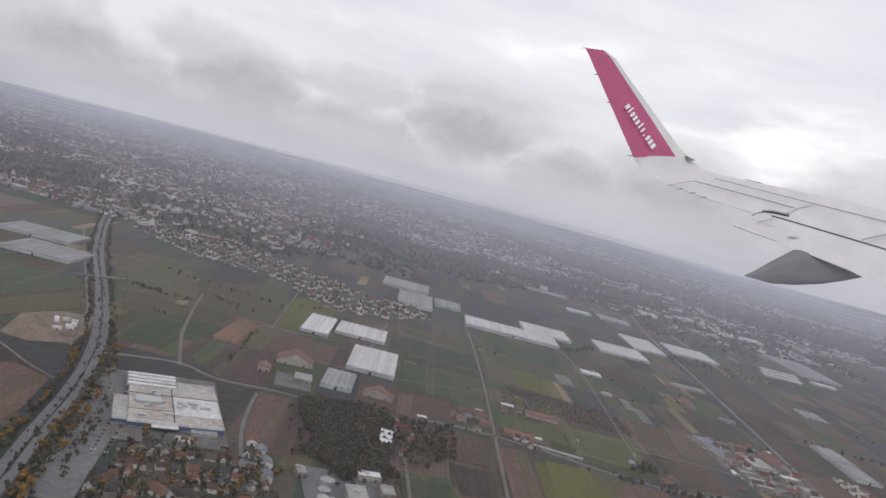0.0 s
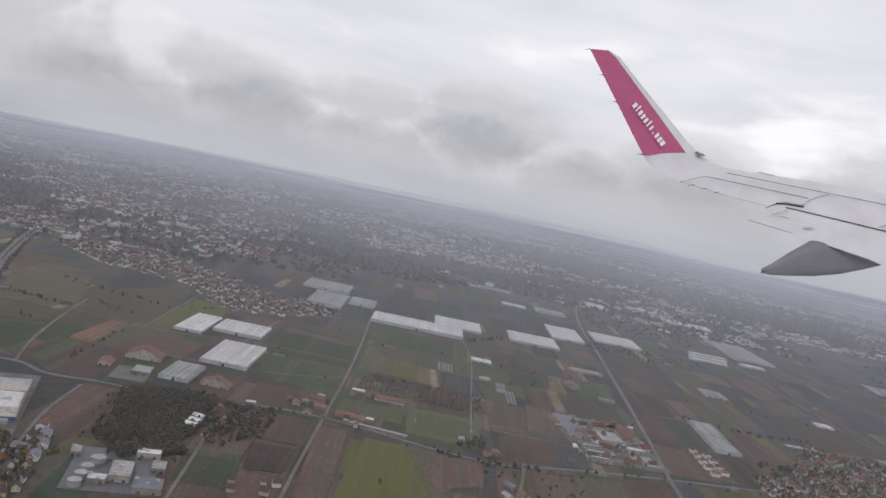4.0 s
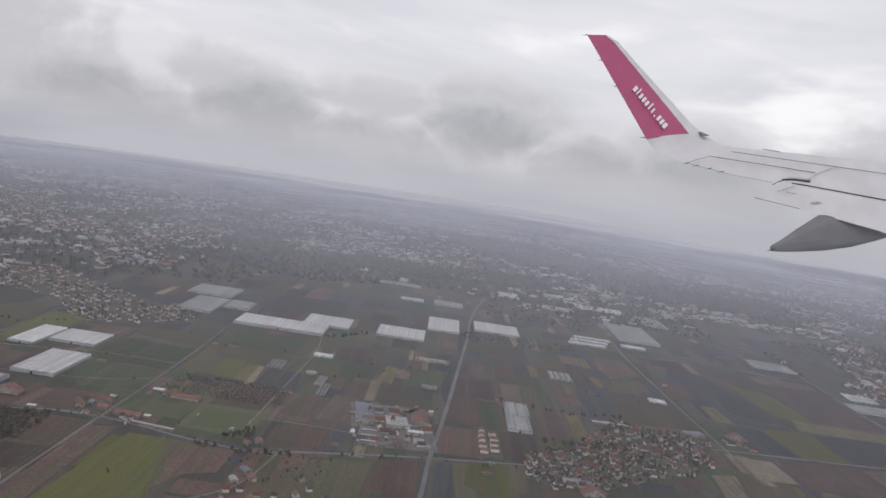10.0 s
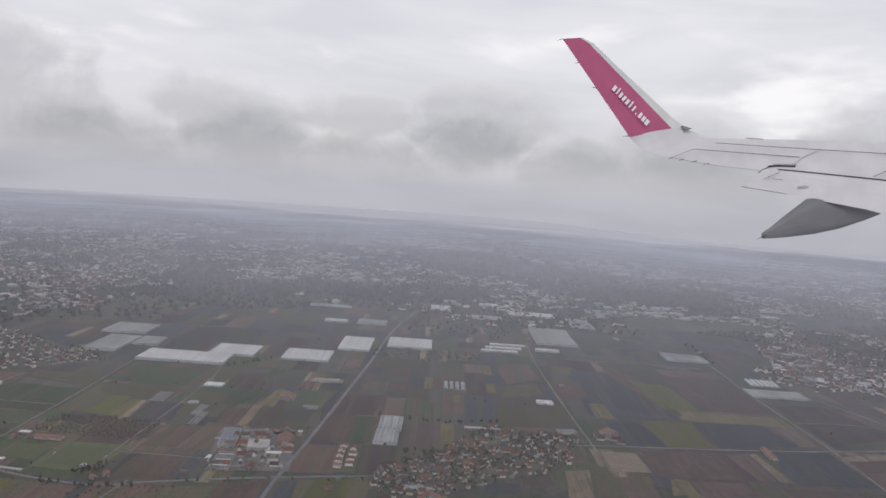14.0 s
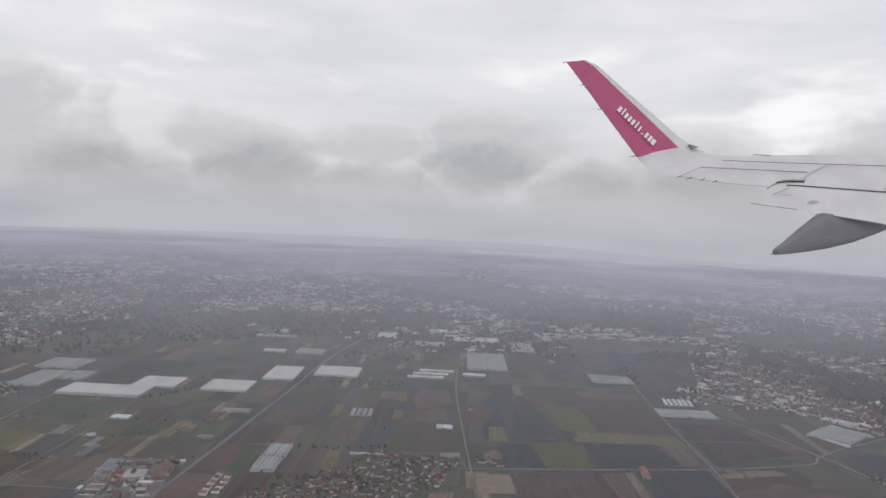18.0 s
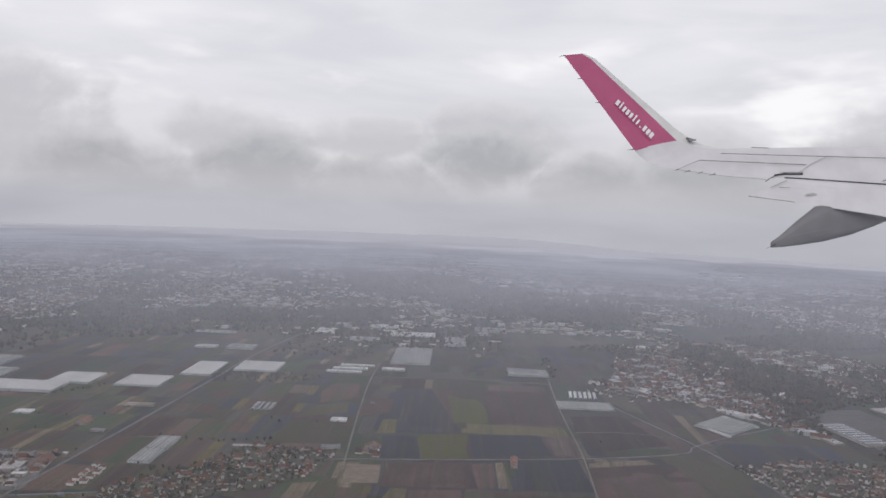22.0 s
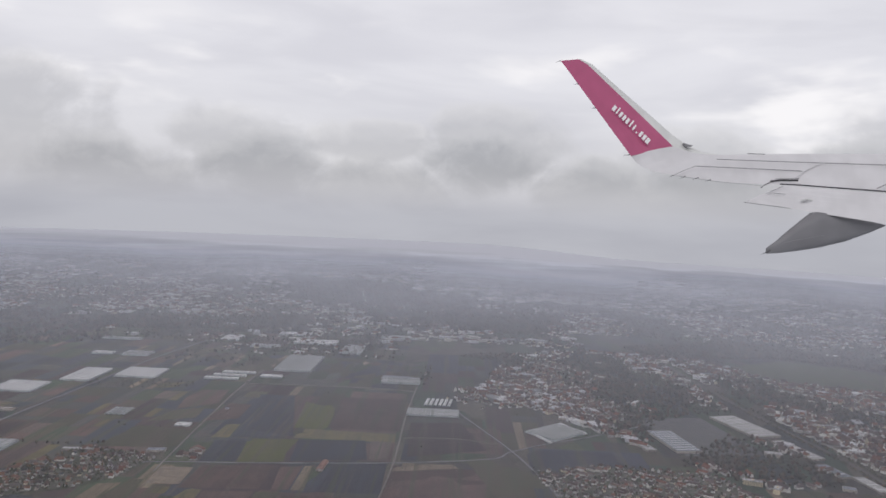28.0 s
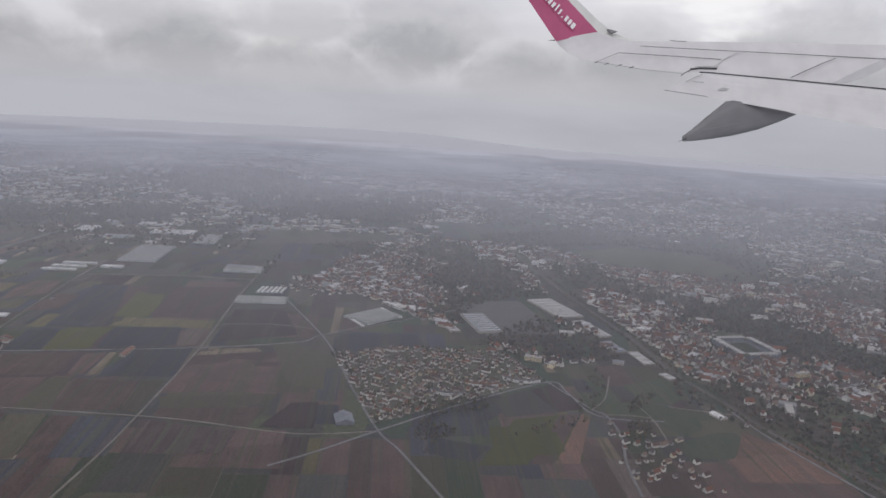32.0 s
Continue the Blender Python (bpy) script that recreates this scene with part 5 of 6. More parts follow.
rl = mesh_of("roof_light", *box(-8, -0.9, 2.2, 8, 0.9, 2.75), WHITE)
for k in range(4):
    part("roof_light", rl, store, "white ridge roof light", spot(-5.5, 12.4 + 3.5 * k))
vent = mesh_of("roof_vent", *box(-0.9, -0.6, 2.6, 0.9, 0.6, 3.3), GUTTER)
for k in range(14):
    part("roof_vent", vent, store, "grey metal roof vent", spot(rng.uniform(-11, 0), rng.uniform(-17, 8)))
for k in range(9):
    part("roof_vent", vent, store, "grey metal roof vent", spot(rng.uniform(2, 14), rng.uniform(-11, 0), 0.36))
hall(-50, 214, 4, 5, 1.4, 20, WHITE, label="small white-roofed shed beside the car park")
SITE = [(-133, 270), (-140, 299), (-131, 312), (-119, 315), (-113, 296), (-111, 276), (-122, 268)]
ground_plate = [(x, y, 0.2) for x, y in SITE] + [(x, y, 0) for x, y in SITE]
site = new("building_site", mesh_of("building_site", ground_plate, [tuple(range(7))] + [(i, 7 + i, 7 + (i + 1) % 7, (i + 1) % 7) for i in range(7)], SAND))
tagged(site, "sandy churned-up building site beside the main road", "ground", kind="structure")
for k in range(7):
    heap = new("spoil_heap", mesh_of("spoil_heap", *tapered(0, 0, 0, rng.uniform(0.6, 1.3), rng.uniform(1.6, 3.2), 0.3, 9), SAND))
    heap.matrix_basis = spot(*rng.choice(((-130, 282), (-134, 296), (-126, 306), (-118, 300), (-121, 274), (-116, 284), (-128, 274)))[:2], 0.19, 40 * k)
    tagged(heap, "brown heap of dug-up soil on the site", "soil heap", "spoil heaps")
for k in range(9):
    hall(-123 + rng.uniform(-5, 5), 291 + rng.uniform(-11, 11), rng.uniform(1.5, 4), rng.uniform(1.4, 2.4), 0.8, rng.choice((28, 118)), WHITE, WHITE, name="site_hut", label="white container hut on the sandy building site", doors=1)



def footbridge():
    root = new("bridge")
    root.matrix_basis = spot(-145, 379.5, 0.0, 38)
    tagged(root, "narrow concrete bridge across the main road", "bridge")
    part("deck", mesh_of("bridge_deck", *box(-13, -0.7, 1.5, 13, 0.7, 1.75), PAVING), root)
    for y in (-0.7, 0.62):
        part("parapet", mesh_of("bridge_parapet", *box(-13, y, 1.752, 13, y + 0.08, 2.05), CONCRETE), root)
    for x in (-12, -6, 0, 6, 12):
        part("pier", mesh_of("bridge_pier", *box(x - 0.25, -0.4, 0.0, x + 0.25, 0.4, 1.498), CONCRETE), root)


footbridge()
# farms along the country road
hall(-37, 321, 15, 9, 1.5, 8, BRICKRED, None, True, name="barn", label="long barn with a red tiled roof in fields")
hall(-46, 302, 5, 7, 1.5, 8, BRICKRED, None, True, name="barn", label="small barn with a red tiled roof")
paved(-33, 296, 14, 18, 8)
hall(-30, 300, 7, 9, 1.4, 8, GREYGLASS, name="barn", label="grey-roofed farm shed in a paved yard")
hall(0, 302, 12, 5, 1.4, -4, BRICKRED, None, True, name="barn", label="farm building with an orange tiled roof beside a wood")
hall(39, 309, 5, 11, 1.5, 88, BRICKRED, None, True, name="barn", label="farmhouse with a red tiled roof by the road")
hall(71, 329, 4.5, 14, 1.2, 88, BRICKRED, None, True, name="barn", label="long low barn with a red roof")
hall(56, 334, 6, 4, 1.0, 0, WHITE, name="shed", label="pale shed beside the farm track")
hall(69, 287.5, 24, 2.2, 0.8, -8, CONCRETE, name="shed", label="long low pale shed beside the road", doors=5)
for k in range(3):
    hall(6, 252 + 4.5 * k, 3, 4, 1.5, 80, WHITE, None, True, name="house", label="white gabled house beside the wood")
hall(18, 288, 4, 3, 1.2, 10, WHITE, name="shed", label="white shed by the country road")
hall(1, 206, 6, 11, 1.8, 14, CONCRETE, units=3, label="pale industrial hall with roof vents")
hall(11, 200, 8, 7, 1.8, 14, BLUEGREY, units=3, label="grey industrial hall with roof vents")


def tank(x, y, r, h):
    root = new("storage_tank")
    root.matrix_basis = spot(x, y, 0.19)
    tagged(root, "round grey storage tank with a flat domed top", "tank", "storage tanks")
    part("shell", mesh_of("tank_shell", *tapered(0, 0, 0, h, r, r, 20), GUTTER, smooth_shade=False), root)
    part("lid", mesh_of("tank_lid", *tapered(0, 0, h, h + 0.35, r * 1.03, r * 0.15, 20), CONCRETE), root, "pale domed lid")
    part("rim", mesh_of("tank_rim", *tapered(0, 0, h - 0.15, h - 0.02, r * 1.05, r * 1.05, 20), PAVING), root)


tank(-8, 211, 2.1, 1.6)
tank(-8, 204, 1.8, 1.8)
tank(-7.5, 199, 1.8, 1.8)
tank(-7, 194, 1.8, 1.8)

# the market-garden yard by the straight road
paved(171, 336, 40, 62, 8, label="paved yard of a market garden")
hall(162, 314, 9, 22, 1.2, 4, PAVING, label="grey glass-roofed packing hall in a yard", lights=3)
hall(156, 347, 9, 28, 1.5, 8, BLUEGREY, label="blue-grey packing hall in a yard")
hall(173, 339, 11, 14, 1.6, 8, CONCRETE, units=4)
hall(185, 348, 9, 15, 1.5, 8, BRICKRED, None, True, label="red-roofed hall in the market garden")
hall(183, 328, 8, 4, 1.3, 5, WHITE, label="white shed in the market garden")
hall(185, 316, 5, 7, 1.3, 5, CONCRETE)
hall(176, 309, 4, 5, 1.3, 5, BRICKRED, None, True, name="barn", label="small red-roofed barn in the yard")
paved(183, 363, 16, 6, 3, SAND, label="sandy yard with parked vans")
hall(170, 427, 9, 10, 1.4, 0, BRICKRED, None, True, name="barn", label="farmhouse with a red roof among fields")
hall(187, 411, 9, 5, 1.1, 2, BLUEGREY, name="shed", label="low grey shed by the straight road")
hall(187, 476, 22, 8, 1.1, 2, SAND, name="shed", label="row of pinkish sheds by the straight road", lights=2)

# sheds, vans and lean-tos crowd the yard
for k in range(70):
    x, y = rng.uniform(150, 191), rng.uniform(304, 368)
    if free(x, y, 3.0):
        hall(x, y, rng.uniform(1.2, 2.6), rng.uniform(2.0, 4.6), rng.uniform(0.6, 1.1), rng.choice((6, 96)) + rng.uniform(-8, 8), rng.choice((BRICKRED, CONCRETE, BLUEGREY, GREYGLASS, WHITE, PAVING)), None, k % 3 > 0, name="yard_shed", label="small weathered shed in a crowded yard", doors=1)

# village edge
for k in range(9):
    hall(216 + (k % 2) * 5.5 + rng.uniform(-0.5, 0.5), 318 + k * 3.6, 3.2, 3.8, 1.5, rng.choice((0, 90)) + rng.uniform(-6, 6), BRICKRED, PALEWALL, True, name="house", label="white gabled house with a red roof at the village edge", doors=1)
hall(256, 296, 20, 6, 1.3, 10, GREYGLASS, name="shed", label="long grey shed at the village edge")
hall(262, 286, 10, 5, 1.3, 10, BRICKRED, None, True, name="barn", label="barn with an orange roof below the village")
hall(290, 392, 20, 4, 1.2, 4, CONCRETE, name="shed", label="long pale shed at the village edge")
hall(340, 398, 12, 6, 1.3, 8, BLUEGREY, name="shed", label="grey shed beside the farm road")
paved(365, 355, 20, 30, 3, SAND, label="sandy orange yard beside the farm road")
paved(385, 355, 13, 36, 3, SAND, label="sandy yard beside the fields")
hall(366, 402, 10, 4, 1.4, 4, BRICKRED, None, True, name="barn", label="red-roofed barn beside the farm road")
hall(453.5, 383, 4, 18, 1.3, -4, BRICKRED, None, True, name="barn", label="lone barn with a red and white roof in fields")
hall(480, 648, 30, 16, 1.5, -6, BLUEGREY, name="hall", label="long grey hall beside the farm road")
hall(604, 280, 10, 13, 1.5, 10, BLUEGREY, BLUEGREY, True, name="barn", label="grey barn beside the field road")
hall(826, 296, 5, 10, 1.4, 20, WHITE, None, True, name="barn", label="lone white barn in a green field")
hall(628, 530, 9, 7, 1.3, -10, WHITE, label="white hall behind the glasshouse")
for x, y, t in ((602, 472, 28), (631, 499, 32)):
    hall(x, y, 1.6, 32, 1.0, t, WHITE, WHITE, name="shed", label="narrow white tunnel beside the glasshouse", doors=1)

# the town: factory, halls, flats
paved(726, 500, 64, 100, 11, varied("old_asphalt", (0.075, 0.074, 0.076), (0.095, 0.092, 0.09), 0.2, 1.5, 0.9), 0.193, label="dark asphalt yard and car park of the factory")
factory = hall(704, 477, 20, 52, 1.6, 11, BLUEGREY, label="factory hall with rows of pale saw-tooth roof lights", name="factory")
bar = mesh_of("roof_light", *box(-1.1, -0.5, 1.6, 1.1, 0.5, 2.0), WHITE)
for i in range(6):
    for j in range(9):
        part("roof_light", bar, factory, "pale roof light", spot(-7.5 + 3.0 * i, -22 + 5.4 * j))
hall(677, 466, 8, 32, 1.4, 15, CONCRETE, label="long pale hall beside the factory", lights=4)
hall(776, 530, 24, 60, 1.6, 17, CONCRETE, lights=7, units=10, label="large pale-roofed hall beside the railway")
hall(794, 470, 11, 44, 1.4, 17, CONCRETE, lights=4, units=4, label="long pale-roofed hall beside the railway")
hall(770, 454, 12, 7, 2.6, -10, CONCRETE, units=3, label="white flat-roofed hall in the town")
hall(812, 399, 9, 28, 1.2, 9, CONCRETE, lights=3, label="pale hall beside the railway")
hall(799, 424, 9, 26, 1.2, 15, BLUEGREY, lights=2, label="grey hall beside the railway")
hall(819, 362, 7, 12, 1.1, 20, CONCRETE, label="low pale hall beside the railway", lights=2)
hall(792, 388, 8, 6, 1.6, -20, BLUEGREY, label="grey hall beside the railway")
hall(700, 592, 4, 20, 1.6, -28, WHITE, label="long white shed in the town")


def flats(x, y, w, d, storeys, turn, mat, label):
    """A block of flats with a window band on each storey."""
    root = new("block_of_flats")
    root.matrix_basis = spot(x, y, 0.19, turn)
    tagged(root, label, "apartment building", "blocks of flats")
    h = storeys * 0.75
    part("wall", mesh_of("flats_wall", *box(-w / 2, -d / 2, 0, w / 2, d / 2, h), mat), root)
    part("roof", mesh_of("flats_roof", *box(-w / 2 - 0.1, -d / 2 - 0.1, h + 0.004, w / 2 + 0.1, d / 2 + 0.1, h + 0.22), CONCRETE), root)
    part("lift_house", mesh_of("lift_house", *box(-0.7, -0.6, h + 0.2, 0.7, 0.6, h + 0.9), mat), root)
    win = mesh_of("window", *box(-0.3, -0.03, 0, 0.3, 0.02, 0.4), DARKGLASS)
    for s in range(storeys):
        for k in range(max(2, int(w / 1.3))):
            part("window", win, root, at=spot(-w / 2 + 0.65 + 1.3 * k, -d / 2 - 0.01, 0.2 + 0.75 * s))


for x, y, w, d, n, t, m, lab in ((731, 390, 12, 4, 4, -20, CREAM, "cream block of flats at the estate's edge"), (742, 378, 8, 4, 4, 60, CREAM, "cream block of flats at the estate's edge"),
                                 (838, 532, 9, 5, 6, -20, CREAM, "tall cream block of flats in the town"), (848, 524, 6, 5, 5, -20, PALEWALL, "white block of flats in the town"),
                                 (937, 600, 9, 5, 8, -10, PALEWALL, "tall white block of flats in the town"), (937, 572, 12, 5, 6, -10, PALEWALL, "white block of flats in the town"),
                                 (1000, 628, 12, 5, 8, 0, PALEWALL, "tall white block of flats in the town"), (990, 600, 9, 5, 6, 0, CREAM, "cream block of flats in the town"),
                                 (902, 502, 14, 7, 4, -15, ROSE, "rose-coloured block of flats in the town"), (960, 520, 14, 5, 4, -12, PALEWALL, "white block of flats in the town"),
                                 (870, 520, 10, 4, 4, -12, PALEWALL, "white block of flats in the town"), (985, 545, 12, 5, 4, -12, CREAM, "cream block of flats in the town"),
                                 (920, 372, 12, 4, 4, 20, CREAM, "cream block of flats in the town"), (960, 350, 5, 4, 5, 20, CREAM, "cream block of flats in the town"),
                                 (930, 330, 12, 4, 3, 20, PALEWALL, "white block of flats in the town")):
    flats(x, y, w, d, n, t, m, lab)


def curved_row(cx, cy, r, a0, a1, label):
    """A curved terrace of white houses with a dark roof."""
    root = new("curved_terrace")
    root.matrix_basis = spot(cx, cy, 0.19)
    tagged(root, label, "houses", "terraces of the estate")
    n = 10
    for nm, lo, hi, z0, z1, mat in (("wall", r, r + 2.6, 0, 2.0, WHITE), ("roof", r + 0.5, r + 2.7, 2.004, 2.4, ROOF_ONE)):
        v, f = [], []
        for i in range(n + 1):
            a = radians(a0 + (a1 - a0) * i / n)
            for rr, z in ((lo, z0), (hi, z0), (hi, z1), (lo, z1)):
                v.append((rr * math.cos(a), rr * math.sin(a), z))
            if i:
                p, q = 4 * (i - 1), 4 * i
                f += [(p + k, q + k, q + (k + 1) % 4, p + (k + 1) % 4) for k in range(4)]
        f += [(3, 2, 1, 0), (4 * n, 4 * n + 1, 4 * n + 2, 4 * n + 3)]
        part(nm, mesh_of("terrace_" + nm, v, f, mat), root)


curved_row(668, 336, 14, 215, 300, "curved white terrace at the edge of the estate")
curved_row(718, 362, 15, 215, 305, "long curved white terrace at the edge of the estate")
curved_row(690, 356, 18, 240, 300, "curved white terrace at the edge of the estate")


# ---- stadium ----
def make_stadium():
    root = new("stadium")
    root.matrix_basis = spot(905, 429, 0.19, -80)
    tagged(root, "football stadium with white-roofed stands round a green pitch", "stadium")
    part("pitch", mesh_of("pitch", *box(-15, -10, 0, 15, 10, 0.1), CROPS["leaf"]), root, "green grass pitch")
    for nm, x, y, w, d, t in (("north_stand", 0, 14.5, 38, 6, 0), ("south_stand", 0, -14.5, 38, 6, 180), ("east_stand", 19.5, 0, 24, 6, -90), ("west_stand", -19.5, 0, 24, 6, 90)):
        seats = [(-w / 2, -d / 2, 0), (w / 2, -d / 2, 0), (w / 2, d / 2, 0), (-w / 2, d / 2, 0), (-w / 2, -d / 2, 0.4), (w / 2, -d / 2, 0.4), (w / 2, d / 2, 3.0), (-w / 2, d / 2, 3.0)]
        stand = part("stand", mesh_of("stand", seats, [(3, 2, 1, 0), (4, 5, 6, 7), (0, 1, 5, 4), (1, 2, 6, 5), (2, 3, 7, 6), (3, 0, 4, 7)], BLUEGREY), root, "grey stepped stand", spot(x, y, 0, t))
        part("stand_roof", mesh_of("stand_roof", *box(-w / 2, -d / 2 + 1.2, 3.9, w / 2, d / 2 + 0.3, 4.1), CONCRETE), stand, "white stand roof")
        post = mesh_of("roof_post", *box(-0.15, -0.15, 2.9, 0.15, 0.15, 3.9), GUTTER)
        for k in range(5):
            part("roof_post", post, stand, at=spot(-w / 2 + 1 + (w - 2) * k / 4, d / 2 - 0.3))


make_stadium()


# ---- single trees and cars ----
def tree_kind(seed, label, mat):
    root = new("tree")
    tagged(root, label, "tree", "single trees")
    r = random.Random(seed)
    v, f = joined(tapered(0, 0, 0, 1.1, 0.13, 0.07, 7), *[([(0, 0, 0.6), (0.05, 0.05, 0.7), (0.05, -0.05, 0.7), (math.cos(a) * 0.5, math.sin(a) * 0.5, 1.2)], [(0, 1, 3), (1, 2, 3), (2, 0, 3)]) for a in (r.uniform(0, 2), r.uniform(2, 4), r.uniform(4, 6))])
    part("trunk", mesh_of("trunk", v, f, BARK), root)
    part("crown", mesh_of("crown", *clump(seed + 40), mat), root)
    return root


GOLD = palette("golden_leaves", [(0.16, 0.085, 0.025), (0.12, 0.07, 0.025), (0.10, 0.075, 0.03), (0.19, 0.11, 0.03)], 0.9)
TREES = [tree_kind(1, "olive autumn tree with a ragged crown", LEAVES), tree_kind(2, "golden-orange autumn tree with a ragged crown", GOLD), tree_kind(3, "dark half-bare tree with a ragged crown", WOODS)]
for k, ob in enumerate(TREES):
    ob.matrix_basis = spot(-84 + 3 * k, 200 + 4 * k, 0.1)
made = 3


def main_x(y):
    """Where the main road runs at that place."""
    for (ax, ay), (bx, by) in zip(MAIN, MAIN[1:]):
        if ay <= y <= by:
            return ax + (bx - ax) * (y - ay) / (by - ay)
    return MAIN[0][0]


while made < 220:
    a = rng.random()
    if a < 0.45:
        s = rng.random()
        y = 165 + 115 * s
        x = main_x(y) + rng.choice((-5.2, 4.6, 4.6, 7.6)) + rng.uniform(-1.0, 1.0)
    elif a < 0.8:
        x, y = rng.uniform(-62, -18), rng.uniform(165, 216)
    else:
        x, y = rng.uniform(10, 30), rng.uniform(250, 285)
    if free(x, y, 1.6):
        made += 1
        m = spot(x, y, 0.1, rng.uniform(0, 360)) @ Matrix.Scale(rng.uniform(0.8, 1.5), 4)
        copy_thing(TREES[rng.choice((0, 1, 1, 2)) if a < 0.8 else rng.choice((0, 2))], m)


def car_kind():
    root = new("car")
    tagged(root, "parked car with dark windows on asphalt", "car", "cars")
    part("body", mesh_of("car_body", *joined(box(-0.22, -0.53, 0.07, 0.22, 0.53, 0.2)), CARS), root)
    v = [(-0.2, -0.34, 0.2), (0.2, -0.34, 0.2), (0.2, 0.42, 0.2), (-0.2, 0.42, 0.2), (-0.16, -0.18, 0.35), (0.16, -0.18, 0.35), (0.16, 0.3, 0.35), (-0.16, 0.3, 0.35)]
    part("cabin", mesh_of("car_cabin", v, [(4, 5, 6, 7), (0, 1, 5, 4), (1, 2, 6, 5), (2, 3, 7, 6), (3, 0, 4, 7)], DARKGLASS), root, "dark glass cabin")
    wheel = mesh_of("wheel", *tapered(0, 0, -0.04, 0.04, 0.08, 0.08, 10), TYRE)
    for sx in (-1, 1):
        for sy in (-1, 1):
            part("wheel", wheel, root, at=spot(sx * 0.2, sy * 0.32, 0.08) @ pose(0, 0, 0, 0, 90, 0))
    return root


car = car_kind()
car.matrix_basis = spot(-44, 209, 0.21)
for k in range(110):
    if k >= 70:
        row, j = divmod(k - 70, 20)
        y, t, z = 196 + j * 2.5, 104, 0.21
        x = main_x(y) + 15.5 + row * 3.4
    elif k < 34:
        y, t, z = 188 + (k // 2) * 3.6, 14, 0.3
        x = main_x(y) + (8.4 if k % 2 else 10.2)
    elif k < 46:
        x, y, t, z = -58 + (k - 34) * 1.7, 207.5 + (k - 34) * 0.6, 20, 0.21
    else:
        y, t, z = 180 + (k - 46) * 6.4, 16, 0.29
        x = main_x(y) + (-1.9 if k % 2 else 2.1)
    copy_thing(car, spot(x, y, z, t + rng.uniform(-4, 4)))


# ---- sports ground and small yards ----
def sports_ground(x0, y0, x1, y1, z=0.192):
    root = new("football_pitch")
    root.matrix_basis = spot((x0 + x1) / 2, (y0 + y1) / 2, z)
    tagged(root, "grass football pitch with white lines and goals", "sports pitch")
    w, d = (x1 - x0) / 2, (y1 - y0) / 2
    part("turf", mesh_of("pitch_turf", *box(-w, -d, -0.02, w, d, 0.004), CROPS["turf"]), root, "mown green turf")
    for a, b, c, e in ((-w, -d, w, -d + 0.14), (-w, d - 0.14, w, d), (-w, -d + 0.14, -w + 0.14, d - 0.14), (w - 0.14, -d + 0.14, w, d - 0.14)):
        part("line", mesh_of("pitch_line", *box(a, b, 0.005, c, e, 0.02), TRACK), root, "worn white painted line")
    for s in (-1, 1):
        goal = joined(box(-0.05, -1, 0, 0.05, -0.9, 0.7), box(-0.05, 0.9, 0, 0.05, 1, 0.7), box(-0.05, -1, 0.65, 0.05, 1, 0.75))
        part("goal", mesh_of("goal", *goal, WHITE), root, "white goal frame", spot(s * (w - 0.4), 0))


sports_ground(83, 296, 108, 322)
hall(64, 297, 3, 5, 1.0, 86, WHITE, name="shed", label="white clubhouse beside the playing field")
hall(44, 300, 4, 5, 1.3, 85, BRICKRED, None, True, name="barn", label="small red-roofed farm barn by the road")
hall(57, 296, 5, 12, 1.1, 84, BRICKRED, None, True, name="barn", label="long red-roofed stable beside the road")
for x, y, w, d, t in ((34, 299, 3, 4, 10), (37, 303, 2.4, 3, 0), (42, 315, 2, 3, 80), (31, 303, 2.5, 3, 20), (54, 326, 2.5, 3, 0), (61, 330, 2.5, 4, 0), (40, 291, 3, 2, 0), (117, 288, 3, 4, 20), (113, 284, 2.5, 3, 60), (120, 256, 3, 5, 40), (124, 250, 3, 4, 30), (118, 246, 2.6, 4, 30), (129, 232, 3, 4, 60)):
    hall(x, y, w, d, 1.1, t, rng.choice((BRICKRED, BRICKRED, BLUEGREY, CONCRETE)), None, True, name="farm_shed", label="small gabled farm shed among gardens", doors=1)
tank(333, 460, 2.6, 0.9)
tank(118, 405, 3.2, 0.8)


FOIL = varied("dull_foil", (0.17, 0.17, 0.165), (0.13, 0.13, 0.125), 0.2, 1.5, 0.6)


# rows of low foil tunnels on the market gardens
def foil_tunnels(x, y, count, length, step, turn=0.0):
    root = new("foil_tunnels")
    root.matrix_basis = spot(x, y, 0.19, turn)
    tagged(root, "rows of pale foil tunnels over vegetable beds", "polytunnels", "foil tunnels")
    n = 6
    r = step * 0.4
    verts = [(-r * math.cos(math.pi * i / n), s, r * 0.8 * math.sin(math.pi * i / n)) for s in (-length / 2, length / 2) for i in range(n + 1)]
    faces = [(i, i + 1, n + 2 + i, n + 1 + i) for i in range(n)] + [tuple(range(n, -1, -1)), tuple(range(n + 1, 2 * n + 2))]
    me = mesh_of("tunnel", verts, faces, FOIL)
    for k in range(count):
        part("tunnel", me, root, at=spot((k - (count - 1) / 2) * step, 0))


foil_tunnels(96, 413, 5, 20, 1.8)
foil_tunnels(130, 376, 3, 24, 1.8)
foil_tunnels(126, 392, 9, 5, 2.2, 88)

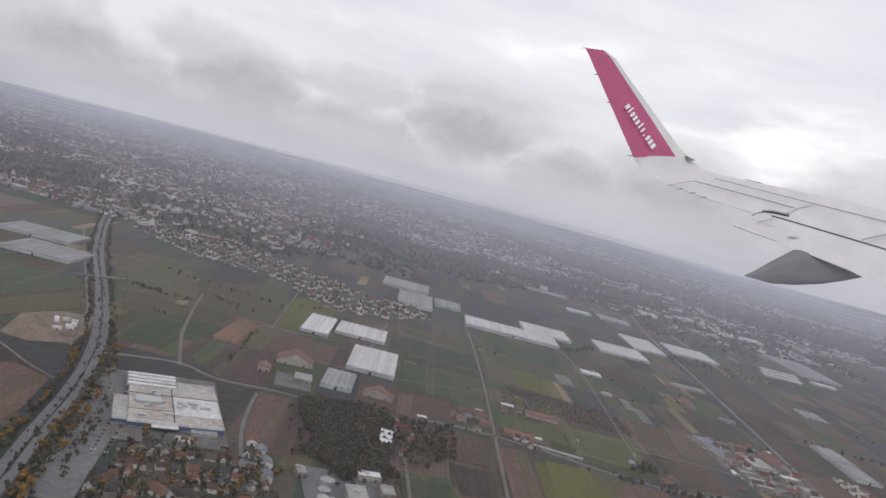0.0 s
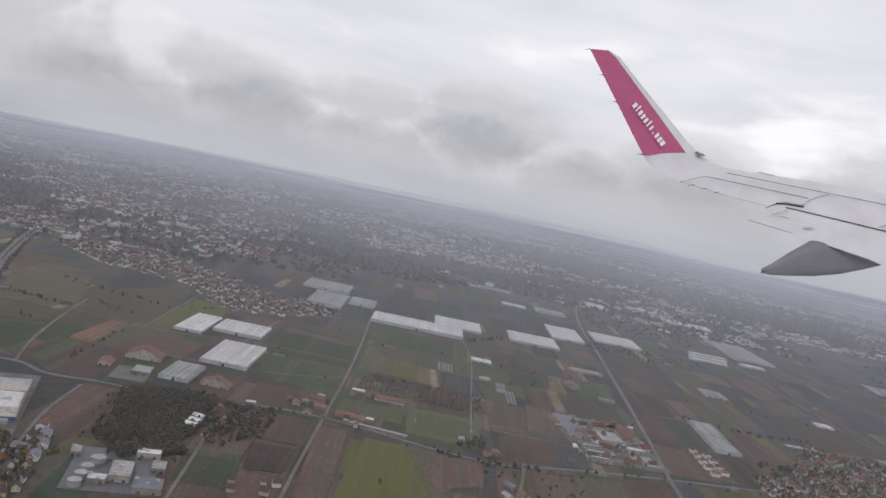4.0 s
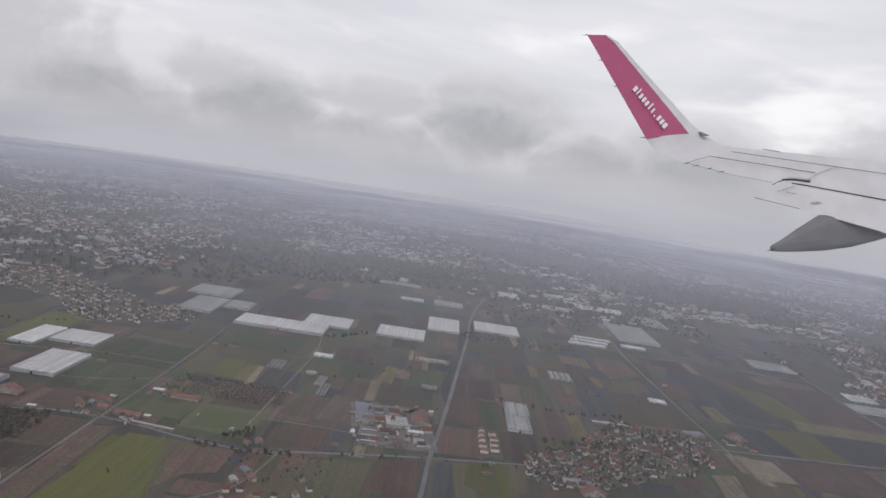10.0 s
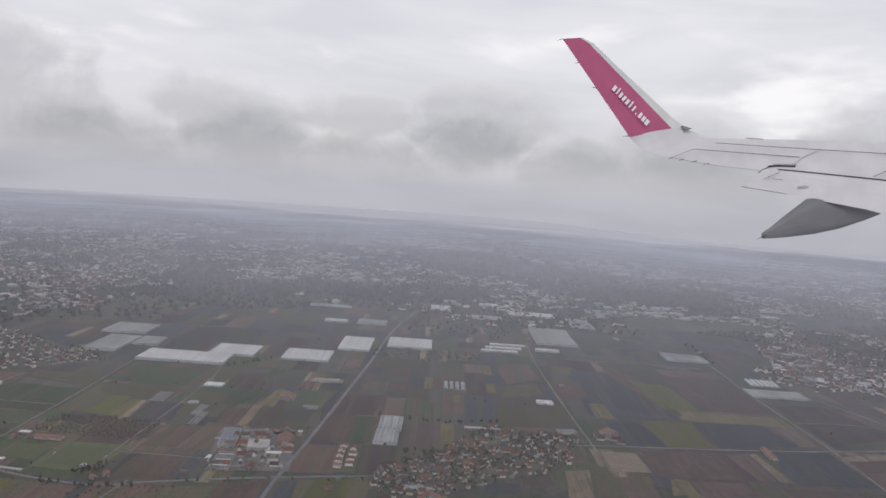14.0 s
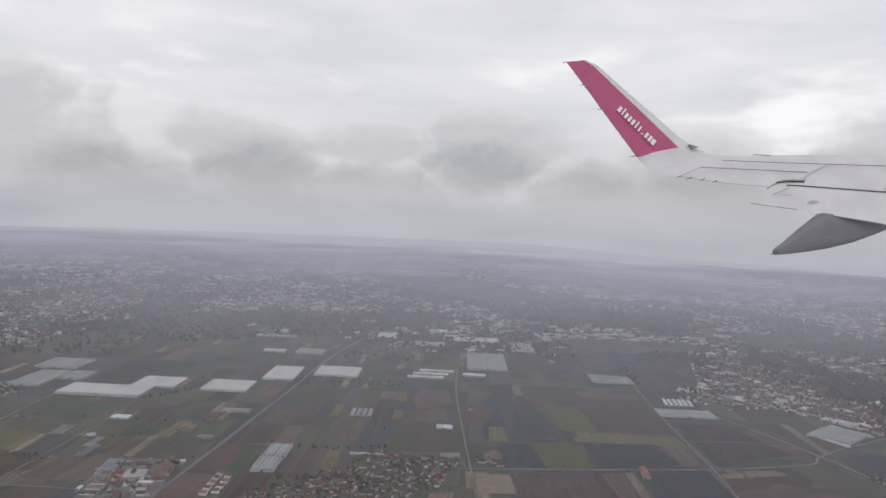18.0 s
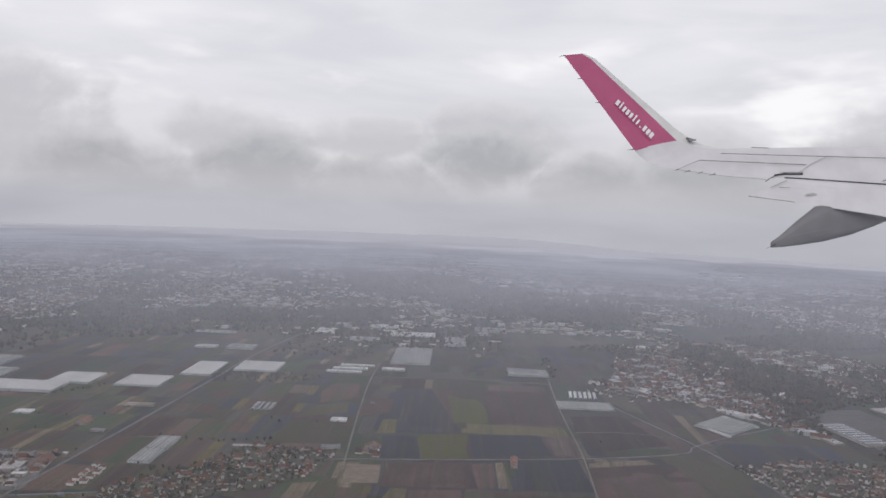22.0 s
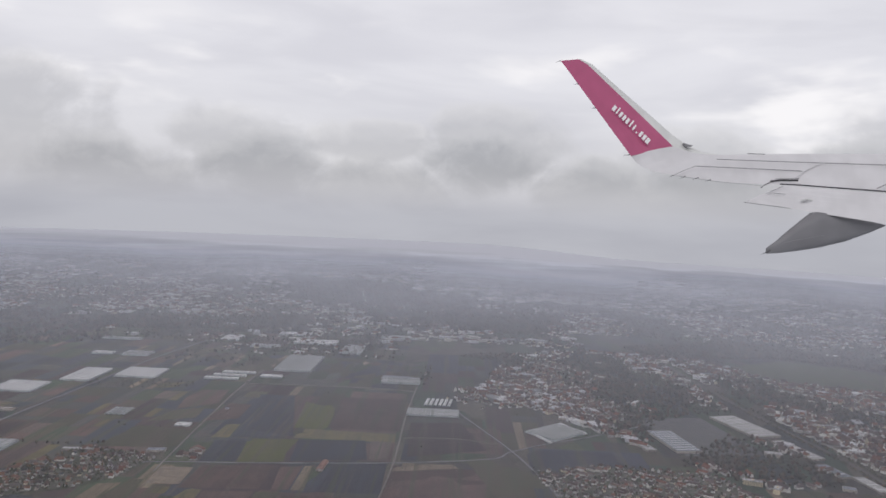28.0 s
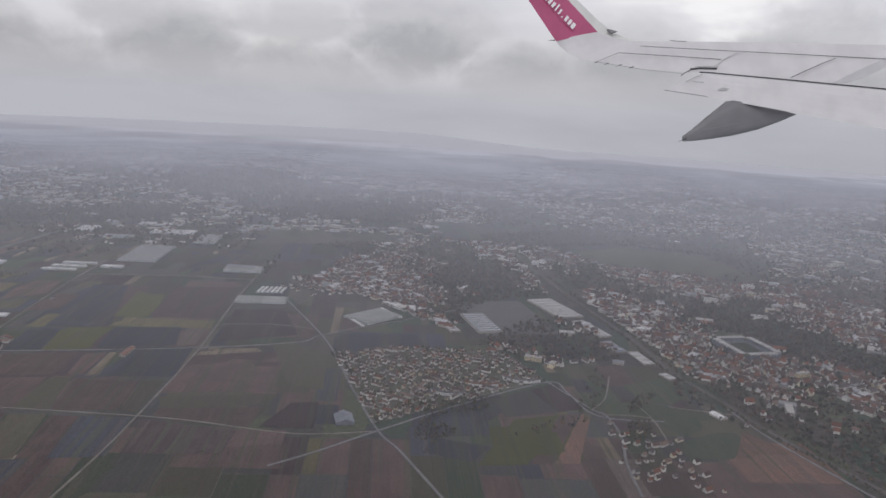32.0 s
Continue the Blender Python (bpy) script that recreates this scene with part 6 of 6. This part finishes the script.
# the works beside the wood
paved(-2, 208, 24, 30, 14, DARKROAD, 0.194, label="dark asphalt yard of the works")
for x, y, w, d, t in ((3, 222, 7, 4, 14), (-3, 199, 5, 4, 14), (9, 214, 4, 6, 14), (-16, 214, 3, 5, 20)):
    hall(x, y, w, d, 1.4, t, rng.choice((CONCRETE, WHITE, BLUEGREY)), units=2, label="flat-roofed works hall in an asphalt yard")
for x, y, t in ((-29, 221, 15), (-26, 214, 20), (-33, 227, 10), (-24, 205, 15), (-30, 209, 80)):
    hall(x, y, 3, 4.5, 1.5, t, rng.choice((BRICKRED, BRICKRED, BLUEGREY)), PALEWALL, True, name="house", label="white gabled house beside the village lane", doors=1)
road("road", [(-42, 272), (-39, 240), (-33, 214), (-26, 190), (-22, 165)], 1.1, ASPHALT, "grey village lane between houses and fields")

# small sheds and huts by the lanes
for k in range(6):
    if k < 3:
        x, y = rng.uniform(10, 190), rng.uniform(292, 300)
    elif k < 5:
        x, y = rng.uniform(198, 240), rng.uniform(290, 312)
    else:
        x, y = rng.uniform(345, 357), rng.uniform(385, 640)
    if free(x, y, 4):
        hall(x, y, rng.uniform(1.6, 3), rng.uniform(2.4, 4.2), rng.uniform(0.8, 1.2), rng.choice((4, 94)) + rng.uniform(-8, 8), rng.choice((BRICKRED, CONCRETE, BLUEGREY, GREYGLASS)), None, True, name="hut", label="small gabled hut beside a country lane", doors=1)


# ---- the aircraft's wing: built large and far off, so that it keeps its bearing all along the flight ----
K = 254.0
wing = new("aircraft_wing")
wing.matrix_basis = Matrix(((0.9946, -0.0155, -0.1029, 322 * U), (0.0234, 0.9969, 0.0750, -62 * U), (0.1014, -0.0771, 0.9919, 146 * U), (0, 0, 0, 1))) @ Matrix.Diagonal((K, K, K, 1))
tagged(wing, "white airliner wing with upturned pink winglet and grey flap fairing", "aircraft wing")


def paint(name, color, rough=0.35):
    """Aircraft paint with faint broad streaks of dirt."""
    m = material(name, color, rough)
    t = m.node_tree
    g = smooth(t, noise_of(t, scaled(t, t.nodes.new("ShaderNodeNewGeometry").outputs["Position"], 1, 0.25, 1), 0.008, 2), 0.3, 0.7, 0.93, 1.04)
    mul = t.nodes.new("ShaderNodeCombineColor")
    for i in range(3):
        t.links.new(g, mul.inputs[i])
    t.links.new(blend(t, 1.0, color, mul.outputs[0], "MULTIPLY"), t.nodes["Principled BSDF"].inputs["Base Color"])
    return m


SKIN = paint("wing_paint", (0.62, 0.615, 0.625))
# one even dark grey, much darker than SKIN, for the flap track fairing
SKIN_LOW = paint("fairing_dark_grey", (0.185, 0.185, 0.195), 0.5)
PINK = paint("winglet_pink", (0.43, 0.085, 0.185))
PALEGREY = paint("bare_metal_edge", (0.62, 0.63, 0.61), 0.3)
SEAM = material("panel_seam", (0.05, 0.05, 0.055), 0.7)
LINE = material("panel_line", (0.21, 0.21, 0.22), 0.7)
FAINT = material("faint_panel_line", (0.36, 0.36, 0.37), 0.7)
LETTER = material("white_marking", (0.8, 0.8, 0.8), 0.5)


def skin_between(front, back, thick, bulge=0.0, n=5, upright=False):
    """A closed skin lofted between a front and a back edge, thick in the middle."""
    front, back = [Vector(p) for p in front], [Vector(p) for p in back]
    verts, faces = [], []
    m = 2 * n
    for a, b in zip(front, back):
        for i in range(n + 1):
            s = i / n
            verts.append(a.lerp(b, s) + Vector((0, 0, bulge * math.sin(math.pi * s))))
        for i in range(n - 1, 0, -1):
            s = i / n
            deep = thick * math.sin(math.pi * s) ** 0.7
            verts.append(a.lerp(b, s) + (Vector((0.2 * deep, deep, 0)) if upright else Vector((0, 0.02, -deep))))
    for k in range(len(front) - 1):
        p, q = k * m, (k + 1) * m
        faces += [(p + i, p + (i + 1) % m, q + (i + 1) % m, q + i) for i in range(m)]
    faces += [tuple(range(m - 1, -1, -1)), tuple(range(len(verts) - m, len(verts)))]
    return [tuple(v) for v in verts], faces


def swept(p):
    """Draws the inner wing out to nearly the distance of the tip, along the line of sight."""
    return Vector(p) * ((17.5 - (17.5 - p[1]) * 0.4) / p[1])


def wing_part(name, piece, mat, label="", soft=True):
    return part(name, mesh_of(name, [swept(v) for v in piece[0]], piece[1], mat, smooth_shade=soft, unit=1.0), wing, label)


def strip(points, width, lift=0.035):
    """A narrow dark gap or seam laid on the skin."""
    pts = [Vector(p) for p in points]
    verts, faces = [], []
    for p in pts:
        verts += [tuple(p + Vector((0, -lift, lift))), tuple(p + Vector((0, -lift, lift - width))), tuple(p + Vector((0, 0.03, lift - width))), tuple(p + Vector((0, 0.03, lift)))]
    for k in range(len(pts) - 1):
        a = 4 * k
        faces += [(a + i, a + (i + 1) % 4, a + 4 + (i + 1) % 4, a + 4 + i) for i in range(4)]
    faces += [(3, 2, 1, 0), tuple(range(len(verts) - 4, len(verts)))]
    return verts, faces


LEAD = [(5.421, 17.223, 2.449), (5.60, 17.126, 2.341), (5.782, 17.004, 2.256), (6.001, 16.856, 2.178), (6.37, 16.6, 2.113), (7.218, 15.8, 1.958), (8.462, 14.6, 1.711), (9.89, 13.2, 1.401)]
TRAIL = [(4.425, 17.047, 2.266), (4.50, 17.017, 2.147), (4.623, 16.893, 1.991), (4.815, 16.632, 1.83), (5.102, 16.24, 1.692), (5.782, 15.411, 1.418), (6.567, 14.421, 1.197), (7.952, 12.617, 0.766)]
wing_part("main_skin", skin_between(LEAD, TRAIL, 0.16, 0.02), SKIN, "white painted upper skin", False)
wing_part("winglet", skin_between([(3.591, 18.0, 4.734), (3.798, 18.0, 4.596), (4.307, 17.9, 3.989), (4.884, 17.7, 3.271), (5.445, 17.3, 2.46)], [(3.143, 17.85, 4.681), (3.221, 17.8, 4.548), (3.565, 17.6, 3.904), (4.009, 17.3, 3.049), (4.413, 17.0, 2.26)], 0.09, 0.0, 5, True), PINK, "pink painted winglet", False)
wing_part("winglet_leading_edge", skin_between([(3.664, 18.1, 4.759), (3.935, 18.15, 4.631), (4.501, 18.15, 4.054), (5.101, 18.0, 3.394), (5.611, 17.8, 2.792), (5.862, 17.6, 2.506), (6.108, 17.4, 2.315), (6.412, 17.2, 2.201)], [(3.571, 18.03, 4.749), (3.765, 18.03, 4.631), (4.289, 17.93, 4.01), (4.867, 17.73, 3.296), (5.347, 17.5, 2.66), (5.482, 17.3, 2.434), (5.699, 17.2, 2.324), (6.052, 17.0, 2.191)], 0.09, 0.0, 5, True), PALEGREY, "pale grey bare metal leading edge", False)
# the name on the winglet, as plain slender marks
FOOT, HEAD, RISE = Vector((4.155, 17.46, 3.395)), Vector((4.79, 17.06, 2.505)), Vector((0.665, 0, 0.745))
for i, (w, h) in enumerate(((0.042, 0.12), (0.018, 0.16), (0.034, 0.12), (0.034, 0.12), (0.034, 0.12), (0.018, 0.16), (0.022, 0.12), (0.018, 0.03), (0.034, 0.12), (0.036, 0.12), (0.044, 0.12))):
    p, along = FOOT.lerp(HEAD, (i + 0.3) / 10.6), (HEAD - FOOT).normalized()
    q = [p - along * w, p + along * w, p + along * w + RISE * h, p - along * w + RISE * h]
    v = [tuple(c + Vector((0, -0.06, 0))) for c in q] + [tuple(c + Vector((0, -0.03, 0))) for c in q]
    wing_part("marking", (v, [(0, 1, 2, 3), (7, 6, 5, 4), (0, 4, 5, 1), (1, 5, 6, 2), (2, 6, 7, 3), (3, 7, 4, 0)]), LETTER, "plain white marking bar", False)


def seam(name, points, width, mat, label=""):
    """A gap or line that lies just over the skin."""
    return wing_part(name, strip([Vector(p) * 0.985 for p in points], width * 0.5, 0.004), mat, label, False)


seam("aileron_gap", [(5.592, 16.3, 1.874), (6.432, 15.6, 1.681), (7.154, 14.9, 1.498)], 0.022, LINE, "thin dark gap ahead of the aileron")
seam("aileron_end_gap", [(5.09, 16.2, 1.699), (5.315, 16.3, 1.787), (5.592, 16.3, 1.874)], 0.02, LINE)
seam("slat_seam", [(6.049, 16.3, 1.991), (7.03, 15.4, 1.756), (8.223, 14.2, 1.462), (9.581, 12.8, 1.115)], 0.018, LINE)
seam("spoiler_seam", [(7.562, 13.1, 0.951), (8.263, 13.4, 1.173), (8.625, 13.5, 1.281)], 0.024, LINE)
seam("spoiler_seam", [(6.797, 14.5, 1.303), (7.23, 14.9, 1.495), (7.613, 15.0, 1.638)], 0.007, FAINT)
seam("trailing_edge", [(5.102, 16.24, 1.692), (5.782, 15.411, 1.418), (6.30, 14.75, 1.245)], 0.007, FAINT)
wing_part("flap", skin_between([(6.193, 13.6, 1.125), (7.106, 12.3, 0.815), (8.215, 11.0, 0.48)], [(5.407, 13.4, 0.859), (6.2, 12.6, 0.58), (7.596, 10.2, -0.103)], 0.10, 0.02), SKIN, "lowered white trailing edge flap", False)
seam("flap_gap", [(6.46, 14.3, 1.225), (6.627, 14.1, 1.18), (7.454, 12.9, 0.895), (8.59, 11.5, 0.536)], 0.04, SEAM, "dark slot ahead of the flap")
seam("flap_well", [(6.306, 14.8, 1.215), (6.45, 14.9, 1.285), (6.56, 14.9, 1.325)], 0.022, SEAM)
seam("flap_well", [(6.54, 14.9, 1.345), (6.689, 14.8, 1.348), (6.929, 14.6, 1.305)], 0.062, SEAM)
seam("flap_well_edge", [(6.60, 14.8, 1.365), (6.75, 14.8, 1.362), (6.95, 14.6, 1.325)], 0.012, LINE)
seam("flap_end_edge", [(6.193, 13.6, 1.12), (5.85, 13.5, 1.0)], 0.012, LINE)
seam("flap_trailing_edge", [(5.407, 13.4, 0.862), (5.666, 13.1, 0.769), (5.918, 12.8, 0.679)], 0.012, LINE)
seam("flap_line", [(5.95, 13.4, 0.985), (6.08, 13.3, 0.955)], 0.016, FAINT)
seam("flap_hinge", [(6.20, 13.0, 0.812), (6.291, 13.0, 0.83), (6.40, 13.0, 0.806)], 0.03, PALEGREY)
# dark strip laid below the hinge, painting its shadow on the flap
seam("flap_hinge_shadow_gap", [(6.21, 13.0, 0.785), (6.41, 13.0, 0.778)], 0.01, LINE)
seam("leading_edge_bump", [(6.708, 16.3, 2.075), (6.978, 16.1, 2.015)], 0.02, LINE)


def fairing():
    """A canoe-shaped flap track fairing with flat sides, blunt towards its tail."""
    rows = []
    for x, y, top, low, wide in ((5.269, 12.3, 0.042, -0.048, 0.04), (5.454, 12.35, 0.136, -0.048, 0.09), (5.73, 12.41, 0.32, -0.034, 0.15), (6.15, 12.51, 0.576, 0.0, 0.2), (6.65, 12.63, 0.494, 0.079, 0.2), (7.13, 12.75, 0.392, 0.197, 0.13), (7.463, 12.82, 0.31, 0.292, 0.04)):
        h = top - low
        rows.append([(x, y - wide * 0.55, top), (x, y - wide, top - 0.25 * h), (x, y - wide, low + 0.22 * h), (x, y - wide * 0.5, low), (x, y + wide * 0.5, low), (x, y + wide, low + 0.22 * h), (x, y + wide, top - 0.25 * h), (x, y + wide * 0.55, top)])
    n = 8
    verts = [p for r in rows for p in r]
    faces = [(k * n + i, k * n + (i + 1) % n, (k + 1) * n + (i + 1) % n, (k + 1) * n + i) for k in range(len(rows) - 1) for i in range(n)]
    return verts, faces + [tuple(range(n - 1, -1, -1)), tuple(range(len(verts) - n, len(verts)))]


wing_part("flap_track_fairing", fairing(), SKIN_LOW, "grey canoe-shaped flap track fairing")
seam("fairing_panel_line", [(5.47, 12.2, 0.10), (5.74, 12.2, 0.14), (6.15, 12.2, 0.19)], 0.008, LINE)
for p, q in (((5.09, 16.2, 1.699), (4.99, 16.2, 1.665)), ((5.26, 16.0, 1.636), (5.12, 16.0, 1.60)), ((5.458, 15.8, 1.573), (5.32, 15.8, 1.53)), ((5.602, 15.5, 1.49), (5.47, 15.5, 1.455)), ((5.28, 12.2, 0.0), (5.12, 12.2, -0.06)), ((3.134, 17.8, 4.668), (3.0, 17.8, 4.63)), ((3.467, 17.6, 4.062), (3.355, 17.6, 4.055)), ((3.791, 17.4, 3.444), (3.68, 17.4, 3.448)), ((4.389, 17.0, 2.285), (4.23, 17.0, 2.28))):
    a, b = Vector(p) * 0.985, Vector(q) * 0.985
    w = Vector((0.004, 0, 0.011))
    v = [tuple(a + w), tuple(a - w), tuple(a + Vector((0.02, 0.02, 0))), tuple(b)]
    wing_part("static_wick", (v, [(0, 1, 3), (1, 2, 3), (2, 0, 3), (0, 2, 1)]), SEAM, "", False)
tip = [Vector(p) * 0.985 for p in ((5.79, 17.6, 2.565), (5.97, 17.5, 2.478), (5.80, 17.4, 2.44))]
wing_part("tip_light", ([tuple(p) for p in tip] + [tuple(p + Vector((0, 0.15, 0))) for p in tip], [(0, 2, 1), (3, 4, 5), (0, 1, 4, 3), (1, 2, 5, 4), (2, 0, 3, 5)]), LINE, "dark wing tip light housing", False)


# ---- haze: sheets with aerial haze painted as opacity that thickens to the north, and cloud wisps over it ----
def painted_haze(name, color, density):
    m = bpy.data.materials.new(name)
    m.use_nodes = True
    t = m.node_tree
    t.nodes.clear()
    out = t.nodes.new("ShaderNodeOutputMaterial")
    clear = t.nodes.new("ShaderNodeBsdfTransparent")
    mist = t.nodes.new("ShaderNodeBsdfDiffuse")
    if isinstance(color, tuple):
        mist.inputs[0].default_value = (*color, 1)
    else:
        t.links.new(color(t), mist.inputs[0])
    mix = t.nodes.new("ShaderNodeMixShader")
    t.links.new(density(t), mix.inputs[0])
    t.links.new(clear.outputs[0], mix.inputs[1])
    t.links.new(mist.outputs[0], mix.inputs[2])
    t.links.new(mix.outputs[0], out.inputs[0])
    return m


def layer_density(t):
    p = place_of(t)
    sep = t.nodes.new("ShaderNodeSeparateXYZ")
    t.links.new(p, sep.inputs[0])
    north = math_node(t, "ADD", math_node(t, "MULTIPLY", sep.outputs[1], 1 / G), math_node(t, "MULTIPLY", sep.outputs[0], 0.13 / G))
    # haze by distance from the flight line is put into the sheets' opacity
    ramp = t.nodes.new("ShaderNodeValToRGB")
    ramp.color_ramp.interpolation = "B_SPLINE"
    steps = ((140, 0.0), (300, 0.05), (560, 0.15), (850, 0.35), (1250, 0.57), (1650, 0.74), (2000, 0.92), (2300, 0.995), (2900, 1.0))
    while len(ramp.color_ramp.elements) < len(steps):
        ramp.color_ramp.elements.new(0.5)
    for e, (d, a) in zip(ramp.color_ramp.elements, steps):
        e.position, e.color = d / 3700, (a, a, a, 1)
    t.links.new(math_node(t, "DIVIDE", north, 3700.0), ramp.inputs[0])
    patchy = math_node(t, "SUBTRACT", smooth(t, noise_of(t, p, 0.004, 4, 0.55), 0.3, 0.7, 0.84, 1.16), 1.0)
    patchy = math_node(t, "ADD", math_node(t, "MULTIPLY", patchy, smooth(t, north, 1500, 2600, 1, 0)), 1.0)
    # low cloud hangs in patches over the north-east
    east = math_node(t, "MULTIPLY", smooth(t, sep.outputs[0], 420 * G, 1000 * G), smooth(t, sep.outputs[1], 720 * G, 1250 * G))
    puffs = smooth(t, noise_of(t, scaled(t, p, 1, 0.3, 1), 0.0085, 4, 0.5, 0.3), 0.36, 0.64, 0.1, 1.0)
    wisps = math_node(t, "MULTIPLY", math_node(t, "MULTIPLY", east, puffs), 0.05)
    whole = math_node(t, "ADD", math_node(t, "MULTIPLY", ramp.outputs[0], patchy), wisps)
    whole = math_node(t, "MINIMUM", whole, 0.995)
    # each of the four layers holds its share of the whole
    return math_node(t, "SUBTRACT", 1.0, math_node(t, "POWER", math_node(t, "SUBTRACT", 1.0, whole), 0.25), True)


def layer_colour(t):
    """Bluish over the plain, greyer far off: painted haze toned to meet the sky."""
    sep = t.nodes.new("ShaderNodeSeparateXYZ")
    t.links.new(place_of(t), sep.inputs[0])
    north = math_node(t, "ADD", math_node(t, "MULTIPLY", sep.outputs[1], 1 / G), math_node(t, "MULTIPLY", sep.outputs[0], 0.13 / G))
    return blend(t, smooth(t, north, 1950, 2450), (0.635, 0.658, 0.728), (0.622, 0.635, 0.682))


def sheet(name, x0, x1, y0, y1, z, mat, label, category, n=70):
    verts = []
    for j in range(n + 1):
        for i in range(n + 1):
            x, y = x0 + (x1 - x0) * i / n, y0 + (y1 - y0) * j / n
            verts.append((x, y, z + sink(x, y)))
    faces = [(j * (n + 1) + i, j * (n + 1) + i + 1, (j + 1) * (n + 1) + i + 1, (j + 1) * (n + 1) + i) for j in range(n) for i in range(n)]
    tagged(new(name, mesh_of(name, verts, faces, mat, smooth_shade=True)), label, category, kind="structure")


HAZE_SHEETS = painted_haze("painted_haze", layer_colour, layer_density)
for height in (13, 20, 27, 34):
    sheet("haze", -4400, 5200, 120, 5400, height, HAZE_SHEETS, "thin sheet with painted grey haze over the plain", "haze")
